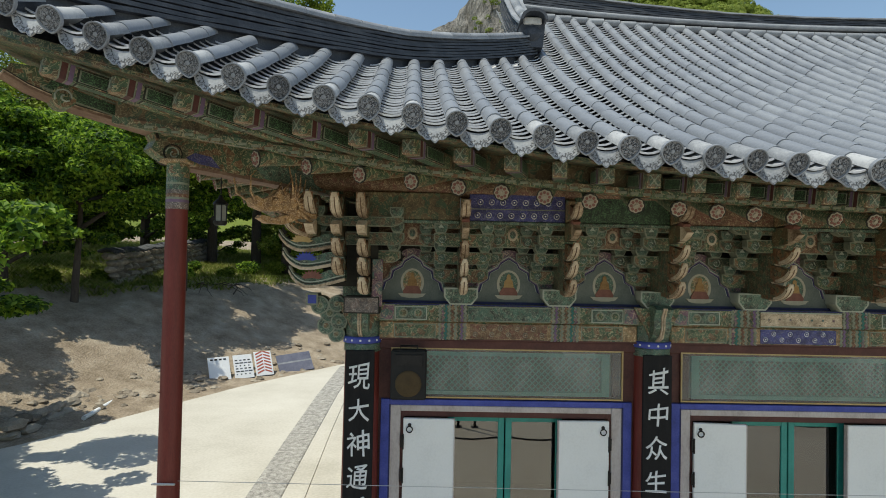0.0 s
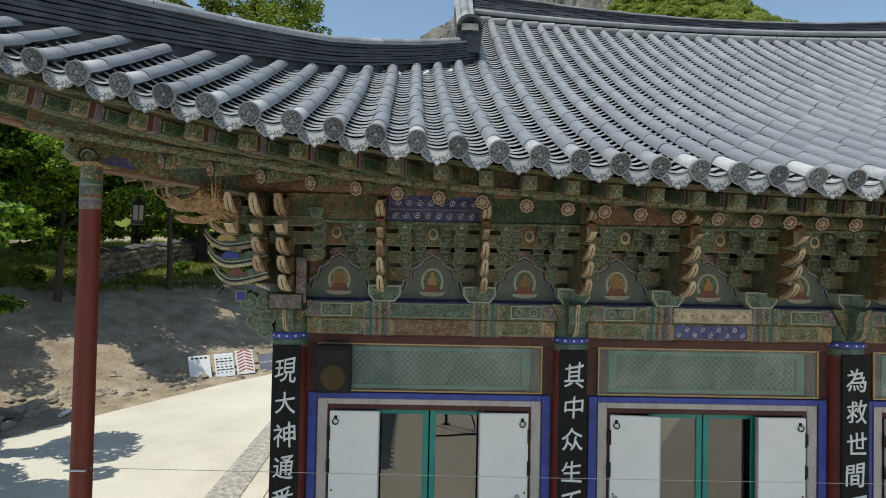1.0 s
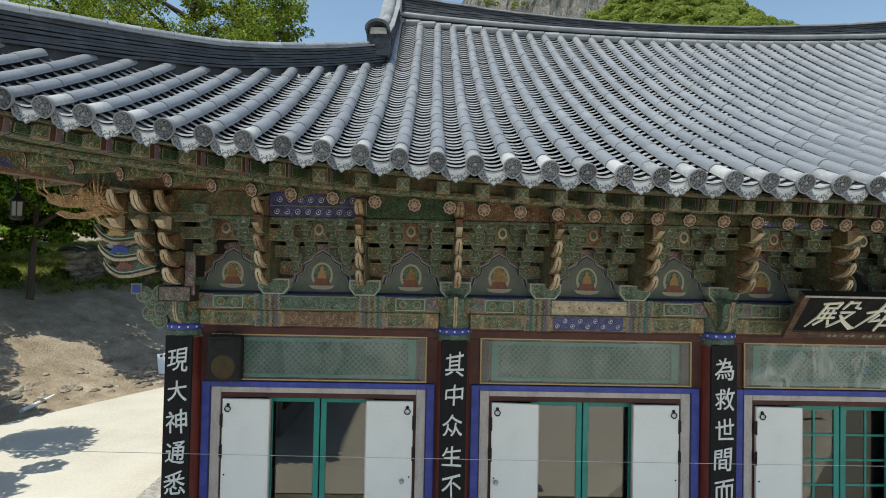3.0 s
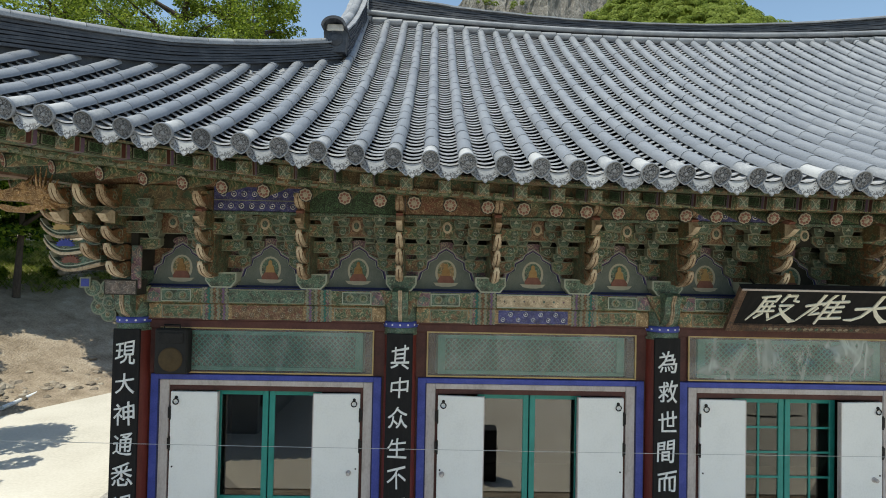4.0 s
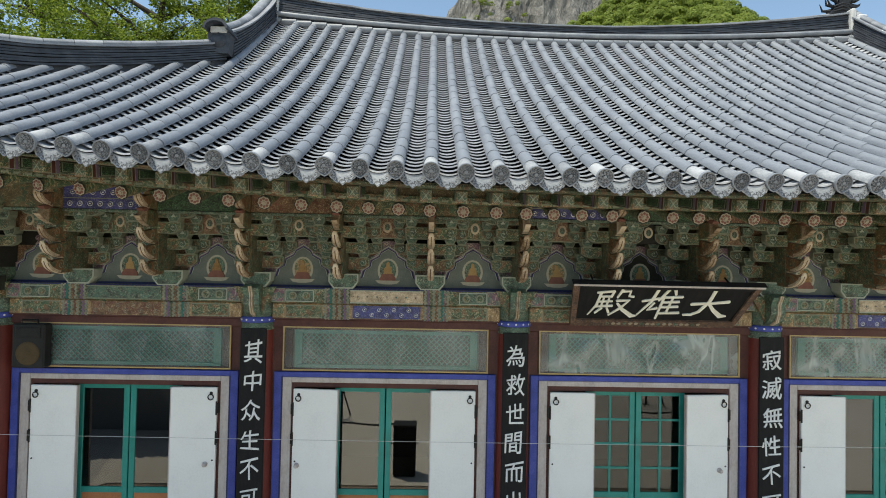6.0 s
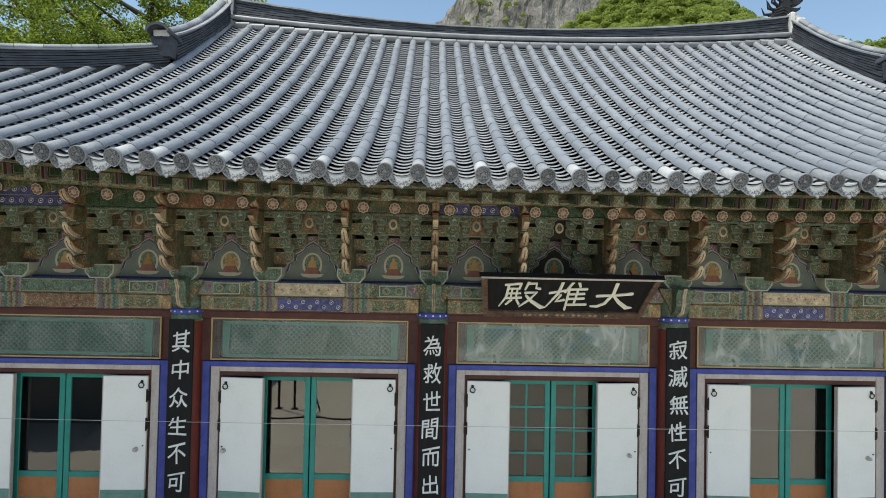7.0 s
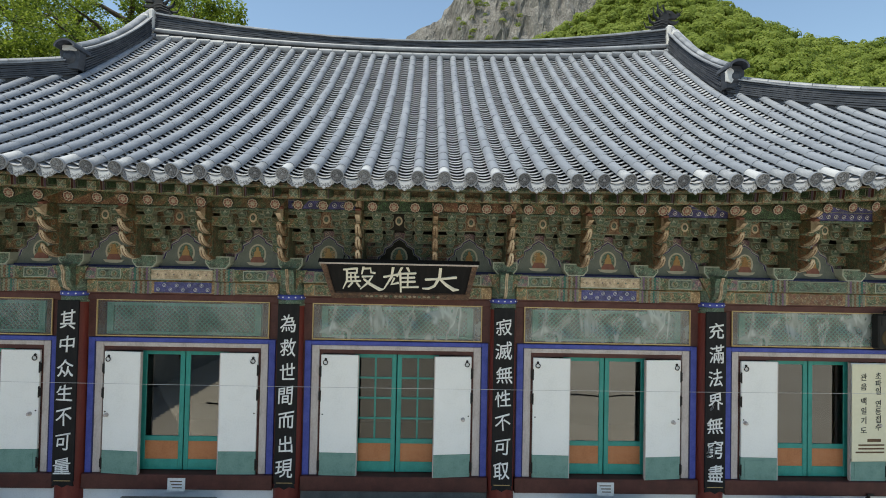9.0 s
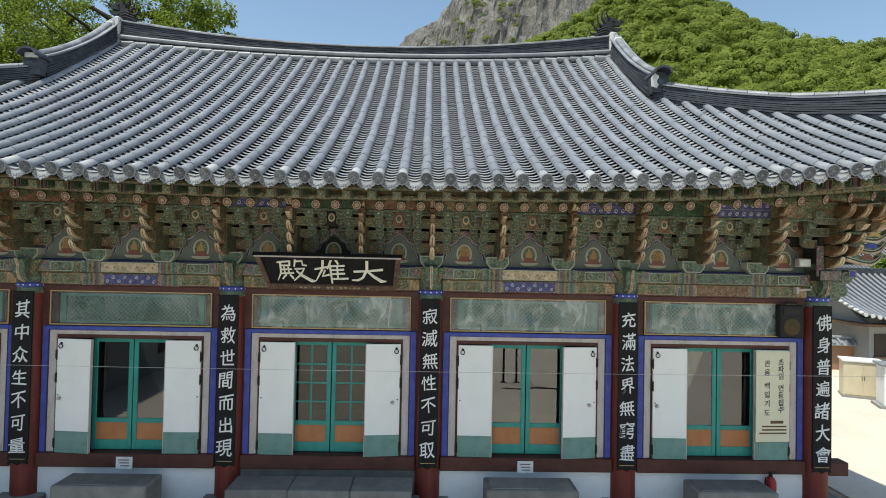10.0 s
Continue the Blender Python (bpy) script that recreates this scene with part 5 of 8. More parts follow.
STEEL = material("bright_galvanised_wire", [(0.42, 0.42, 0.41), (0.55, 0.55, 0.54)], rough=0.4, metal=0.3, scale=20, fine=80, bump=0.0)
tagged(part("wire", wire, STEEL), "thin bright wire strung between the two corner posts", "wire")

# ---- roof ----
roof = thing("roof", "grey clay-tiled hip-and-gable roof with dark stacked ridges", "roof", kind="structure")


def half_tile(length, r0, r1, n=8, cap=True):
    """A cover tile: a half pipe along +y, its wider mouth at y = 0."""
    m = Mesh()
    v = []
    for y, r in ((0, r0), (0.02, r0), (length, r1)):
        for k in range(n + 1):
            a = math.pi * k / n
            v.append((r * 1.0 * math.cos(a), y, r * math.sin(a) - 0.005))
    w = n + 1
    m.add(v, [(j * w + k, j * w + k + 1, (j + 1) * w + k + 1, (j + 1) * w + k) for j in range(2) for k in range(n)], 0, True)
    if cap:
        m.add([v[k] for k in range(w)], [tuple(range(w))[::-1]], 0)
    return m


COVER_LEN = 0.40
cover_data = half_tile(COVER_LEN + 0.03, 0.0735, 0.072).data("cover_tile", TILE)


def spread_of(x):
    """How far a tile row strays outwards for each metre up the slope: only beside the hips."""
    a = max(0.0, min(1.0, (abs(x) - 5.6) / 1.0))
    return math.copysign(0.045 * a * a * (3 - 2 * a), x)


def surface_pose(x, y, dx=0.0, drop=0.0, dz=0.0):
    """The pose of a tile that lies along the front slope at (x, y)."""
    e = 0.05
    dx += spread_of(x) * (y - eave_y(x))
    pitch = math.degrees(math.atan((front_z(x, y + e) - front_z(x, y - e)) / (2 * e)))
    return pose(x + dx, y, front_z(x, y) + dz, pitch - drop, 0, -math.degrees(spread_of(x)))


def end_tile_mesh():
    m = half_tile(0.36, 0.075, 0.070, cap=False)
    m.m = [3] * len(m.m)
    r, n = 0.083, 24
    point = lambda k: 1 + 0.24 * max(0.0, 1 - abs(2 * math.pi * k / n - 1.5 * math.pi) / 1.0) ** 1.8  # noqa: E731
    ring = lambda rad, y: [(rad * point(k) * math.cos(2 * math.pi * k / n), y, rad * point(k) * math.sin(2 * math.pi * k / n)) for k in range(n)]  # noqa: E731
    v = ring(r, 0.02) + ring(r, -0.012) + ring(r * 0.90, -0.012) + ring(r * 0.86, 0.0)
    m.add(v, [(j * n + k, j * n + (k + 1) % n, (j + 1) * n + (k + 1) % n, (j + 1) * n + k) for j in range(3) for k in range(n)], 0)
    m.add(ring(r * 0.86, 0.0), [tuple(range(n))], 1)
    for q in range(8):
        a = 2 * math.pi * q / 8 + 0.2
        leaf = [(0.019, 0), (0.029, 0.010), (0.045, 0.013), (0.061, 0.004), (0.061, -0.004), (0.045, -0.013), (0.029, -0.010)]
        m.prism([(u * math.cos(a) - w * math.sin(a), u * math.sin(a) + w * math.cos(a)) for u, w in leaf], -0.007, 0.001, "y", 1)
    m.prism([(0.016 * math.cos(b), 0.016 * math.sin(b)) for b in np.linspace(0, 2 * math.pi, 8, endpoint=False)], -0.010, 0.001, "y", 2)
    return m


end_data = end_tile_mesh().data("end_tile", [TILE, TILE_DISC, TILE, TILE_PALE])


def drip_tile_mesh():
    """The hanging cusped lip of a channel tile: a smooth rim round a moulded field."""
    m = Mesh()
    w = 29

    def face(shrink, y, slot, thick):
        top, low = [], []
        for k in range(w):
            a = -1 + 2 * k / (w - 1)
            x = 0.152 * a * shrink
            zt = -0.058 + 0.058 * a * a - 0.012 * (1 - shrink) * 10
            lobes = 0.012 * abs(math.cos(2.5 * math.pi * a)) + 0.014 * max(0.0, 1 - abs(a) / 0.20)
            deep = 0.078 * (1 - abs(a) ** 3.6) ** 0.6 + 0.016 + lobes
            top.append((x, zt))
            low.append((x, zt - deep * (shrink - 0.06 * (shrink < 1))))
        lean = lambda z: 0.45 * (z + 0.05)  # noqa: E731
        v = [(x, y, z) for x, z in top] + [(x, y + lean(z), z) for x, z in low] + [(x, y + thick, z) for x, z in top] + [(x, y + thick + lean(z), z) for x, z in low]
        f = []
        for k in range(w - 1):
            f += [(k, k + 1, w + k + 1, w + k), (2 * w + k + 1, 2 * w + k, 3 * w + k, 3 * w + k + 1), (w + k, w + k + 1, 3 * w + k + 1, 3 * w + k)]
        m.add(v, f, slot)

    face(1.0, -0.02, 0, 0.02)
    face(0.88, -0.024, 1, 0.006)
    body = []
    for y in (-0.02, 0.3):
        body += [(0.15 * (-1 + 2 * k / 8), y, -0.05 + 0.055 * (-1 + 2 * k / 8) ** 2) for k in range(9)]
    m.add(body, [(k, k + 1, 9 + k + 1, 9 + k) for k in range(8)], 0, True)
    return m


drip_data = drip_tile_mesh().data("drip_tile", [TILE_RIM, TILE_END])
col_x = [COL_FIT[0] + COL_FIT[1] * k + COL_FIT[2] * k * k + COL_FIT[3] * k ** 3 for k in range(-34, 36)]  # rows draw closer towards the corners
NCOL = len(col_x)


def top_y(x):
    return min(hip_y(abs(x) + 0.1) - 0.16, 4.60) if abs(x) > 6.42 else 4.60


rest = Mesh()
tile_v = [v.co.copy() for v in cover_data.vertices]
tile_f = [tuple(p.vertices) for p in cover_data.polygons]
tile_s = [p.use_smooth for p in cover_data.polygons]
for x in col_x:
    shared("end_tile", end_data, roof, surface_pose(x, eave_y(x) - 0.0, drop=0.8) @ pose(0, 0, 0, 0, rnd(-2, 2), 0))
    y, j = eave_y(x) + 0.30, 0
    while y < top_y(x):
        slope_here = math.hypot(1, 0.417 + 0.0486 * (y - eave_y(x)))
        m = surface_pose(x, y, rnd(-0.006, 0.006), rnd(0.05, 0.4), rnd(-0.002, 0.002)) @ pose(0, 0, 0, 0, 0, rnd(-0.8, 0.8))
        if j < 4:
            shared("cover_tile", cover_data, roof, m)
        else:
            base = len(rest.v)
            rest.v += [tuple(m @ p) for p in tile_v]
            rest.f += [tuple(base + a for a in f) for f in tile_f]
            rest.m += [0] * len(tile_f)
            rest.smooth += tile_s
        y += COVER_LEN / slope_here
        j += 1
tagged(part("cover_tile_field", rest, TILE, roof, "rows of grey half-round cover tiles", fix=False), kind="stuff")

channels = Mesh()
CH = 0.142
for i in range(NCOL - 1):
    x = (col_x[i] + col_x[i + 1]) / 2
    shared("drip_tile", drip_data, roof, pose(x, eave_y(x) + 0.075, front_z(x, eave_y(x)) + 0.022, 0, rnd(-2, 2), rnd(-1.5, 1.5)) @ pose(0, 0, 0, 14))
    y = eave_y(x) + 0.06
    while y < top_y(x) + 0.15:
        sl = 0.417 + 0.0486 * (y - eave_y(x))
        dy = CH / math.hypot(1, sl)
        z = front_z(x, y)
        jit = rnd(-0.004, 0.004)
        v = []
        for yy, zz in ((y, -0.006), (y, 0.010), (y + dy * 1.3, sl * dy * 1.3 - 0.050)):
            for k in range(7):
                a = -1 + 2 * k / 6
                v.append((x + spread_of(x) * (yy - eave_y(x)) + 0.142 * a, yy, z + zz + jit - 0.050 + 0.050 * a * a))
        channels.add(v, [(r * 7 + k, r * 7 + k + 1, (r + 1) * 7 + k + 1, (r + 1) * 7 + k) for r in (1,) for k in range(6)], 0, False)
        channels.add(v[:14], [(k, k + 1, 8 + k, 7 + k) for k in range(6)], 1, False)
        y += dy
CHANNEL = material("pale_channel_tile", [(0.28, 0.285, 0.30), (0.38, 0.385, 0.40), (0.48, 0.485, 0.50)], rough=0.65, scale=3, fine=60, bump=0.2, depth=0.005, island=0.16)
CHANNEL_LIP = material("channel_tile_lip", [(0.36, 0.365, 0.38), (0.47, 0.475, 0.49), (0.58, 0.585, 0.60)], rough=0.6, scale=5, fine=60, bump=0.2, depth=0.004, island=0.16)
# very dark grey, for the slab between the side halls' tile rows
CHANNEL_TOP = material("dark_grey_channel_tile", [(0.015, 0.016, 0.018), (0.03, 0.032, 0.036), (0.055, 0.058, 0.064)], rough=0.6, scale=3, fine=60, bump=0.2, depth=0.005)
tagged(part("channel_tile_field", channels, [CHANNEL, CHANNEL_LIP], roof, "overlapping grey concave channel tiles", fix=False), kind="stuff")

# the slab below the tiles, and the sides and back of the roof
deck = Mesh()
dx_ = [float(a) for a in np.linspace(-CORNER_X + 0.05, CORNER_X - 0.05, 70)]
nv = 8
vv = []
for x in dx_:
    y0, y1 = eave_y(x) + 0.1, top_y(x) + 0.32
    for j in range(nv):
        y = y0 + (y1 - y0) * j / (nv - 1)
        vv.append((x, y, front_z(x, y) - 0.14))
deck.add(vv, [(i * nv + j, (i + 1) * nv + j, (i + 1) * nv + j + 1, i * nv + j + 1) for i in range(len(dx_) - 1) for j in range(nv - 1)])
part("deck", deck, RIDGE_TILE, roof, fix=False)


def ribbed(lines, name):
    """A roof side seen from afar: half-round rows on a slab. lines: per row a list of points from eave to top."""
    m = Mesh()
    for line in lines:
        m.tube(line, 0.08, 6)
    for a, b in zip(lines[:-1], lines[1:]):
        n = min(len(a), len(b))
        v = [p - Vector((0, 0, 0.06)) for p in a[:n]] + [p - Vector((0, 0, 0.06)) for p in b[:n]]
        m.add(v, [(k, k + 1, n + k + 1, n + k) for k in range(n - 1)])
    return tagged(part(name, m, TILE, roof, fix=False), kind="stuff")


back_lines = []
for x in col_x:
    line = []
    for j in range(9):
        y = eave_y(x) + (top_y(x) - eave_y(x)) * j / 8
        line.append(Vector((x, 2 * MID_Y - y, front_z(x, y))))
    back_lines.append(line)
ribbed(back_lines, "rear_tile_field")
HALF_SIDE = MID_Y - CORNER_Y
for s in (-1, 1):
    lines = []
    for i in range(45):
        w = -HALF_SIDE + 0.25 + (2 * HALF_SIDE - 0.5) * i / 44
        u = HALF_SIDE - abs(w)
        xe = side_edge(MID_Y + w)
        reach = max(0.3, min(u - 0.45, xe - 6.75))
        line = [Vector((s * (xe - reach * j / 6), MID_Y + w, side_z(MID_Y + w) - 0.22 * min(1.0, u / 2.5) * j / 6 - 0.05 * j / 6 + slope(reach * j / 6))) for j in range(7)]
        lines.append(line)
    ribbed(lines, "side_tile_field")
    tri = [(MID_Y - 3.15, 7.0), (MID_Y, 8.9), (MID_Y + 3.15, 7.0)]
    part("gable_board", Mesh().prism(tri, s * 6.30, s * 6.44, "x"), DARK_RED, roof)


def ridge(name, path, base_h, top_h, courses, width, label, cap_r=0.085, run=0.8):
    """A ridge of stacked thin tiles under a row of half-round caps. path: points on the roof; base_h, top_h: from there to foot and crown, by share of the way."""
    rd = part(name, Mesh().sweep(path, lambda a: [(-width * 0.62, base_h(a) - 0.35), (width * 0.62, base_h(a) - 0.35), (width * 0.62, top_h(a) - 0.02), (-width * 0.62, top_h(a) - 0.02)]), RIDGE_TILE, roof, label)
    length = sum((Vector(b) - Vector(a)).length for a, b in zip(path[:-1], path[1:]))
    for c in range(courses):
        c0, c1 = c / courses, (c + 0.72) / courses
        w = width * (1.0 - 0.28 * c / courses) if c < courses - 1 else width * 0.95
        m = Mesh()
        fine = [Vector(p) for p in path]

        def along(a):
            q = a * (len(fine) - 1)
            i = min(int(q), len(fine) - 2)
            return fine[i].lerp(fine[i + 1], q - i)

        steps = max(12, int(length / 0.22))
        seed = rnd(0, 50)

        def cut(a, c=c, c0=c0, c1=c1, w=w, seed=seed):
            f, h = base_h(a), top_h(a) - base_h(a)
            saw = 0.016 * ((a * length / run + 0.37 * c) % 1.0)
            out = w + 0.012 * noise.noise((a * length * 1.4, c * 3.1, seed)) + saw
            dz = 0.008 * noise.noise((a * length * 1.1, c * 5.3, seed + 9)) + saw * 0.4
            return [(-out, f + h * c0 + dz), (out, f + h * c0 + dz), (out, f + h * c1 + dz), (-out, f + h * c1 + dz)]

        m.sweep([along(i / steps) for i in range(steps + 1)], cut)
        part("ridge_course", m, RIDGE_CAP if c == courses - 1 else RIDGE_TILE, rd)
    caps = Mesh()
    pieces = max(4, int(length / 0.36))
    for i in range(pieces):
        a0, a1 = i / pieces, (i + 0.97) / pieces
        half = [(cap_r * math.cos(t), cap_r * math.sin(t)) for t in np.linspace(0, math.pi, 8)]
        caps.sweep([along(a0), along(a1)], lambda b, a0=a0, a1=a1: [(p, q + top_h(a0 + (a1 - a0) * b)) for p, q in half], 0, True)
    part("ridge_cap_row", caps, RIDGE_CAP, rd, "half-round ridge caps")
    return rd


N = 25
main_path = [(-6.5 + 13.0 * i / (N - 1), MID_Y, 0) for i in range(N)]
bow = lambda a: (2 * a - 1) ** 2  # noqa: E731
ridge("main_ridge", main_path, lambda a: 8.86 + 0.30 * bow(a), lambda a: 9.26 + 0.52 * bow(a), 11, 0.24, "long sagging main ridge of stacked dark tiles")
foot = Mesh()
for side in (-1,):
    for i in range(40):
        x = -6.4 + 12.8 * i / 39
        foot.tube([(x - 0.155, MID_Y - 0.29, 8.84 + 0.30 * (x / 6.6) ** 2), (x + 0.155, MID_Y - 0.29, 8.84 + 0.30 * (x / 6.6) ** 2)], 0.07, 8)
foot.tube([(-6.4 + 12.8 * i / 24, MID_Y - 0.27, 9.0 + 0.31 * ((-6.4 + 12.8 * i / 24) / 6.6) ** 2) for i in range(25)], 0.055, 8)
part("ridge_foot_row", foot, RIDGE_CAP, roof, "half-round tiles along the foot of the main ridge")
for s in (-1, 1):
    fall = [(s * 6.5, MID_Y - 0.1 - (MID_Y - 0.1 - 1.95) * i / 12, front_z(6.5, MID_Y - 0.1 - (MID_Y - 0.1 - 1.95) * i / 12)) for i in range(13)]
    ridge("gable_ridge", fall, lambda a: 0.0, lambda a: 0.42 + 0.10 * (2 * a - 1) ** 2, 10, 0.17, "descending ridge of stacked dark tiles", run=1.6)
    hip = []
    for i in range(17):
        x = 6.5 + (CORNER_X - 0.05 - 6.5) * i / 16
        hip.append((s * x, hip_y(x), front_z(x, hip_y(x))))
    ridge("hip_ridge", hip, lambda a: -0.04, lambda a: 0.265 + 0.16 * a * a, 8, 0.15, "upswept hip ridge of stacked dark tiles", run=1.9)
    joint = Mesh().box(s * 6.38 - 0.06, s * 6.38 + 0.06, MID_Y - 0.31, MID_Y + 0.31, 9.16, 9.80, 0.03)
    joint.box(s * 6.5 - 0.10, s * 6.5 + 0.10, MID_Y - 0.42, MID_Y - 0.30, 9.0, 9.62, 0.03)
    part("ridge_joint", joint, MORTAR, roof, "lime mortar over the ridge joint")
    # finial tile where the descending ridge ends
    end = Mesh()
    z = front_z(6.5, 1.95)
    end.prism([(s * 6.5 - 0.16, z + 0.02), (s * 6.5 + 0.16, z + 0.02), (s * 6.5 + 0.19, z + 0.34), (s * 6.5 + 0.10, z + 0.46), (s * 6.5 - 0.10, z + 0.46), (s * 6.5 - 0.19, z + 0.34)], 1.73, 1.93, "y")
    part("ridge_end_block", end, RIDGE_TILE, roof)
    hood = Mesh()
    arc = [(s * 6.5 + 0.20 * math.cos(t), z + 0.38 + 0.16 * math.sin(t)) for t in np.linspace(0, math.pi, 12)]
    arc2 = [(s * 6.5 + 0.165 * math.cos(t), z + 0.37 + 0.125 * math.sin(t)) for t in np.linspace(math.pi, 0, 12)]
    hood.prism(arc + arc2, 1.55, 2.08, "y")
    part("ridge_end_hood", hood, RIDGE_TILE, roof, "curved hood tile over a ridge end")
    face = Mesh().lathe([(0.13, 0), (0.12, 0.02), (0.05, 0.05)], 12, m=pose(s * 6.5, 1.73, z + 0.24, 90))
    part("ridge_end_boss", face, RIDGE_TILE, roof)
    if s > 0:
        # sun highlight on the boss's left side, put on as a white patch
        patch = Mesh().prism([(6.31, z + 0.14), (6.42, z + 0.10), (6.47, z + 0.22), (6.45, z + 0.36), (6.36, z + 0.42), (6.30, z + 0.32)], 1.695, 1.74, "y").box(6.56, 6.66, 1.70, 1.74, z + 0.04, z + 0.12, 0.015)
        part("ridge_end_white_patch", patch, MORTAR, roof)
    else:
        part("ridge_end_white_patch", Mesh().box(-6.64, -6.36, 1.70, 1.78, z + 0.36, z + 0.47, 0.02), MORTAR, roof)


def ridge_beast(s):
    """An openwork dragon at the end of the main ridge: gaping head outwards, a mane of flames behind it."""
    o = thing("ridge_ornament", "dark fired openwork dragon ornament on the ridge end", "ridge ornament", "ridge ornaments")
    turn = lambda poly: [(s * a, b) for a, b in poly]  # noqa: E731
    for name, poly, w in (("base", [(-0.28, 0.0), (0.20, 0.0), (0.17, 0.09), (0.08, 0.15), (-0.12, 0.16), (-0.25, 0.08)], 0.11),
                          ("neck", [(-0.08, 0.12), (0.11, 0.12), (0.13, 0.25), (0.06, 0.36), (-0.08, 0.31)], 0.07),
                          ("head", [(0.0, 0.31), (0.13, 0.28), (0.33, 0.31), (0.41, 0.38), (0.37, 0.44), (0.29, 0.39), (0.21, 0.46), (0.10, 0.48), (0.0, 0.42)], 0.06),
                          ("jaw", [(0.07, 0.21), (0.24, 0.16), (0.35, 0.20), (0.37, 0.26), (0.30, 0.23), (0.14, 0.25)], 0.05)):
        part(name, Mesh().prism(turn(poly), -w, w, "y"), BEAST, o)
    for k in range(7):
        root = Vector((s * (-0.16 + 0.03 * k), 0, 0.10 + 0.045 * k))
        tip = Vector((s * (-0.40 + 0.055 * k), 0.06 * (-1) ** k, 0.26 + 0.085 * k - 0.03 * max(0, k - 4)))
        mid = root.lerp(tip, 0.5) + Vector((s * -0.05, 0.05 * (-1) ** k, -0.05))
        part("flame", Mesh().tube([root, mid, tip], 0.042, 6, 0, 0.006), BEAST, o)
    for q in (-1, 1):
        part("horn", Mesh().tube([(s * 0.06, q * 0.05, 0.44), (s * -0.02, q * 0.09, 0.56), (s * 0.05, q * 0.10, 0.68)], 0.026, 6, 0, 0.006), BEAST, o)
        part("eye", Mesh().lathe([(0.035, 0), (0.02, 0.03)], 8, m=pose(s * 0.16, q * 0.06, 0.40, -q * 90)), BEAST, o)
        part("whisker", Mesh().tube([(s * 0.34, q * 0.05, 0.36), (s * 0.42, q * 0.10, 0.46), (s * 0.38, q * 0.12, 0.54)], 0.014, 5, 0, 0.004), BEAST, o)
        for k in range(3):
            part("scale_roll", Mesh().tube([(s * -0.22, q * 0.10, 0.05 + 0.05 * k), (s * -0.05, q * 0.13, 0.10 + 0.06 * k), (s * 0.10, q * 0.10, 0.06 + 0.07 * k)], 0.022, 5, 0, 0.008), BEAST, o)
    o.matrix_basis = pose(s * 6.30, MID_Y, 9.74) @ Matrix.Scale(1.12, 4)
    return o


for s in (-1, 1):
    ridge_beast(s)

# ---- doorways ----


def ring_handle(parent, x, y, z):
    h = part("ring_plate", Mesh().lathe([(0.022, 0), (0.018, 0.012)], 10, m=pose(x, y, z + 0.05, 90)), IRON, parent)
    ring = [(x + 0.036 * math.sin(a), y - 0.018, z + 0.036 * math.cos(a)) for a in np.linspace(0, 2 * math.pi, 15)]
    part("ring", Mesh().tube(ring, 0.008, 6), IRON, h, "black iron ring")


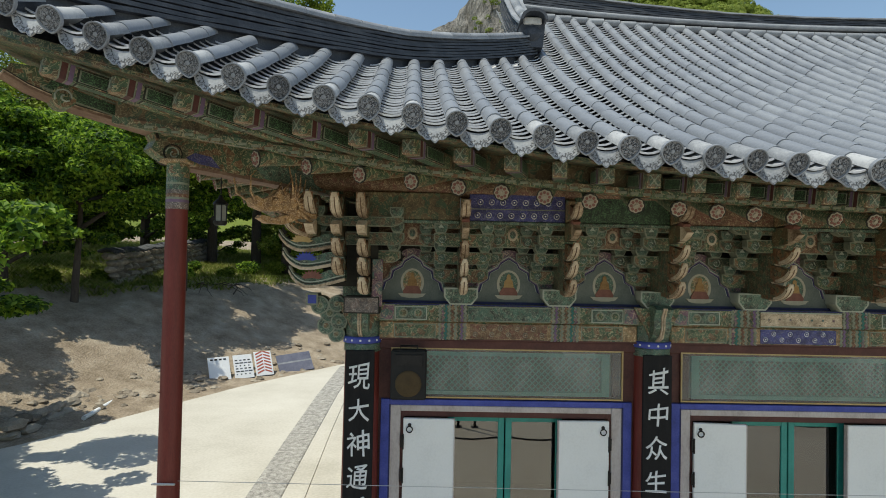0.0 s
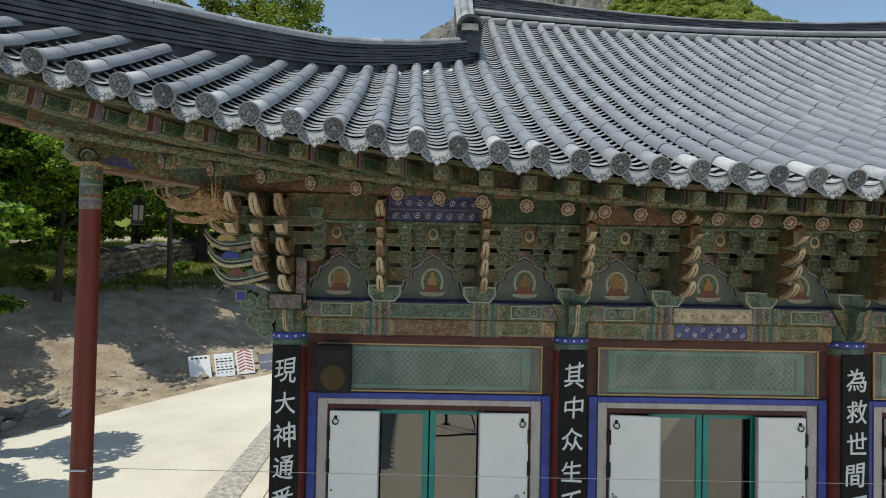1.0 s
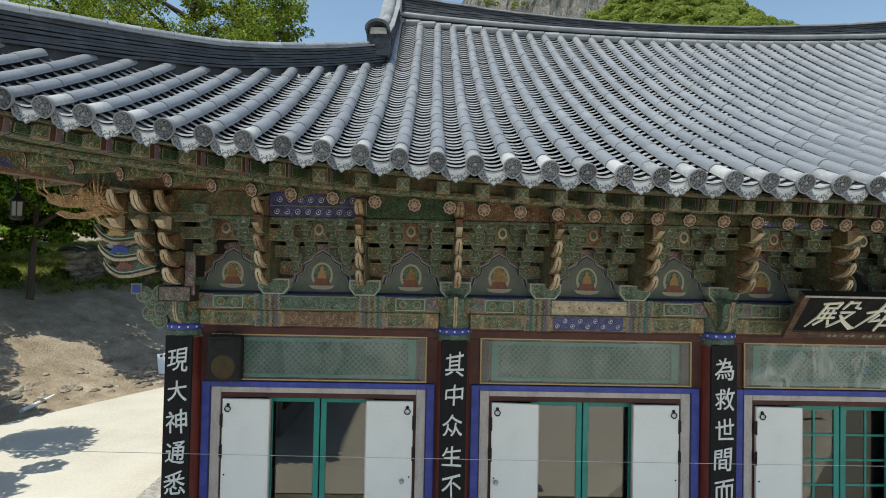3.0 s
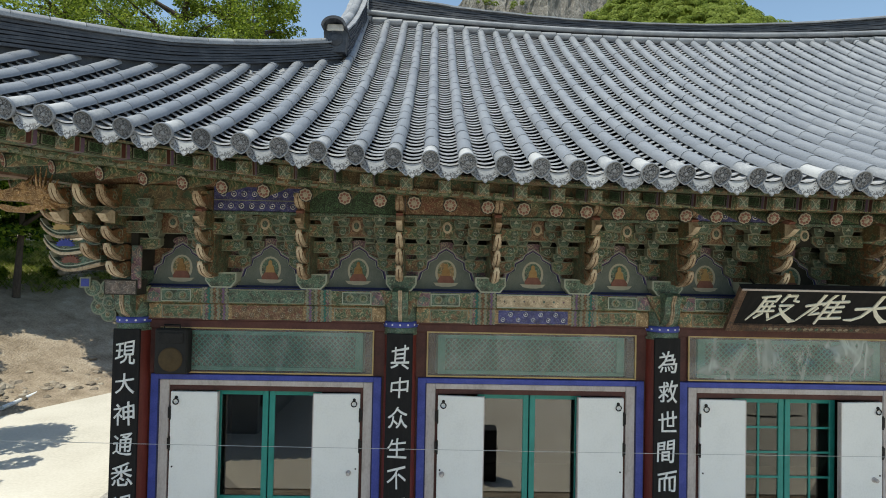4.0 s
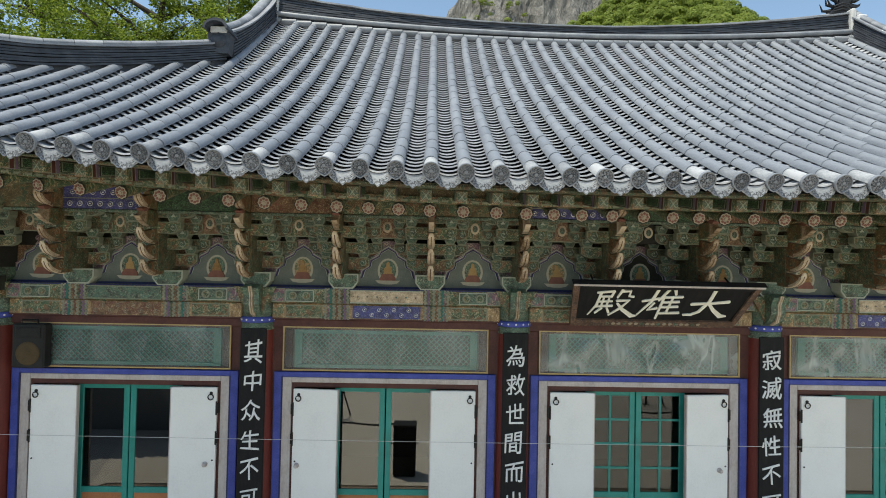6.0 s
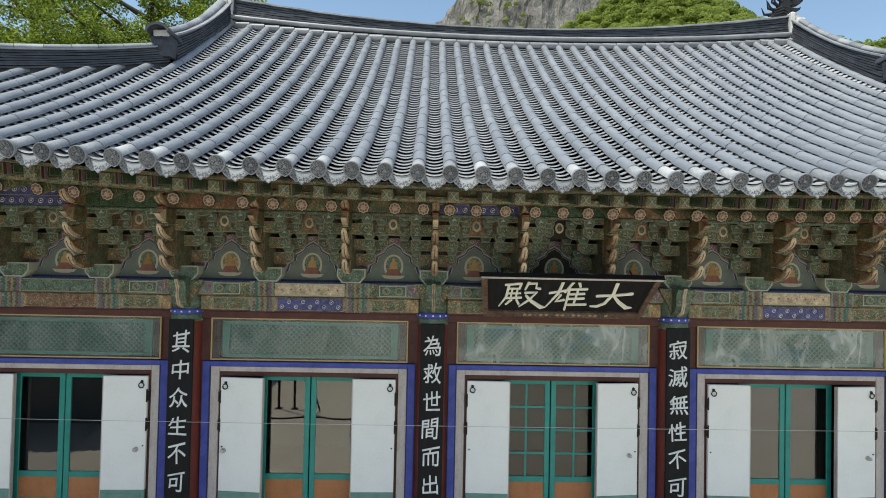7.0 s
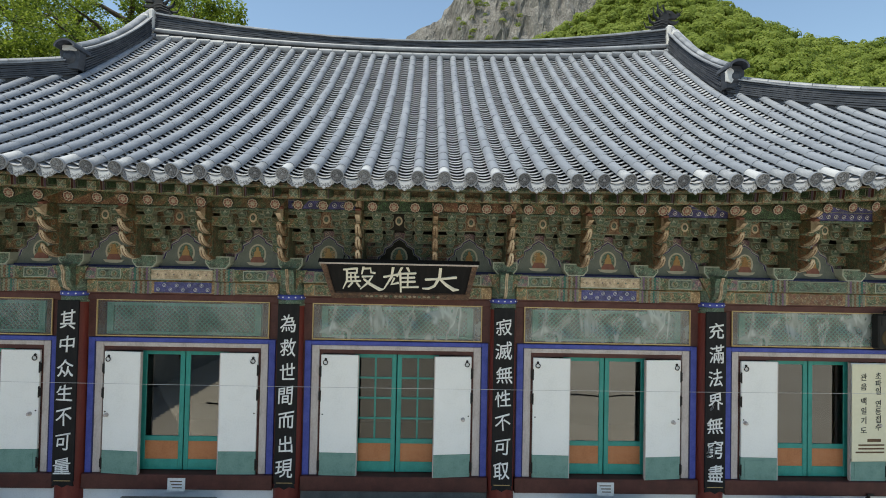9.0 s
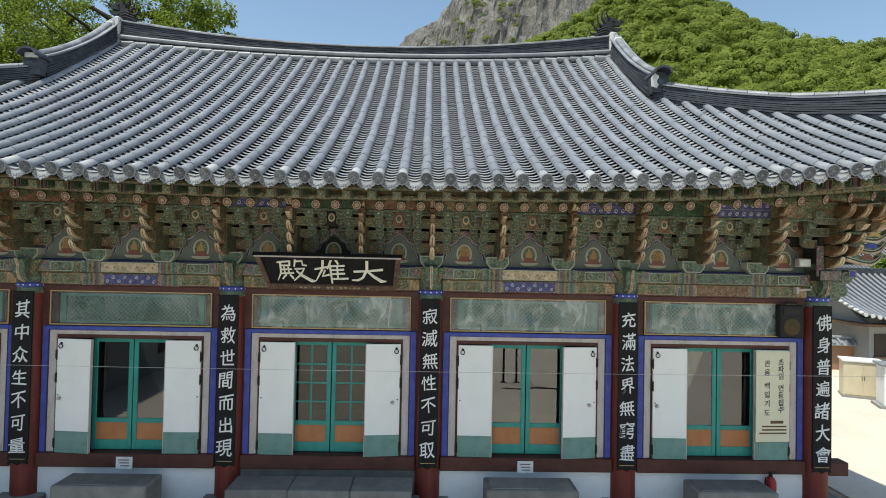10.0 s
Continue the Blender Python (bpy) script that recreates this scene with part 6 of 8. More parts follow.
def doorway(c, k):
    d = thing("doorway_frame", "blue and pinkish-white painted door surround", "door frame", "doorways of the hall", (c, WALL_Y, 0))
    for s in (-1, 1):
        part("jamb_board", Mesh().box(s * 1.64 - 0.13, s * 1.64 + 0.13, -0.02, 0.06, 0.26, 2.452), DARK_RED, d)
        part("jamb_board", Mesh().box(s * 1.585 - 0.185, s * 1.585 + 0.185, -0.024, 0.06, 2.453, 3.05), DARK_RED, d)
        part("blue_jamb", Mesh().box(s * 1.455 - 0.055, s * 1.455 + 0.055, -0.06, 0.08, 0.26, 2.45, 0.006), BLUE, d)
        part("white_jamb", Mesh().box(s * 1.335 - 0.063, s * 1.335 + 0.063, -0.045, 0.08, 0.26, 2.375, 0.006), PINK_WHITE, d)
        part("dark_line", Mesh().box(s * 1.40 - 0.008, s * 1.40 + 0.008, -0.064, -0.04, 0.26, 2.385), NAVY, d)
        part("shadow_strip", Mesh().box(s * 1.253 - 0.018, s * 1.253 + 0.018, -0.02, 0.08, 0.26, 2.30), DARK_RED, d)
    part("blue_head", Mesh().box(-1.40, 1.40, -0.06, 0.08, 2.38, 2.45, 0.006), BLUE, d)
    part("white_head", Mesh().box(-1.27, 1.27, -0.045, 0.08, 2.305, 2.375, 0.006), PINK_WHITE, d)
    part("dark_head", Mesh().box(-1.235, 1.235, -0.02, 0.08, 2.235, 2.305, 0.004), DARK_RED, d)
    sill = thing("sill_beam", "dark red-brown sill beam below the doors", "sill beam", "sill beams", (c, WALL_Y, 0))
    part("beam", Mesh().box(-1.53, 1.53, -0.12, 0.14, 0.02, 0.26, 0.012), DARK_RED, sill)
    if k != 2:
        part("plaster_panel", Mesh().box(-1.53, 1.53, -0.03, 0.10, PLINTH_Z, 0.018), PLASTER, sill, "white plaster below the sill")
    else:
        part("stone_panel", Mesh().box(-1.53, 1.53, -0.03, 0.10, PLINTH_Z, 0.018), STONE, sill)
    # inner glazed doors
    for s in (-1, 1):
        g = thing("glass_door", "teal framed glass door with an orange lower panel", "door", "glass doors", (c, WALL_Y + 0.10, 0))
        a, b = (0.008, 0.70) if s > 0 else (-0.70, -0.008)
        for x0, x1 in ((a, a + 0.075), (b - 0.075, b)):
            part("stile", Mesh().box(x0, x1, -0.02, 0.02, 0.27, 2.235, 0.005), TEAL, g)
        for z0, z1 in ((0.27, 0.44), (0.74, 0.82), (2.16, 2.235)):
            part("rail", Mesh().box(a + 0.075, b - 0.075, -0.018, 0.018, z0, z1, 0.004), TEAL, g)
        part("lower_panel", Mesh().box(a + 0.075, b - 0.075, -0.006, 0.006, 0.44, 0.74), ORANGE, g, "orange board")
        pane = part("pane", Mesh().box(a + 0.075, b - 0.075, -0.003, 0.003, 0.82, 2.16), PANE_DIM if k == 2 else PANE, g, "reflecting glass pane")
        pane.visible_shadow = False
        if k == 2:
            xm = (a + b) / 2
            part("glazing_bar", Mesh().box(xm - 0.014, xm + 0.014, -0.014, 0.014, 0.82, 2.16), TEAL, g)
            for q in range(1, 4):
                z = 0.82 + 1.34 * q / 4
                part("glazing_bar", Mesh().box(a + 0.075, b - 0.075, -0.012, 0.012, z - 0.014, z + 0.014), TEAL, g)
    # outer leaves, folded open
    for s in (-1, 1):
        label = "white papered door leaf with a green kick board, folded open"
        lf = thing("door_leaf", label, "door", "outer door leaves", (c + s * 1.235, WALL_Y - 0.045, 0))
        lf.rotation_euler.z = radians(s * (rnd(0.5, 2.5) if (k, s) not in ((2, 1), (1, -1), (3, 1)) else rnd(5, 7)))
        a, b = (-0.605, 0.0) if s > 0 else (0.0, 0.605)
        part("panel", Mesh().box(a, b, -0.03, 0.02, 0.63, 2.225, 0.006), WHITE, lf)
        part("kick_board", Mesh().box(a, b, -0.03, 0.02, 0.255, 0.63, 0.006), KICK, lf, "faded green kick board")
        part("kick_field", Mesh().box(a + 0.06, b - 0.06, -0.036, -0.029, 0.30, 0.585, 0.004), KICK, lf)
        part("edge_strip", Mesh().box(*((a - 0.012, a) if s > 0 else (b, b + 0.012)), -0.026, 0.03, 0.255, 2.225), PINK_WHITE, lf)
        ring_handle(lf, a + 0.53 if s > 0 else b - 0.53, -0.031, 2.10)
        for z in (0.42, 1.55, 1.95):
            part("hinge", Mesh().box(*((b - 0.005, b + 0.03) if s > 0 else (a - 0.03, a + 0.005)), -0.036, -0.026, z - 0.07, z + 0.07, 0.003).tube([((b if s > 0 else a), -0.034, z - 0.09), ((b if s > 0 else a), -0.034, z + 0.09)], 0.012, 6), IRON, lf)
        part("keyhole", Mesh().lathe([(0.012, 0), (0.010, 0.008)], 8, m=pose((b - 0.04) if s > 0 else a + 0.04, -0.03, 1.25, 90)), IRON, lf)
        if (s > 0 and k in (0, 2, 3, 4)) or (s < 0 and k in (1, 4)):
            x = (b - 0.13) if s > 0 else (a + 0.07)
            part("door_knob", Mesh().lathe([(0.035, 0), (0.035, 0.01), (0.015, 0.03), (0.028, 0.05), (0.02, 0.065)], 10, m=pose(x, -0.03, 1.20, 90)), PINK_WHITE, lf, "pale metal door knob")
    return d


def transom(c, k):
    t = thing("transom", "green lattice transom behind a clear plastic sheet with ochre strips", "transom", "transoms over the doors", (c, WALL_Y, 0))
    x1 = 1.40
    part("backing", Mesh().box(-x1, x1, 0.03, 0.06, 2.47, 3.05), LATTICE_BACK, t)
    for a, b, z0, z1 in ((-x1, x1, 2.455, 2.50), (-x1, x1, 3.02, 3.07)):
        part("frame_rail", Mesh().box(a, b, -0.02, 0.05, z0, z1, 0.005), DARK_RED, t)
    for s in (-1, 1):
        part("frame_stile", Mesh().box(s * (x1 - 0.06) - 0.06, s * (x1 - 0.06) + 0.06, -0.02, 0.05, 2.50, 3.02, 0.005), DARK_RED, t)
        part("teal_stile", Mesh().box(s * 1.20 - 0.05, s * 1.20 + 0.05, -0.012, 0.03, 2.53, 2.99, 0.004), LATTICE, t)
    for z in (2.525, 2.995):
        part("teal_rail", Mesh().box(-1.25, 1.25, -0.012, 0.03, z - 0.025, z + 0.025, 0.004), LATTICE, t)
    bars = Mesh()
    half_h = 0.22
    for sgn in (-1, 1):
        u = -1.15 - 0.44
        while u < 1.15:
            lo, hi = max(u, -1.15), min(u + 2 * half_h, 1.15)
            if hi - lo > 0.03:
                za, zb = 2.76 - half_h + (lo - u), 2.76 - half_h + (hi - u)
                if sgn < 0:
                    za, zb = 5.52 - za, 5.52 - zb
                y = 0.012 + 0.006 * sgn
                v = [(lo - 0.009, y, za), (lo + 0.009, y, za), (hi + 0.009, y, zb), (hi - 0.009, y, zb)]
                v += [(a_, y + 0.012, b_) for a_, _, b_ in v]
                bars.add(v, [(0, 1, 2, 3), (0, 1, 5, 4), (2, 3, 7, 6), (1, 2, 6, 5), (3, 0, 4, 7)])
            u += 0.075
    tagged(part("lattice", bars, LATTICE, t, "fine diagonal lattice"), kind="stuff")
    film = Mesh()
    nx, nz = 60, 14
    seed = k * 7.3
    fold = 0.008 if k in (0, 1) else 0.03
    v = []
    for j in range(nz + 1):
        for i in range(nx + 1):
            x, z = -x1 + 0.02 + (2 * x1 - 0.04) * i / nx, 2.475 + 0.585 * j / nz
            w = math.sin(math.pi * j / nz) * math.sin(math.pi * i / nx) ** 0.4
            y = -0.045 - w * (fold * (1.6 * noise.noise((x * 2.2 + seed, z * 3, 0)) + noise.noise((x * 7 + z * 6 + seed, z * 2, 5))) + 0.01)
            v.append((x, y, z))
    film.add(v, [(j * (nx + 1) + i, j * (nx + 1) + i + 1, (j + 1) * (nx + 1) + i + 1, (j + 1) * (nx + 1) + i) for j in range(nz) for i in range(nx)], 0, True)
    ob = part("plastic_sheet", film, FILM if k > 1 else FILM_CLEAR, t, "creased clear plastic sheet", fix=False)
    ob.visible_shadow = False
    for a, b, z0, z1 in ((-x1, x1, 2.468, 2.486), (-x1, x1, 3.050, 3.066), (-x1, -x1 + 0.018, 2.487, 3.049), (x1 - 0.018, x1, 2.487, 3.049)):
        part("batten", Mesh().box(a, b, -0.062, -0.044, z0, z1), GOLD, t, "ochre batten")
    return t


for k in range(5):
    doorway(-7.0 + BAY * k, k)
    transom(-7.0 + BAY * k, k)

# ---- writing ----


def letter_mesh(ch, size, mat, depth=0.006):
    """One character as a mesh, centred on its own box, facing -y."""
    c = bpy.data.curves.new("letter", "FONT")
    c.body, c.size, c.extrude = ch, size, depth
    c.resolution_u = 3
    c.offset = size * 0.005
    o = bpy.data.objects.new("letter", c)
    scene.collection.objects.link(o)
    bpy.context.view_layer.update()
    me = bpy.data.meshes.new_from_object(o.evaluated_get(bpy.context.evaluated_depsgraph_get()))
    bpy.data.objects.remove(o)
    bpy.data.curves.remove(c)
    if len(me.vertices):
        co = np.empty(len(me.vertices) * 3)
        me.vertices.foreach_get("co", co)
        co = co.reshape(-1, 3)
        co -= (co.max(0) + co.min(0)) / 2
        wob = np.array([noise.noise_vector((p[0] * 14 / size * 0.3, p[1] * 14 / size * 0.3, size * 9 + ord(ch) % 17)) for p in co])
        co[:, :2] += wob[:, :2] * size * 0.022
        co[:, 1] += 0.10 * co[:, 0] + 0.25 * co[:, 0] * co[:, 1] / size
        co = np.stack([co[:, 0], -co[:, 2], co[:, 1]], 1)
        me.vertices.foreach_set("co", co.ravel())
    me.materials.clear()
    me.materials.append(mat)
    me.update()
    return me


VERSES = ["現大神通悉調伏", "其中众生不可量", "為救世間而出現", "寂滅無性不可取", "充滿法界無窮盡", "佛身普遍諸大會"]
for x, verse in zip(COLS, VERSES):
    b = thing("verse_board", "tall black board with white brush characters hung on a column", "sign board", "verse boards on the columns", (x, WALL_Y - 0.23, 0))
    part("board", Mesh().box(-0.17, 0.17, 0.0, 0.035, 0.17, 3.05, 0.006), BLACK, b)
    part("foot_ornament", Mesh().prism([(-0.15, 0.17), (-0.17, 0.10), (-0.08, 0.12), (0, 0.08), (0.08, 0.12), (0.17, 0.10), (0.15, 0.17)], 0.005, 0.03, "y"), BLACK, b)
    part("foot_line", Mesh().box(-0.13, 0.13, -0.004, 0.001, 0.185, 0.195), GOLD, b)
    for i, ch in enumerate(verse):
        o = shared("character", letter_mesh(ch, 0.295, LETTER), b, pose(rnd(-0.012, 0.012), -0.004, 2.745 - 0.388 * i, 0, rnd(-4, 4), 0) @ Matrix.Diagonal((rnd(0.86, 1.0), 1, rnd(0.92, 1.08), 1)))

PLAQUE_FRAME = painted("worn_brown_frame_paint", (0.10, 0.066, 0.05), (0.19, 0.14, 0.10), (0.06, 0.045, 0.04), 10)
plaque = thing("name_plaque", "black name plaque with three ivory characters, leaning forward under the eaves", "plaque")
plaque.matrix_basis = pose(0.05, -0.11, 3.235, 44) @ Matrix.Diagonal((0.98, 1.0, 1.17, 1.0))
part("board", Mesh().prism([(-1.06, 0.06), (1.06, 0.06), (1.13, 0.61), (-1.13, 0.61)], -0.02, 0.02, "y"), BLACK, plaque)
part("top_line", Mesh().box(-1.22, 1.22, -0.078, -0.070, 0.645, 0.668), PINK_WHITE, plaque, "worn pale top edge")
for s in (-1, 1):
    part("side_frame", Mesh().prism([(s * 1.06, 0.05), (s * 1.12, -0.02), (s * 1.22, 0.67), (s * 1.13, 0.62)], -0.05, 0.01, "y"), PLAQUE_FRAME, plaque)
part("top_frame", Mesh().prism([(-1.06, 0.60), (1.06, 0.60), (1.24, 0.67), (-1.24, 0.67)], -0.07, 0.01, "y"), BLACK, plaque)
part("bottom_frame", Mesh().prism([(-1.12, -0.03), (1.12, -0.03), (1.06, 0.07), (-1.06, 0.07)], -0.05, 0.01, "y"), PLAQUE_FRAME, plaque)
for s in (-1, 1):
    part("hanger", Mesh().tube([(s * 0.9, 0.0, 0.55), (s * 0.9, 0.28, 0.5)], 0.012, 6), IRON, plaque)
# brush strokes of the three characters: (x, z, half width) along each stroke
DAE = [[(-0.46, 0.02, 0.04), (0.05, 0.06, 0.035), (0.50, 0.13, 0.045)], [(0.0, 0.52, 0.05), (-0.02, 0.12, 0.05), (-0.18, -0.26, 0.045), (-0.36, -0.38, 0.04), (-0.56, -0.38, 0.022)], [(0.0, 0.04, 0.035), (0.2, -0.2, 0.05), (0.46, -0.42, 0.065), (0.62, -0.41, 0.015)]]
UNG = [[(-0.52, 0.10, 0.034), (-0.06, 0.22, 0.032)], [(-0.22, 0.50, 0.045), (-0.28, 0.10, 0.04), (-0.54, -0.42, 0.018)], [(-0.20, 0.04, 0.034), (-0.30, -0.22, 0.034), (-0.08, -0.15, 0.04)], [(0.06, 0.52, 0.04), (-0.10, 0.14, 0.028)], [(0.0, 0.30, 0.036), (0.0, -0.54, 0.03)], [(0.22, 0.52, 0.045), (0.28, 0.36, 0.03)], [(0.24, 0.28, 0.03), (0.22, -0.32, 0.03)]]
UNG += [[(0.0, z, 0.028), (w, z + 0.03, 0.034)] for z, w in ((0.25, 0.48), (0.07, 0.44), (-0.11, 0.46), (-0.34, 0.56))]
JEON = [[(-0.50, 0.38, 0.03), (-0.08, 0.44, 0.034)], [(-0.08, 0.44, 0.034), (-0.11, 0.24, 0.028)], [(-0.42, 0.24, 0.026), (-0.10, 0.25, 0.026)], [(-0.40, 0.40, 0.036), (-0.44, -0.08, 0.034), (-0.60, -0.44, 0.014)], [(-0.30, 0.18, 0.026), (-0.31, -0.12, 0.026)], [(-0.16, 0.18, 0.026), (-0.17, -0.12, 0.026)], [(-0.40, 0.06, 0.026), (-0.06, 0.08, 0.026)], [(-0.44, -0.12, 0.03), (-0.02, -0.09, 0.03)], [(-0.28, -0.18, 0.034), (-0.42, -0.36, 0.026)], [(-0.14, -0.18, 0.03), (-0.06, -0.34, 0.034)]]
JEON += [[(0.12, 0.50, 0.038), (0.05, 0.22, 0.024)], [(0.10, 0.44, 0.032), (0.34, 0.46, 0.034), (0.34, 0.28, 0.028), (0.46, 0.26, 0.03)], [(0.06, 0.10, 0.03), (0.38, 0.12, 0.036), (0.22, -0.16, 0.034), (-0.04, -0.44, 0.016)], [(0.10, 0.0, 0.03), (0.28, -0.22, 0.046), (0.58, -0.46, 0.06), (0.70, -0.45, 0.012)]]


def brushed(strokes, wide, high):
    """A character of tapering brush strokes, standing proud of its board, facing -y."""
    m = Mesh()
    for k, st in enumerate(strokes):
        pts = [Vector((x * wide, z * high)) for x, z, _ in st]
        half = [w * (wide + high) / 2 for _, _, w in st]
        left, right = [], []
        for i, p in enumerate(pts):
            d = (pts[min(i + 1, len(pts) - 1)] - pts[max(i - 1, 0)]).normalized()
            n = Vector((-d.y, d.x))
            ends = (i == len(pts) - 1) - (i == 0)
            left.append(p + n * half[i] + d * ends * half[i] * 0.3)
            right.append(p - n * half[i] + d * ends * half[i] * 0.3)
        head, tail = pts[0] + (pts[0] - pts[1]).normalized() * half[0] * 0.9, pts[-1] + (pts[-1] - pts[-2]).normalized() * half[-1] * 0.9
        for i in range(len(pts) - 1):
            quad = [left[i], left[i + 1], right[i + 1], right[i]]
            m.prism([tuple(p) for p in quad], -0.0003 * k - 0.008, 0.004, "y")
        m.prism([tuple(head), tuple(left[0]), tuple(right[0])], -0.0003 * k - 0.008, 0.004, "y")
        m.prism([tuple(tail), tuple(right[-1]), tuple(left[-1])], -0.0003 * k - 0.008, 0.004, "y")
    return m.data("character", CREAM_LETTER)


for i, strokes in enumerate((JEON, UNG, DAE)):
    shared("character", brushed(strokes, 0.50, 0.44), plaque, pose(-0.62 + 0.63 * i, -0.024, 0.335))
for i in range(17):
    x = -0.62 + 0.0775 * i
    petal = [(x + 0.026 * math.cos(a) * (1 + 0.3 * math.cos(3 * a + i)), 0.022 + 0.020 * math.sin(a)) for a in np.linspace(0, 2 * math.pi, 9, endpoint=False)]
    part("frame_flower", Mesh().prism(petal, -0.056, -0.049, "y"), ROSE_PALE if i % 3 else P_TEAL, plaque)

# banner on the last door leaf
CLOTH = material("cream_printed_vinyl", [(0.66, 0.63, 0.45), (0.75, 0.72, 0.54)], rough=0.6, scale=2, fine=20, bump=0.05, depth=0.003)
INK = material("black_print", [(0.02, 0.02, 0.02), (0.03, 0.03, 0.03)], rough=0.6, bump=0.0)
bn = thing("banner", "cream vertical banner with black Korean lettering on a door leaf", "banner", at=(7.0 + 0.92, WALL_Y - 0.115, 0))
bn.rotation_euler.z = radians(3)
part("cloth", Mesh().box(-0.315, 0.315, -0.004, 0.004, 0.60, 2.215), CLOTH, bn)
for col, text, z in ((0.15, "초파일연등접수", (2.03, 1.90, 1.77, 1.56, 1.43, 1.30, 1.17)), (-0.11, "관음백일기도", (2.0, 1.84, 1.60, 1.44, 1.28, 1.12))):
    for ch, zz in zip(text, z):
        shared("character", letter_mesh(ch, 0.125, INK, 0.002), bn, pose(col, -0.008, zz))
part("seal_bar", Mesh().box(-0.04, 0.20, -0.008, -0.004, 0.925, 0.975), BROWN, bn)
for i in range(3):
    part("print_bar", Mesh().box(-0.25 if i == 2 else -0.20, 0.26, -0.008, -0.004, 0.86 - 0.06 * i, 0.885 - 0.06 * i), BROWN, bn)

# paper labels on the sill beams
for x in (-3.5, 3.48):
    lb = thing("paper_label", "small white printed notice on the sill beam", "notice", "notices on the sill", (x, WALL_Y - 0.125, 0.10))
    part("sheet", Mesh().box(-0.14, 0.14, -0.006, 0.004, -0.10, 0.11), LETTER, lb)
    for i in range(3):
        part("print_bar", Mesh().box(-0.10 + 0.02 * i, 0.09, -0.009, -0.006, 0.05 - 0.05 * i, 0.066 - 0.05 * i), BROWN, lb)

# ---- fittings ----
PLASTIC = material("black_plastic", [(0.009, 0.009, 0.009), (0.02, 0.02, 0.019)], rough=0.75, scale=8, fine=80, bump=0.1, depth=0.002)
CONE = material("amber_speaker_cone", [(0.055, 0.036, 0.016), (0.095, 0.064, 0.026)], rough=0.8, scale=10, fine=80, bump=0.1, depth=0.002)
for x in (-8.18, 8.18):
    sp = thing("loudspeaker", "old black box loudspeaker with an amber cone", "loudspeaker", "loudspeakers", (x, 0.02, 2.48))
    part("cabinet", Mesh().box(-0.21, 0.21, -0.06, 0.10, 0.0, 0.58, 0.02), PLASTIC, sp)
    part("cone", Mesh().lathe([(0.155, 0), (0.15, 0.010), (0.12, 0.006), (0.06, 0.012), (0.03, 0.022)], 24, m=pose(0, -0.06, 0.19, 90)), CONE, sp)
    part("horn", Mesh().box(-0.16, 0.16, -0.072, -0.06, 0.40, 0.53, 0.01), IRON, sp)
    part("handle", Mesh().tube([(-0.1, -0.03, 0.58), (-0.1, -0.03, 0.63), (0.1, -0.03, 0.63), (0.1, -0.03, 0.58)], 0.012, 6), IRON, sp)
for x, z, w in ((8.38, 3.74, 0.11),):
    bx = thing("flood_light", "small pale box lamp on the corner beam", "lamp", at=(x, -0.02, z))
    part("housing", Mesh().box(-w, w, -0.07, 0.06, 0, 0.15, 0.012), PINK_WHITE, bx)
    part("window", Mesh().box(-w + 0.02, w - 0.02, -0.074, -0.07, 0.02, 0.13), LETTER, bx)
tap = thing("wall_bracket", "pale bent metal bracket under the beam", "bracket", at=(8.42, 0.02, 3.32))
part("arm", Mesh().tube([(-0.13, -0.03, 0.0), (0.10, -0.05, 0.02), (0.12, -0.05, 0.08)], 0.022, 8), PINK_WHITE, tap)
part("plate", Mesh().box(-0.15, -0.11, -0.05, 0.05, -0.06, 0.06, 0.006), PINK_WHITE, tap)

SIGNAL_RED = material("extinguisher_red_enamel", [(0.24, 0.012, 0.014), (0.34, 0.02, 0.022)], rough=0.3, scale=6, fine=40, bump=0.03, depth=0.001)
fe = thing("fire_extinguisher", "red fire extinguisher standing on the plinth", "fire extinguisher", at=(7.88, 0.05, PLINTH_Z))
part("cylinder", Mesh().lathe([(0.07, 0), (0.085, 0.02), (0.085, 0.46), (0.06, 0.52), (0.03, 0.55)], 18), SIGNAL_RED, fe)
part("valve", Mesh().lathe([(0.025, 0.55), (0.025, 0.60)], 10).box(-0.02, 0.09, -0.012, 0.012, 0.60, 0.625), IRON, fe)
part("hose", Mesh().tube([(-0.02, 0, 0.58), (-0.10, 0, 0.52), (-0.12, 0, 0.30), (-0.10, 0, 0.18)], 0.012, 6), IRON, fe)
part("label_plate", Mesh().box(-0.05, 0.05, -0.088, -0.08, 0.15, 0.30), LETTER, fe)

# stone steps before the doors
for k in range(5):
    c = -7.0 + BAY * k
    if k == 2:
        st = thing("stone_steps", "wide weathered grey stone steps before the middle door", "steps", at=(c, -0.35, PLINTH_Z))
        part("tread", Mesh().box(-1.62, 1.62, -0.75, 0.28, 0, 0.22, 0.02), STONE, st)
        for q in range(3):
            part("tread", Mesh().box(-1.5 + q * 1.0, -0.505 + q * 1.0, -0.35, 0.28, 0.22, 0.52, 0.02), STONE, st)
    else:
        st = thing("door_stone", "single grey step stone before a door", "step stone", "step stones", (c, -0.25, PLINTH_Z))
        end = 0.57 if k == 4 else 0.74
        part("block", Mesh().box(-0.78, end, -0.42, 0.16, 0, 0.545, 0.025), STONE, st)
        part("worn_top", Mesh().box(-0.70, end - 0.08, -0.36, 0.10, 0.545, 0.56, 0.006), STONE, st)

# ---- trees ----


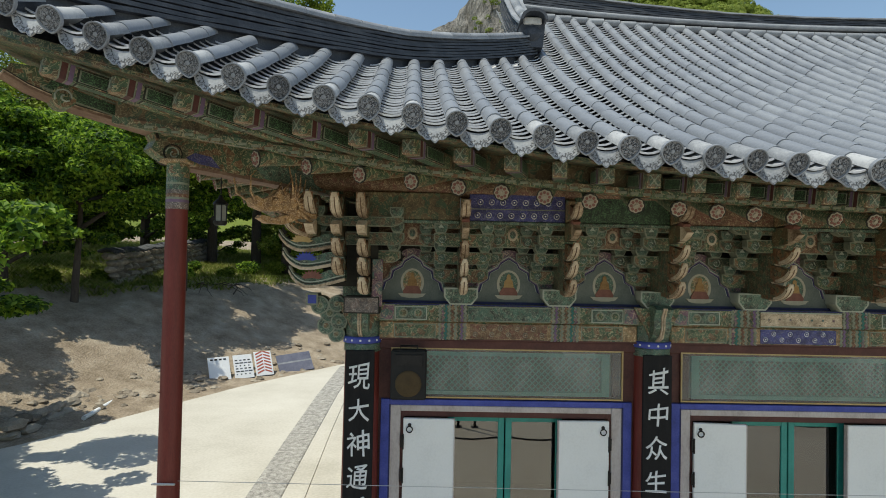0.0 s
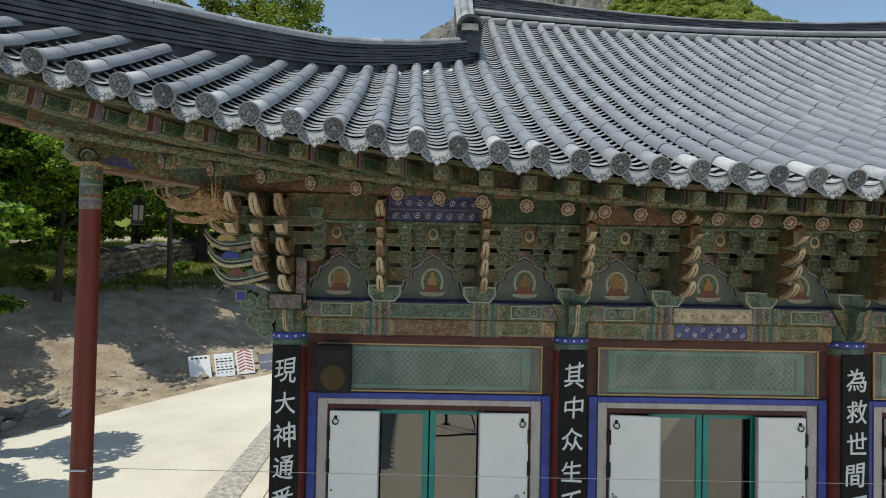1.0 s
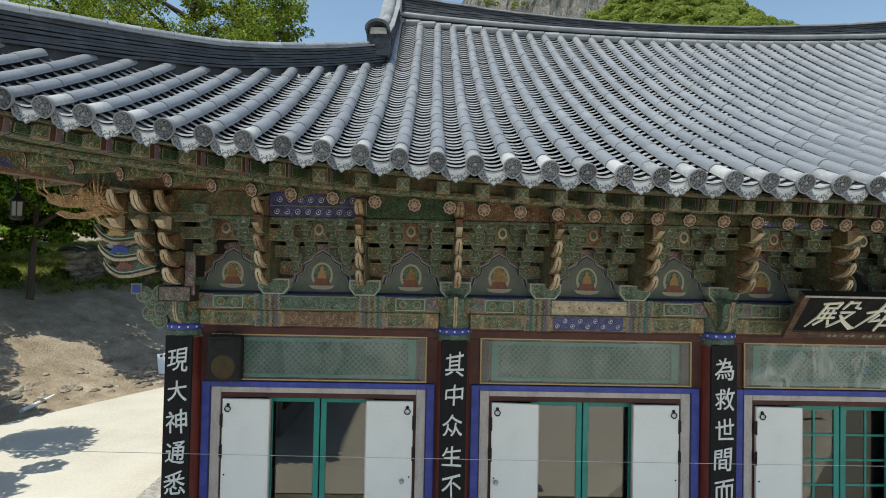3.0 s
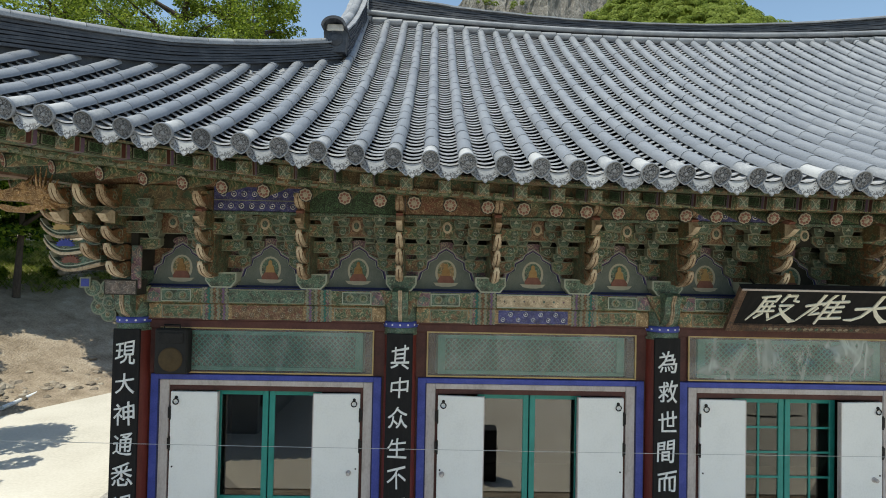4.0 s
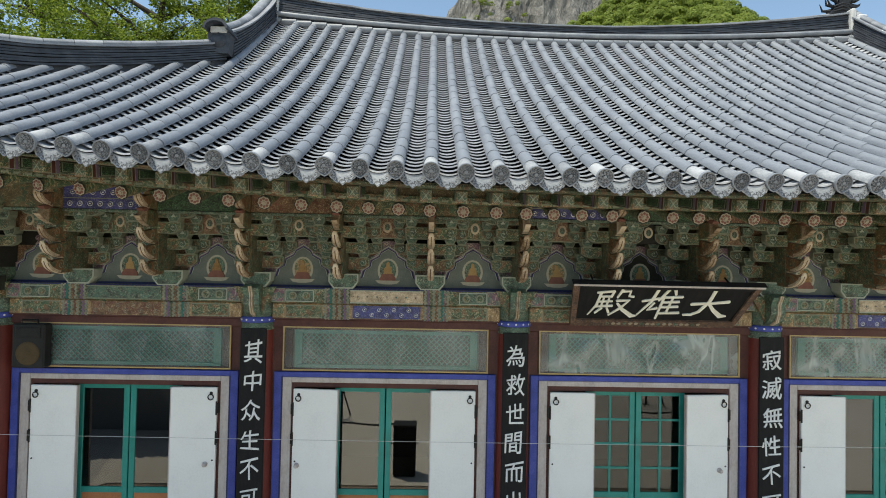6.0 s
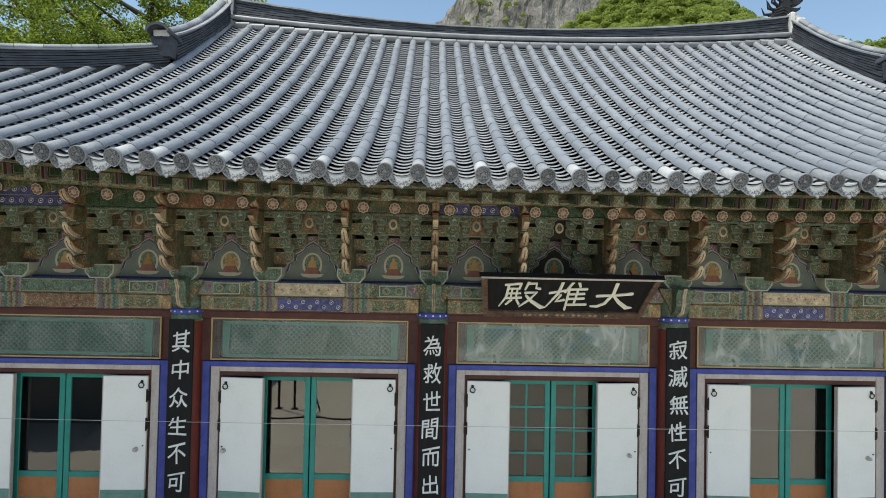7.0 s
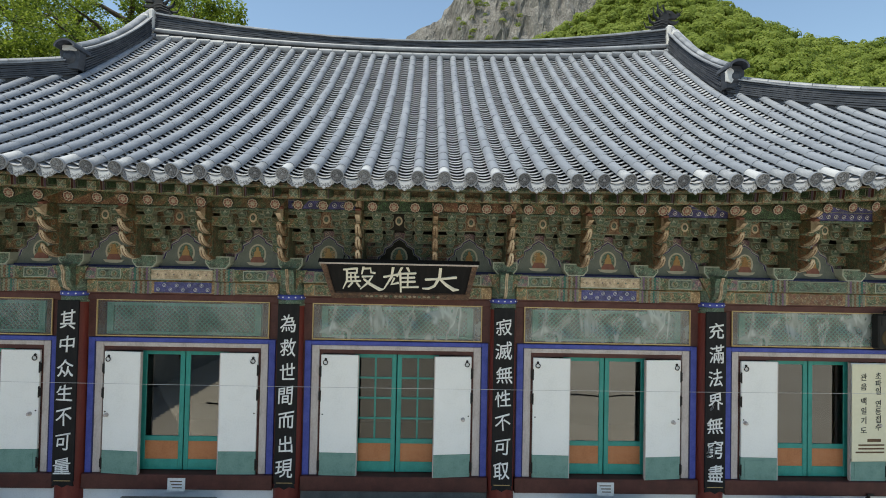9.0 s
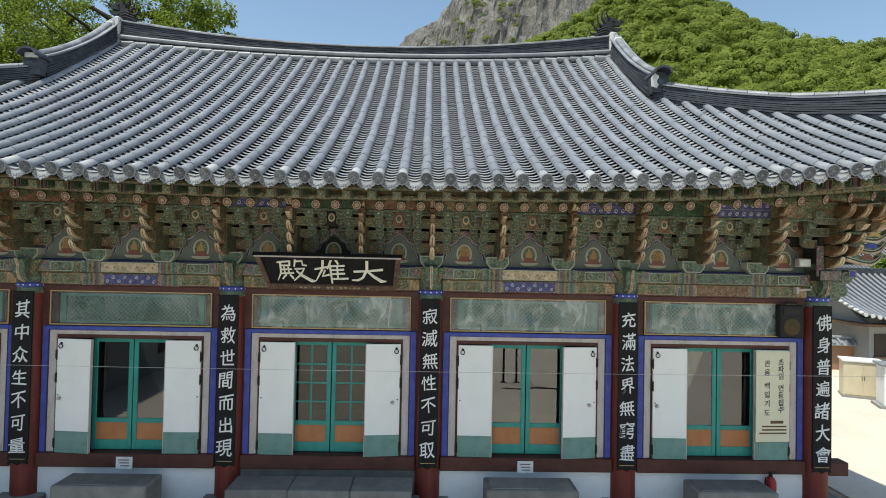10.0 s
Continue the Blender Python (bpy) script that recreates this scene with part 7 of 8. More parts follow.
def leaf_cloud(centres, n, size, seed, flat=0.75):
    """Leaves as small bent quads gathered in clumps. centres: (x, y, z, radius)."""
    rng = np.random.default_rng(seed)
    c = np.array(centres)
    pick = rng.choice(len(c), n, p=c[:, 3] ** 2 / (c[:, 3] ** 2).sum())
    d = rng.normal(size=(n, 3))
    d /= np.linalg.norm(d, axis=1, keepdims=True)
    r = rng.uniform(0.25, 1.0, n) ** 0.5
    p = c[pick, :3] + d * (c[pick, 3] * r)[:, None] * np.array([1, 1, flat])
    nrm = d * 0.6 + rng.normal(size=(n, 3)) * 0.6 + np.array([0, 0, 0.7])
    nrm /= np.linalg.norm(nrm, axis=1, keepdims=True)
    a = np.cross(nrm, rng.normal(size=(n, 3)))
    a /= np.linalg.norm(a, axis=1, keepdims=True)
    b = np.cross(nrm, a)
    s = size * rng.uniform(0.6, 1.35, n)[:, None]
    v = np.stack([p - a * s, p - b * s * 0.55 + nrm * s * 0.18, p + a * s, p + b * s * 0.55 + nrm * s * 0.18], 1).reshape(-1, 3)
    return v, np.arange(4 * n).reshape(-1, 4)


def tree(at, height, spread, seed, leaves, size, mat, label, low=0.25, lean=0.0, group="trees beside the hall", flat=0.0):
    rng = random.Random(seed)
    t = thing("tree", label, "tree", group, at)
    trunk = Mesh()
    bend = [Vector((lean * a * a * height * 0.3 + 0.25 * math.sin(a * 4 + seed) * a, 0.25 * math.cos(a * 3 + seed) * a, a * height * 0.8)) for a in np.linspace(0, 1, 8)]
    trunk.tube(bend, height * 0.012 + 0.06, 10, 0, 0.04)
    part("trunk", trunk, BARK, t)
    clumps = []
    limbs = int(9 + spread * 1.2)
    for i in range(limbs):
        a = low + (0.97 - low) * (i + rng.random()) / limbs
        base = bend[min(7, int(a * 7))]
        ang = i * 2.4 + rng.uniform(-0.5, 0.5)
        reach = spread * (0.45 + 0.55 * math.sin(math.pi * min(1, max(0.08, (a - low) / (1 - low) * 0.8 + 0.22)))) * rng.uniform(0.75, 1.1)
        tip = base + Vector((math.cos(ang) * reach, math.sin(ang) * reach, reach * rng.uniform(0.15, 0.5)))
        mid = base.lerp(tip, 0.5) + Vector((0, 0, reach * 0.12))
        part("limb", Mesh().tube([base, mid, tip], height * 0.009 + 0.02, 6, 0, 0.015), BARK, t)
        for q in range(8):
            f = rng.uniform(0.35, 1.08)
            p = base.lerp(tip, f) + Vector((rng.uniform(-1, 1), rng.uniform(-1, 1), rng.uniform(-0.4, 0.7))) * reach * 0.22
            clumps.append((p.x, p.y, p.z, reach * rng.uniform(0.12, 0.27)))
    clumps.append((bend[-1].x, bend[-1].y, bend[-1].z, spread * 0.3))
    v, f = leaf_cloud(clumps, leaves, size, seed, flat or (0.48 if mat is LEAF else 0.8))
    me = bpy.data.meshes.new("crown")
    me.from_pydata(v.tolist(), [], f.tolist())
    me.materials.append(mat)
    me.update()
    crown = new("crown", me)
    crown.parent = t
    return t


def on_ground(x, y):
    return (x, y, ground_height(x, y) - 0.1)


MAPLE = "broad green maple with layered sunlit leaves on the bank"
TALL = "tall broadleaf tree in fresh spring leaf behind the hall"
tree(on_ground(-28.5, 20.5), 9.5, 5.2, 3, 20000, 0.14, LEAF, MAPLE, 0.25, flat=0.3)
tree(on_ground(-25.1, 20.4), 10.5, 6.1, 75, 60000, 0.118, LEAF, MAPLE, 0.55, flat=0.5)
tree(on_ground(-22.5, 26.2), 11, 5.3, 8, 46000, 0.122, LEAF, MAPLE, 0.6, flat=0.6)
tree(on_ground(-28.6, 15.4), 9.5, 4.6, 43, 38000, 0.118, LEAF, MAPLE, 0.45, flat=0.45)
tree(on_ground(-38.5, 19), 9, 5, 11, 16200, 0.115, LEAF, MAPLE, 0.18)
tree(on_ground(-36, 28), 13, 6, 13, 16200, 0.158, LEAF, MAPLE, 0.15)
tree(on_ground(-34, 44), 14, 6.5, 15, 18000, 0.173, LEAF, MAPLE, 0.12)
tree(on_ground(-12.5, 45), 12, 5.0, 17, 14400, 0.150, LEAF, MAPLE, 0.15)
tree(on_ground(-22.6, 6.4), 9.5, 4.3, 41, 46000, 0.115, LEAF, MAPLE, 0.42, flat=0.3)
tree(on_ground(-21.2, 3.2), 9.5, 4.3, 49, 40000, 0.115, LEAF, MAPLE, 0.35, flat=0.8)
tree(on_ground(-31.5, 53), 8, 4.5, 51, 14000, 0.14, LEAF, MAPLE, 0.05)
tree(on_ground(-24.5, 54), 7, 4.2, 53, 14000, 0.14, LEAF_YOUNG, MAPLE, 0.05)
tree(on_ground(-18.5, 40), 6, 4.0, 55, 12000, 0.13, LEAF_YOUNG, MAPLE, 0.05)
tree(on_ground(-17.5, 47), 9, 5.0, 45, 14000, 0.15, LEAF, MAPLE, 0.05)
tree(on_ground(-9.0, 55), 10, 6.0, 47, 14000, 0.17, LEAF, MAPLE, 0.05)
tree((-27.6, 43, 2.0), 34, 9.0, 21, 46000, 0.115, LEAF_YOUNG, TALL, 0.4, group="trees behind the hall")
tree((-20, 39, 1.0), 31, 7.0, 71, 30000, 0.13, LEAF_YOUNG, TALL, 0.35, group="trees behind the hall")
tree((-35, 46, 1.0), 36, 8.5, 73, 26000, 0.16, LEAF_YOUNG, TALL, 0.3, group="trees behind the hall")
tree((-41, 47, 2), 36, 9, 23, 34000, 0.14, LEAF_YOUNG, TALL, 0.4, group="trees behind the hall")
tree((-42, 34, 2), 31, 9, 27, 21600, 0.173, LEAF_YOUNG, TALL, 0.3, group="trees behind the hall")
tree((-24, 44, 1), 36, 8, 29, 21600, 0.187, LEAF_YOUNG, TALL, 0.4, group="trees behind the hall")

# ---- far hill and cliff ----
R_HILL = 420.0


def share(points, x):
    return float(np.interp(x - 12, [p[0] for p in points], [p[1] for p in points])) + 0.032


CLIFF = [(-75, 0.25), (-64, 0.35), (-48, 0.385), (-32, 0.405), (-14, 0.43), (4, 0.465), (14, 0.51), (30, 0.56), (60, 0.60), (100, 0.60), (140, 0.52), (190, 0.42), (230, 0.35)]
SKYLINE = [(-900, 0.22), (-330, 0.25), (-150, 0.27), (-40, 0.31), (0, 0.335), (60, 0.365), (88, 0.392), (118, 0.445), (150, 0.485), (180, 0.487), (205, 0.462), (240, 0.418), (270, 0.40), (300, 0.385), (335, 0.39), (420, 0.37), (620, 0.30), (900, 0.24)]


def hill_height(x, y):
    top = share(SKYLINE, x) * (R_HILL + 9) + 4
    a = max(0.0, min(1.0, (y - 130) / (R_HILL - 130)))
    z = -1.4 + (top + 1.4) * (a ** 1.15)
    if y > R_HILL:
        z -= (y - R_HILL) * 0.35
    return z - 6


hx, hy = np.linspace(-900, 900, 61), np.concatenate([np.linspace(128, R_HILL, 16), np.linspace(R_HILL + 40, R_HILL + 260, 4)])
hill = Mesh()
hill.add([(x, y, hill_height(x, y) + 3 * noise.noise((x * 0.02, y * 0.02, 1))) for y in hy for x in hx], [(j * 61 + i, j * 61 + i + 1, (j + 1) * 61 + i + 1, (j + 1) * 61 + i) for j in range(len(hy) - 1) for i in range(60)], 0, True)
tagged(part("hillside", hill, FOREST), "steep wooded hillside behind the temple", "hill", kind="structure")
def crown_shell(x, y, z, r, rng, n=230):
    """A far crown: leaf tufts laid over a lumpy dome."""
    d = rng.normal(size=(n, 3))
    d[:, 2] = np.abs(d[:, 2]) * 0.9 - 0.15
    d /= np.linalg.norm(d, axis=1, keepdims=True)
    k = rng.normal(size=3) * 2.5
    p = np.array([x, y, z]) + d * (r * (0.9 + 0.22 * np.sin(d @ k + rng.uniform(0, 6))))[:, None] * np.array([1, 1, 0.85])
    nrm = d + rng.normal(size=(n, 3)) * 0.2
    nrm /= np.linalg.norm(nrm, axis=1, keepdims=True)
    a = np.cross(nrm, rng.normal(size=(n, 3)))
    a /= np.linalg.norm(a, axis=1, keepdims=True)
    b = np.cross(nrm, a)
    s = (r * 0.14) * rng.uniform(0.6, 1.3, n)[:, None]
    v = np.stack([p - a * s, p - b * s * 0.8, p + a * s, p + b * s * 0.8], 1).reshape(-1, 3)
    return v, np.arange(4 * n).reshape(-1, 4)


# canopy: uneven crowns of leaf tufts
rng = np.random.default_rng(4)
vs, fs, base = [], [], 0
for i in range(2390):
    x = rng.uniform(-70, 430) if i < 1750 else (rng.uniform(-420, -70) if i < 1850 else rng.uniform(120, 430))
    y = R_HILL + 8 - 150 * rng.random() ** 1.25 if i < 1850 else 140 + 140 * rng.random()
    r = rng.uniform(3.6, 7.5)
    z = hill_height(x, y) + 3.2 + rng.uniform(-1, 1.5)
    if i >= 2300:
        # scrub on the ledges of the cliff
        x, a, r = rng.uniform(-45, 75), rng.uniform(0.62, 0.9), rng.uniform(1.6, 3.6)
        y, z = 436 + 55 * a * a, share(CLIFF, x) * 475 * a
    v, f = crown_shell(x, y, z, r, rng)
    vs.append(v)
    fs.append(f + base)
    base += len(v)
me = bpy.data.meshes.new("canopy")
me.from_pydata(np.concatenate(vs).tolist(), [], np.concatenate(fs).tolist())
me.materials.append(FOREST)
me.update()
tagged(new("canopy", me), "bright spring-green forest canopy on the hillside", "forest", kind="stuff")

cliff = Mesh()
nu, nw = 90, 34
v = []
for j in range(nw):
    a = j / (nw - 1)
    for i in range(nu):
        x = -66 + 296 * i / (nu - 1)
        top = share(CLIFF, x) * 475
        z = top * a
        y = 440 + 55 * a ** 2
        rough = noise.noise((x * 0.05, z * 0.018, 2)) * 10 + noise.noise((x * 0.16, z * 0.05, 7)) * 5 + noise.noise((x * 0.4, z * 0.16, 9)) * 2.2
        v.append((x + 2 * noise.noise((x * 0.2, z * 0.2, 0)), y - rough * min(1, 3 * a), z + noise.noise((x * 0.12, 0, 4)) * 5 * a))
cliff.add(v, [(j * nu + i, j * nu + i + 1, (j + 1) * nu + i + 1, (j + 1) * nu + i) for j in range(nw - 1) for i in range(nu - 1)], 0, False)
tagged(part("cliff", cliff, ROCK), "bare grey rock cliff rising above the woods", "cliff", kind="structure")

# ---- beside the hall: bank, signs, walls ----


def lump(m, at, size, seed, squash=0.7):
    """An uneven stone."""
    r = random.Random(seed)
    k, ring = 7, 4
    v = []
    for j in range(ring):
        a = -0.5 + j / (ring - 1)
        w = math.cos(a * 2.2)
        for i in range(k):
            t = 2 * math.pi * i / k + r.uniform(-0.2, 0.2)
            q = size * w * r.uniform(0.75, 1.1)
            v.append((at[0] + q * math.cos(t), at[1] + q * math.sin(t), at[2] + size * squash * (a + 0.5) * r.uniform(0.9, 1.1)))
    f = [(j * k + i, j * k + (i + 1) % k, (j + 1) * k + (i + 1) % k, (j + 1) * k + i) for j in range(ring - 1) for i in range(k)] + [tuple(range((ring - 1) * k, ring * k))]
    m.add(v, f)
    return m


FIELD_STONE = material("brown_field_stone", [(0.12, 0.10, 0.075), (0.24, 0.20, 0.155), (0.36, 0.315, 0.25)], rough=0.9, scale=2.5, fine=30, bump=0.6, depth=0.02, spread=0.5)
SIGN_WHITE = material("white_sign_enamel", [(0.66, 0.68, 0.70), (0.78, 0.79, 0.80)], rough=0.5, scale=4, fine=30, bump=0.05, depth=0.002)
SIGN_RED = material("faded_red_stripe", [(0.30, 0.06, 0.04), (0.42, 0.12, 0.08)], rough=0.6, scale=6, fine=40, bump=0.05, depth=0.002)
TARP = material("slate_blue_sheet", [(0.07, 0.075, 0.11), (0.12, 0.125, 0.17), (0.17, 0.175, 0.22)], rough=0.6, scale=2, fine=20, bump=0.2, depth=0.02)


def low_sign(at, yaw, w, h, label):
    s = thing("road_sign", label, "sign", "signs at the foot of the bank", at)
    s.rotation_euler = (radians(-28), 0, radians(yaw))
    part("panel", Mesh().box(-w / 2, w / 2, -0.02, 0.02, 0.04, h, 0.01), SIGN_WHITE, s)
    part("frame_foot", Mesh().box(-w / 2, w / 2, -0.05, 0.05, 0, 0.04, 0.008), IRON, s)
    part("back_strut", Mesh().tube([(0, 0.03, h * 0.8), (0, h * 0.62, 0.30)], 0.02, 6), IRON, s)
    return s


a = low_sign((-17.1, 18.0, GROUND_Z + 0.02), 38, 0.92, 1.15, "plain white metal sign leaning at the foot of the bank")
for i in range(4):
    part("print_bar", Mesh().box(-0.36 + 0.19 * i, -0.24 + 0.19 * i, -0.026, -0.02, 1.0, 1.07), IRON, a)
b = low_sign((-16.3, 18.75, GROUND_Z + 0.02), 38, 0.86, 1.15, "white metal sign with rows of print, leaning by the road")
for j in range(6):
    for i in range(4):
        w = 0.06 + 0.05 * ((i * 3 + j * 5) % 3)
        part("print_bar", Mesh().box(-0.36 + 0.19 * i, -0.36 + 0.19 * i + w, -0.026, -0.02, 0.22 + 0.13 * j, 0.27 + 0.13 * j), IRON if (i + j) % 3 else TARP, b)
c = low_sign((-15.6, 19.45, GROUND_Z + 0.02), 38, 0.82, 1.2, "white metal sign with faded red diagonal stripes")
for i in range(7):
    z = 0.14 + 0.15 * i
    part("stripe", Mesh().prism([(-0.34, z), (-0.02, z + 0.13), (-0.02, z + 0.20), (-0.34, z + 0.07)], -0.026, -0.02, "y"), SIGN_RED, c)
    part("stripe", Mesh().prism([(0.34, z), (0.02, z + 0.13), (0.02, z + 0.20), (0.34, z + 0.07)], -0.026, -0.02, "y"), SIGN_RED, c)
sh = thing("sheet_stack", "slate-blue boards leaning on the bank beside the signs", "boards", at=(-14.45, 20.75, GROUND_Z))
sh.rotation_euler = (radians(-38), radians(-4), radians(34))
part("sheet", Mesh().box(-0.85, 0.85, -0.03, 0.03, 0, 1.0, 0.01), TARP, sh)
part("sheet_band", Mesh().box(-0.85, 0.85, -0.036, -0.029, 0.5, 0.58), RIDGE_CAP, sh)

for i in range(42):
    q = (i // 2) / 20
    x, y = -20.3 - 0.25 * q + 0.1 * math.sin(i * 2.1) - 0.16 * (i % 2), 10.2 + 6.2 * q + 0.15 * (i % 2)
    st = Mesh()
    lump(st, (0, 0, -0.05), 0.26 + 0.07 * math.sin(i * 1.7), i, 1.15)
    ob = part("kerb_stone", st, FIELD_STONE)
    ob.location = (x, y, GROUND_Z + 0.24 * (i % 2))
    ob.scale = (1.0, 1.5, 0.85)
    tagged(ob, "rough brown stone edging the road", "stone", "kerb stones")
pipe = Mesh().tube([(-19.3, 12.0, GROUND_Z + 0.12), (-19.75, 15.6, GROUND_Z + 0.14)], 0.08, 8)
tagged(part("drain_pipe", pipe, SIGN_WHITE), "pale drain pipe lying along the kerb", "pipe")
for i in range(240):
    r = random.Random(100 + i)
    x, y = r.uniform(-23.5, -12.5), 0
    y = 14 + (x + 18.6) * 1.45 + r.uniform(0.2, 1.0) * r.uniform(0.5, 7.0)
    st = Mesh()
    lump(st, (0, 0, -0.08), r.uniform(0.05, 0.24), 200 + i, 0.8)
    ob = part("bank_stone", st, FIELD_STONE)
    ob.location = (x, y, ground_height(x, y))
    tagged(ob, "loose brown stone on the dug bank", "stone", "loose bank stones")

wall = thing("rubble_wall", "rubble retaining wall of rounded brown stones with a tiled coping under the trees", "wall", at=(0, 0, 0))
k = 0
for run in range(46):
    for course in range(5):
        q = (run + 0.5 * (course % 2)) / 46
        x, y = -25.6 - 3.6 * q, 24.4 + 24.0 * q
        st = Mesh()
        lump(st, (0, 0, 0), rnd(0.30, 0.40), 500 + k, 1.0)
        ob = part("stone", st, FIELD_STONE, wall)
        ob.scale = (rnd(0.8, 1.1), rnd(0.9, 1.35), rnd(0.85, 1.15))
        ob.location = (x - 0.08 * course + rnd(-0.05, 0.05), y, ground_height(x, y) - 0.15 + 0.36 * course)
        k += 1
coping = Mesh()
for i in range(80):
    q = (i + 0.5) / 80
    x, y = -26.05 - 3.6 * q, 24.4 + 24.0 * q
    z = ground_height(x + 0.4, y) + 1.72
    coping.tube([(x + 0.45, y, z), (x, y, z + 0.16), (x - 0.45, y, z)], 0.09, 6)
part("coping_tiles", coping, RIDGE_TILE, wall, "small grey coping tiles")

# grass tufts along the top of the bank
rng = np.random.default_rng(12)
pts = []
for i in range(15000):
    x, y = rng.uniform(-42, -6), rng.uniform(12, 64)
    s = -0.873 * (x + 19.4) + 0.488 * (y - 10.6)
    if s > 10.6 + 1.6 * noise.noise((x * 0.3, y * 0.3, 6)):
        pts.append((x, y, ground_height(x, y)))
gv, gf = [], []
for x, y, z in pts:
    for q in range(7):
        a, h, w = rng.uniform(0, 6.28), rng.uniform(0.15, 0.5), 0.05
        dx, dy = rng.uniform(-0.35, 0.35, 2)
        n0 = len(gv)
        ca, sa = math.cos(a), math.sin(a)
        gv += [(x + dx - w * ca, y + dy - w * sa, z - 0.03), (x + dx + w * ca, y + dy + w * sa, z - 0.03), (x + dx + 0.9 * h * sa, y + dy + 0.9 * h * ca, z + h * 0.8)]
        gf.append((n0, n0 + 1, n0 + 2))
me = bpy.data.meshes.new("grass")
me.from_pydata(gv, [], gf)
me.materials.append(GRASS)
me.update()
tagged(new("grass", me), "rough green grass and weeds on the bank", "grass", kind="stuff")


def shrub(at, r, seed, mat):
    s = thing("shrub", "leafy green shrub on the bank", "shrub", "shrubs on the bank", at)
    v, f = leaf_cloud([(rnd(-0.5, 0.5) * r, rnd(-0.5, 0.5) * r, r * rnd(0.4, 0.9), r * rnd(0.4, 0.7)) for _ in range(7)], 1500, 0.09, seed)
    me = bpy.data.meshes.new("foliage")
    me.from_pydata(v.tolist(), [], f.tolist())
    me.materials.append(mat)
    o = new("foliage", me)
    o.parent = s
    for i in range(4):
        part("stem", Mesh().tube([(0, 0, -0.1), (rnd(-0.4, 0.4) * r, rnd(-0.4, 0.4) * r, r * 0.8)], 0.03, 5, 0, 0.008), BARK, s)


for i, (x, y, r) in enumerate(((-24.3, 31.0, 0.55), (-22.6, 33.0, 0.65), (-25.6, 34.5, 0.7), (-26.3, 24.6, 0.6), (-22.2, 36.5, 0.9), (-27.8, 22.0, 0.8), (-18.0, 37.0, 1.1), (-20.5, 38.0, 1.0))):
    shrub(on_ground(x, y), r, 700 + i, LEAF_YOUNG if i % 2 else LEAF)

# dry branches and roots over the brow of the bank
for i, (x, y, dx, dy) in enumerate(((-22.4, 27.6, 1.5, -1.3), (-22.0, 27.9, 0.5, -1.9), (-21.2, 28.4, 1.6, -0.2), (-20.8, 28.8, 1.2, 0.9), (-20.2, 28.2, -0.5, 1.6), (-21.6, 28.2, 1.9, 0.6))):
    line = []
    for q in range(6):
        a = q / 5
        px_, py_ = x + dx * a + 0.12 * math.sin(3 * q + i), y + dy * a + 0.12 * math.cos(2 * q + i)
        line.append((px_, py_, ground_height(px_, py_) + 0.06 + 0.35 * math.sin(math.pi * a)))
    tagged(part("dry_branch", Mesh().tube(line, 0.045, 6, 0, 0.012), BARK), "dry bare branch lying over the brow of the bank", "branch", "dry branches on the bank")

# lantern under the side eave
LAMP_PAPER = material("pale_lantern_glass", [(0.20, 0.20, 0.175), (0.30, 0.30, 0.265)], rough=0.4, scale=8, fine=40, bump=0.05, depth=0.001)
ln = thing("hanging_lantern", "small pale hanging lantern with a dark cap under the side eave", "lantern", at=(-9.97, -1.20, 4.43))
part("glass_box", Mesh().prism([(0.055 * math.cos(t), 0.055 * math.sin(t)) for t in np.linspace(0, 2 * math.pi, 6, endpoint=False)], 0.02, 0.17, "z"), LAMP_PAPER, ln)
for q in range(6):
    t = 2 * math.pi * q / 6
    part("glazing_post", Mesh().tube([(0.057 * math.cos(t), 0.057 * math.sin(t), 0), (0.062 * math.cos(t), 0.062 * math.sin(t), 0.19)], 0.006, 5), IRON, ln)
part("cap", Mesh().lathe([(0.075, 0.18), (0.065, 0.20), (0.03, 0.23), (0.012, 0.27)], 12), IRON, ln)
part("base", Mesh().lathe([(0.05, -0.02), (0.065, 0.0), (0.065, 0.02)], 12), IRON, ln)
part("hanger", Mesh().tube([(0, 0, 0.28), (0, 0, 0.44)], 0.006, 5), IRON, ln)

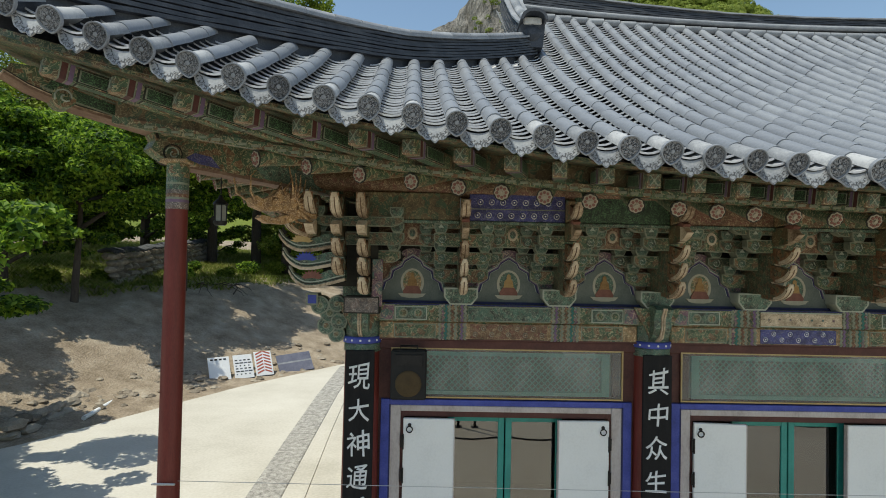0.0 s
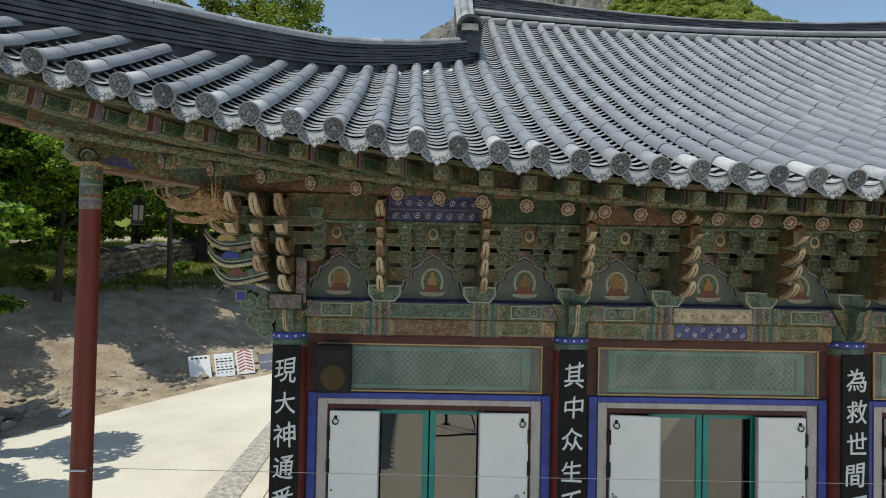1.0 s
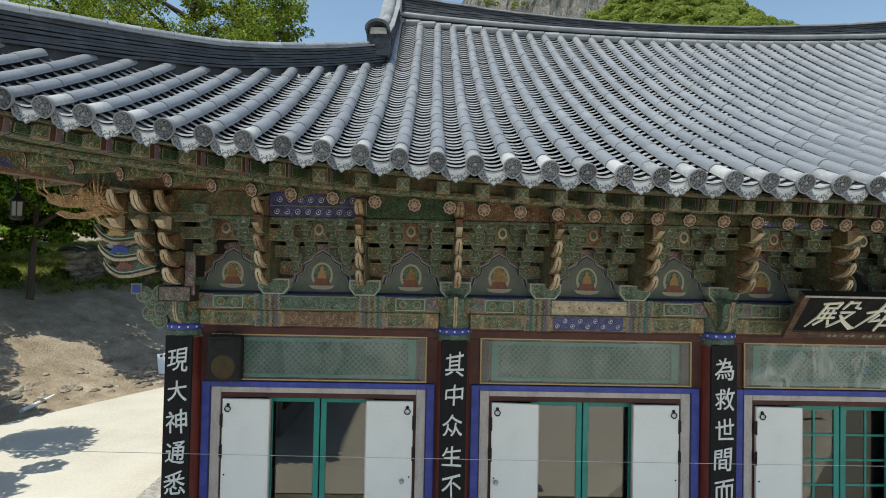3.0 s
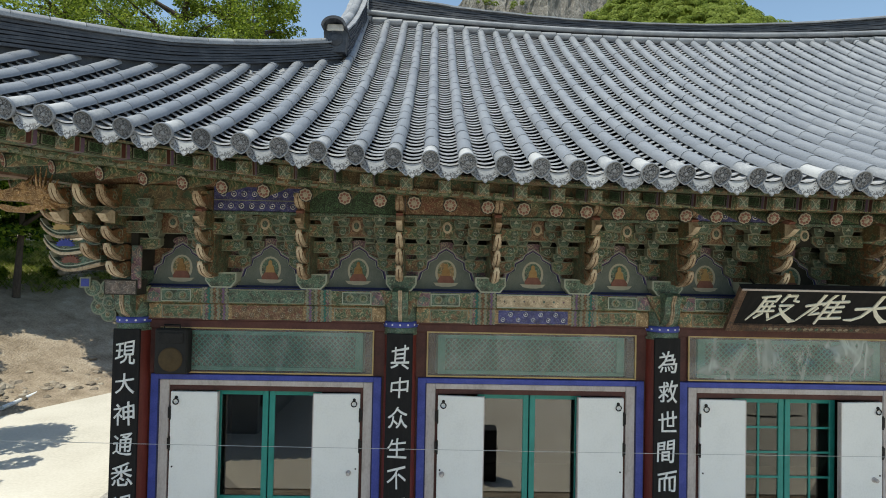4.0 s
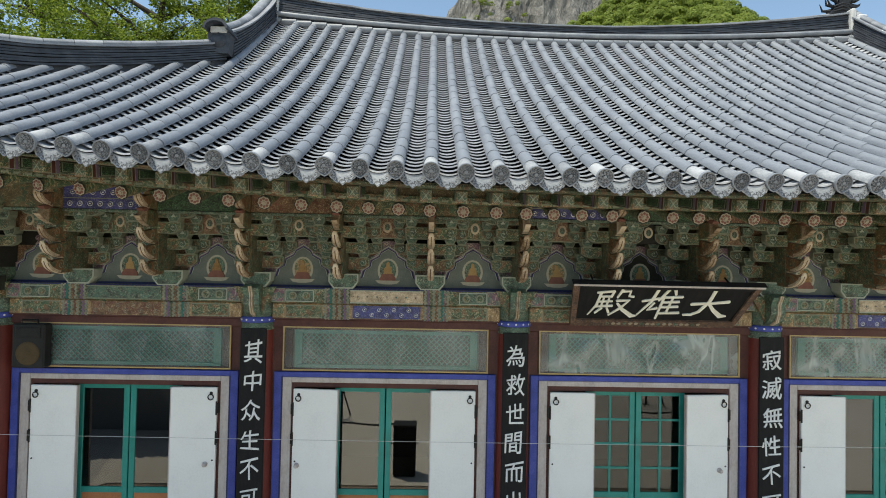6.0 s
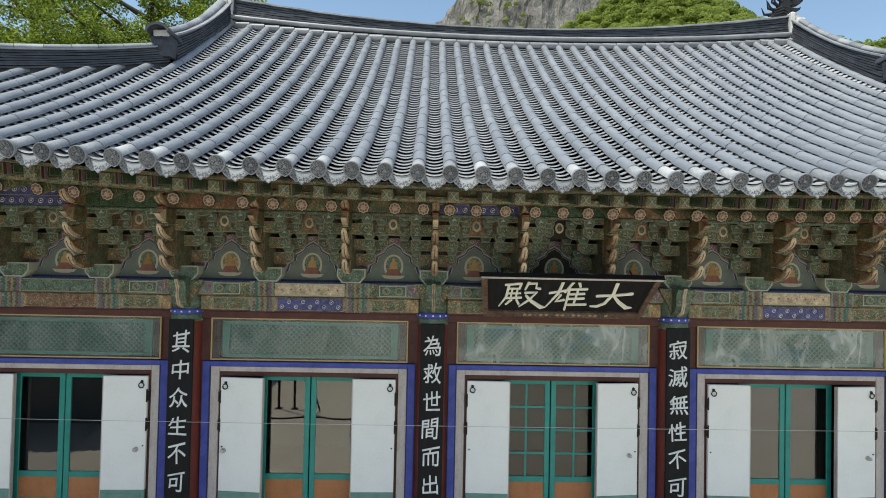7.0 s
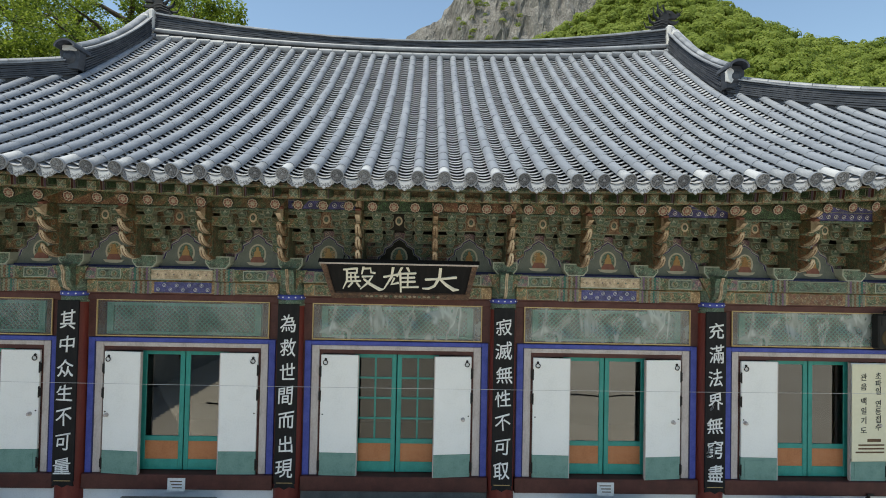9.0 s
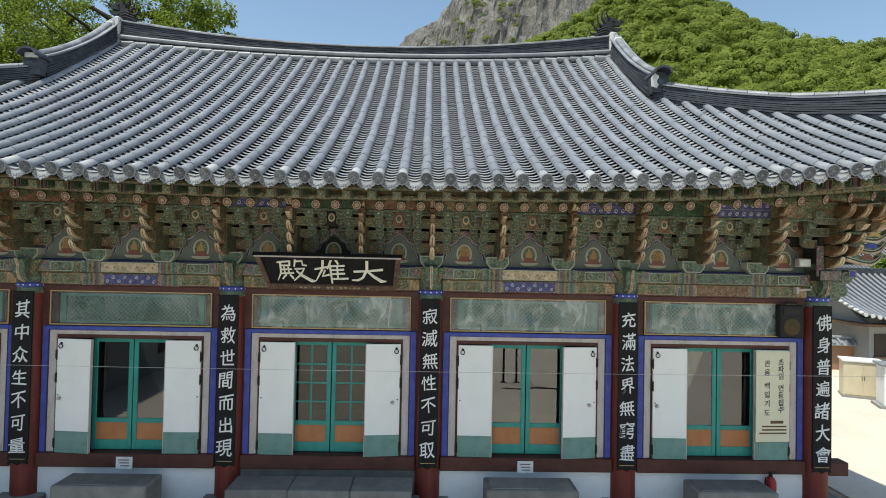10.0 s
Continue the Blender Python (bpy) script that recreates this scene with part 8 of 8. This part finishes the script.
# carved dragon head below the hip rafter
DRAGON = painted("ochre_dragon_paint", (0.36, 0.24, 0.11), (0.62, 0.52, 0.36), (0.22, 0.14, 0.07), 12)
for s in (-1, 1):
    dr = Mesh()
    m = Matrix.Rotation(s * math.pi / 4, 4, "Z")
    dr.prism([(-0.10, 0.08), (-0.40, 0.06), (-0.62, 0.14), (-0.84, 0.13), (-1.0, 0.18), (-1.04, 0.27), (-0.96, 0.31), (-0.88, 0.27), (-0.74, 0.33), (-0.66, 0.42), (-0.54, 0.38), (-0.40, 0.40), (-0.10, 0.34)], -0.08, 0.08, "x", m=m)
    dr.prism([(-0.36, 0.06), (-0.56, -0.02), (-0.80, -0.02), (-0.92, 0.04), (-0.88, 0.08), (-0.70, 0.05), (-0.54, 0.10)], -0.06, 0.06, "x", m=m)
    for q in (-1, 1):
        dr.tube([m @ Vector((q * 0.08, -0.98, 0.24)), m @ Vector((q * 0.18, -1.10, 0.34)), m @ Vector((q * 0.22, -1.12, 0.52)), m @ Vector((q * 0.20, -1.04, 0.60))], 0.018, 6, 0, 0.006)
        dr.tube([m @ Vector((q * 0.07, -0.62, 0.38)), m @ Vector((q * 0.13, -0.52, 0.54)), m @ Vector((q * 0.12, -0.56, 0.72))], 0.026, 6, 0, 0.006)
        dr.lathe([(0.045, 0), (0.042, 0.012), (0.02, 0.034)], 10, m=m @ pose(q * 0.08, -0.72, 0.27, 0, q * 90))
        for k in range(9):
            a = -0.5 + 0.30 * k
            root = Vector((q * 0.08, -0.46 + 0.08 * math.cos(a), 0.22 + 0.10 * math.sin(a)))
            tip = Vector((q * 0.13, -0.46 + (0.40 - 0.02 * k) * math.cos(a) * 0.9, 0.22 + 0.42 * math.sin(a)))
            mid = root.lerp(tip, 0.55) + Vector((q * 0.05, 0.0, -0.05))
            dr.tube([m @ root, m @ mid, m @ tip], 0.032, 5, 0, 0.005)
    ob = part("dragon_carving", dr, DRAGON)
    ob.location = (s * 9.16, -0.50, 4.47)
    ob.scale = (0.80, 0.80, 0.80)
    tagged(ob, "ochre carved dragon head below the roof corner", "carving", "dragon carvings")

# ---- neighbouring yard ----
GREY_WALL = material("grey_rendered_wall", [(0.22, 0.22, 0.215), (0.30, 0.30, 0.29)], rough=0.9, scale=1.2, fine=20, bump=0.2, depth=0.01)
BRICK_RED = material("tan_brick_wall", [(0.24, 0.13, 0.075), (0.33, 0.19, 0.12)], rough=0.9, scale=5, fine=30, bump=0.4, depth=0.01, stretch=(1, 1, 4))
BEIGE = material("beige_painted_steel", [(0.52, 0.46, 0.32), (0.62, 0.56, 0.41)], rough=0.5, scale=2, fine=20, bump=0.05, depth=0.002)


def side_hall(at, yaw, length, depth, eave, top, label):
    h = thing("side_hall", label, "building", "neighbouring buildings", at)
    h.rotation_euler.z = radians(yaw)
    part("wall", Mesh().box(-length / 2 + 0.9, length / 2 - 0.9, -depth / 2 + 0.9, depth / 2 - 0.9, 0, eave + 0.25), GREY_WALL, h)
    part("dark_eave", Mesh().box(-length / 2 + 0.2, length / 2 - 0.2, -depth / 2 + 0.2, depth / 2 - 0.2, eave - 0.10, eave + 0.02), BROWN, h)
    for q in range(3):
        x = -length / 2 + 1.6 + q * (length - 3.2) / 2
        # window opening filled with the painted gloom of the room behind
        wdw = part("window", Mesh().box(x - 0.45, x + 0.45, -depth / 2 + 0.86, -depth / 2 + 0.9, 0.9, 2.0), DARK_ROOM, h)
        part("sill", Mesh().box(x - 0.5, x + 0.5, -depth / 2 + 0.80, -depth / 2 + 0.89, 0.82, 0.9), BROWN, wdw)
    n = int(length / 0.34)
    for s in (-1, 1):
        m, ends = Mesh(), Mesh()
        lines = []
        for i in range(n + 1):
            x = -length / 2 + length * i / n
            lift = 0.5 * abs(2 * i / n - 1) ** 3
            line = []
            for j in range(6):
                q = j / 5
                line.append(Vector((x, s * depth / 2 * (1 - q), eave + lift * (1 - q) + (top - eave) * (0.75 * q + 0.25 * q * q))))
            lines.append(line)
            m.tube(line, 0.085, 6)
            ends.lathe([(0.1, 0), (0.1, 0.05)], 10, m=pose(*line[0]) @ pose(0, 0, 0, 90 * (1 if s < 0 else -1)))
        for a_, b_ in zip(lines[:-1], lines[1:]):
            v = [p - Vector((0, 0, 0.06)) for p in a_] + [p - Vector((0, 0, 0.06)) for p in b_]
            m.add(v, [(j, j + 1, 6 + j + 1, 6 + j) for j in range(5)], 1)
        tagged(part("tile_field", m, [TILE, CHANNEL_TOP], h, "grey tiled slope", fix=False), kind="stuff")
        part("end_tile_row", ends, MORTAR, h, "pale end tiles")
    for s in (-1, 1):
        verge = Mesh()
        for sy in (-1, 1):
            for i in range(14):
                q = (i + 0.5) / 14
                lump(verge, (s * (length / 2 + 0.08), sy * depth / 2 * (1 - q), eave + 0.5 * (1 - q) + (top - eave) * (0.75 * q + 0.25 * q * q) - 0.02), 0.13, 900 + i, 1.0)
        part("verge_row", verge, MORTAR, h, "lime-pointed verge tiles")
    part("ridge", Mesh().box(-length / 2 + 0.2, length / 2 - 0.2, -0.16, 0.16, top - 0.1, top + 0.28, 0.04), RIDGE_TILE, h)
    for s in (-1, 1):
        part("gable", Mesh().prism([(-depth / 2 + 0.9, eave), (0, top - 0.15), (depth / 2 - 0.9, eave)], s * (length / 2 - 0.9), s * (length / 2 - 0.7), "x"), GREY_WALL, h)
    return h


side_hall((30.4, 20.6, GROUND_Z), 0, 16, 9.2, 2.5, 4.95, "grey tiled side hall beyond the yard")
side_hall((40.0, 40.0, GROUND_Z), 0, 22, 10, 5.0, 8.4, "tall grey tiled hall behind the side hall")
tree((29, 34, GROUND_Z), 12, 5.5, 61, 18000, 0.15, LEAF, "dense dark green tree between two neighbouring halls", 0.15, group="trees beyond the yard")
tree((40, 30, GROUND_Z), 12, 5.5, 63, 18000, 0.15, LEAF, "dense dark green tree between two neighbouring halls", 0.15, group="trees beyond the yard")
yw = thing("yard_wall", "low tan brick yard wall with a tiled coping", "wall", at=(21.3, 18.3, GROUND_Z))
yw.rotation_euler.z = radians(-8)
part("brickwork", Mesh().box(-3.4, 3.4, -0.15, 0.15, 0, 1.35), BRICK_RED, yw)
for s in (-1, 1):
    cp = Mesh()
    for i in range(21):
        x = -3.35 + i / 3
        cp.tube([(x, s * 0.42, 1.38), (x, 0.0, 1.62)], 0.07, 6)
    cp.prism([(s * 0.42, 1.33), (0, 1.57), (0, 1.52), (s * 0.42, 1.28)], -3.4, 3.4, "x")
    part("coping_tiles", cp, TILE, yw)
part("coping_ridge", Mesh().tube([(-3.4, 0, 1.66), (3.4, 0, 1.66)], 0.09, 8), RIDGE_CAP, yw)
bx = thing("storage_box", "beige steel storage cabinet in the yard", "cabinet", at=(19.15, 12.2, GROUND_Z + 0.03))
bx.rotation_euler.z = radians(-28)
bx.scale = (0.68, 0.9, 0.95)
part("body", Mesh().box(-0.95, 0.95, -0.5, 0.5, 0.08, 1.5, 0.015), BEIGE, bx)
part("lid", Mesh().box(-1.02, 1.02, -0.57, 0.57, 1.5, 1.58, 0.015), SIGN_WHITE, bx)
for s in (-1, 1):
    part("door", Mesh().box(s * 0.46 - 0.44, s * 0.46 + 0.44, -0.515, -0.5, 0.14, 1.44, 0.006), BEIGE, bx)
    part("handle", Mesh().tube([(s * 0.06, -0.54, 0.75), (s * 0.06, -0.54, 0.95)], 0.012, 6), IRON, bx)
part("plinth_base", Mesh().box(-1.0, 1.0, -0.55, 0.55, 0, 0.08), GREY_WALL, bx)
cb = thing("glazed_cabinet", "white cabinet with dark glazed doors in the yard", "cabinet", at=(19.45, 10.4, GROUND_Z + 0.03))
cb.rotation_euler.z = radians(-24)
part("body", Mesh().box(-0.8, 0.8, -0.45, 0.45, 0.1, 1.55, 0.015), SIGN_WHITE, cb)
part("roof_board", Mesh().box(-0.9, 0.9, -0.55, 0.5, 1.55, 1.63, 0.01), RIDGE_CAP, cb)
for s in (-1, 1):
    part("door_glass", Mesh().box(s * 0.4 - 0.28, s * 0.4 + 0.28, -0.462, -0.45, 0.3, 1.4), PLASTIC, cb)
part("base", Mesh().box(-0.95, 0.95, -0.55, 0.5, 0, 0.1), GREY_WALL, cb)

# ---- the rest of the courtyard, behind the walk ----
side_hall((-13.9, -14.9, GROUND_Z), 90, 13, 9.5, 3.3, 6.4, "grey tiled hall along the west side of the courtyard")
cs = thing("equipment_case", "tall black equipment case standing in the yard", "case", at=(-3.45, -6.05, GROUND_Z))
part("body", Mesh().box(-0.28, 0.28, -0.22, 0.22, 0.04, 1.2, 0.02), PLASTIC, cs)
part("lid", Mesh().box(-0.29, 0.29, -0.23, 0.23, 1.2, 1.3, 0.02), PLASTIC, cs)
for s in (-1, 1):
    part("handle", Mesh().tube([(s * 0.28, -0.08, 0.8), (s * 0.33, -0.08, 0.8), (s * 0.33, 0.08, 0.8), (s * 0.28, 0.08, 0.8)], 0.012, 6), IRON, cs)
    part("runner", Mesh().box(s * 0.2 - 0.04, s * 0.2 + 0.04, -0.22, 0.22, 0, 0.04), IRON, cs)


def cable_pole(x, y, lean):
    """Two thin steel uprights with a slanting stay, and the cable that runs from them over the ground."""
    p = thing("cable_pole", "thin dark steel poles with a stay and a cable", "pole", "cable poles in the yard", (x, y, GROUND_Z + 0.03))
    for d in (0.0, 0.55):
        part("pole", Mesh().tube([(d, 0, 0), (d * 0.96, 0, 4.6)], 0.045, 8), IRON, p)
        part("foot_plate", Mesh().box(d - 0.12, d + 0.12, -0.12, 0.12, 0, 0.02, 0.004), IRON, p)
    part("stay", Mesh().tube([(0.02, 0, 4.4), (lean, 0.3, 0.02)], 0.03, 6), IRON, p)
    part("cross_bar", Mesh().tube([(-0.05, 0, 4.5), (0.6, 0, 4.5)], 0.03, 6), IRON, p)
    part("ground_cable", Mesh().tube([(0.3 * k - 0.2, 1.2 + 0.12 * math.sin(k * 0.9), 0.025) for k in range(14)], 0.025, 5), PLASTIC, p)


cable_pole(5.0, -13.3, 1.1)
cable_pole(-7.0, -11.4, 1.5)
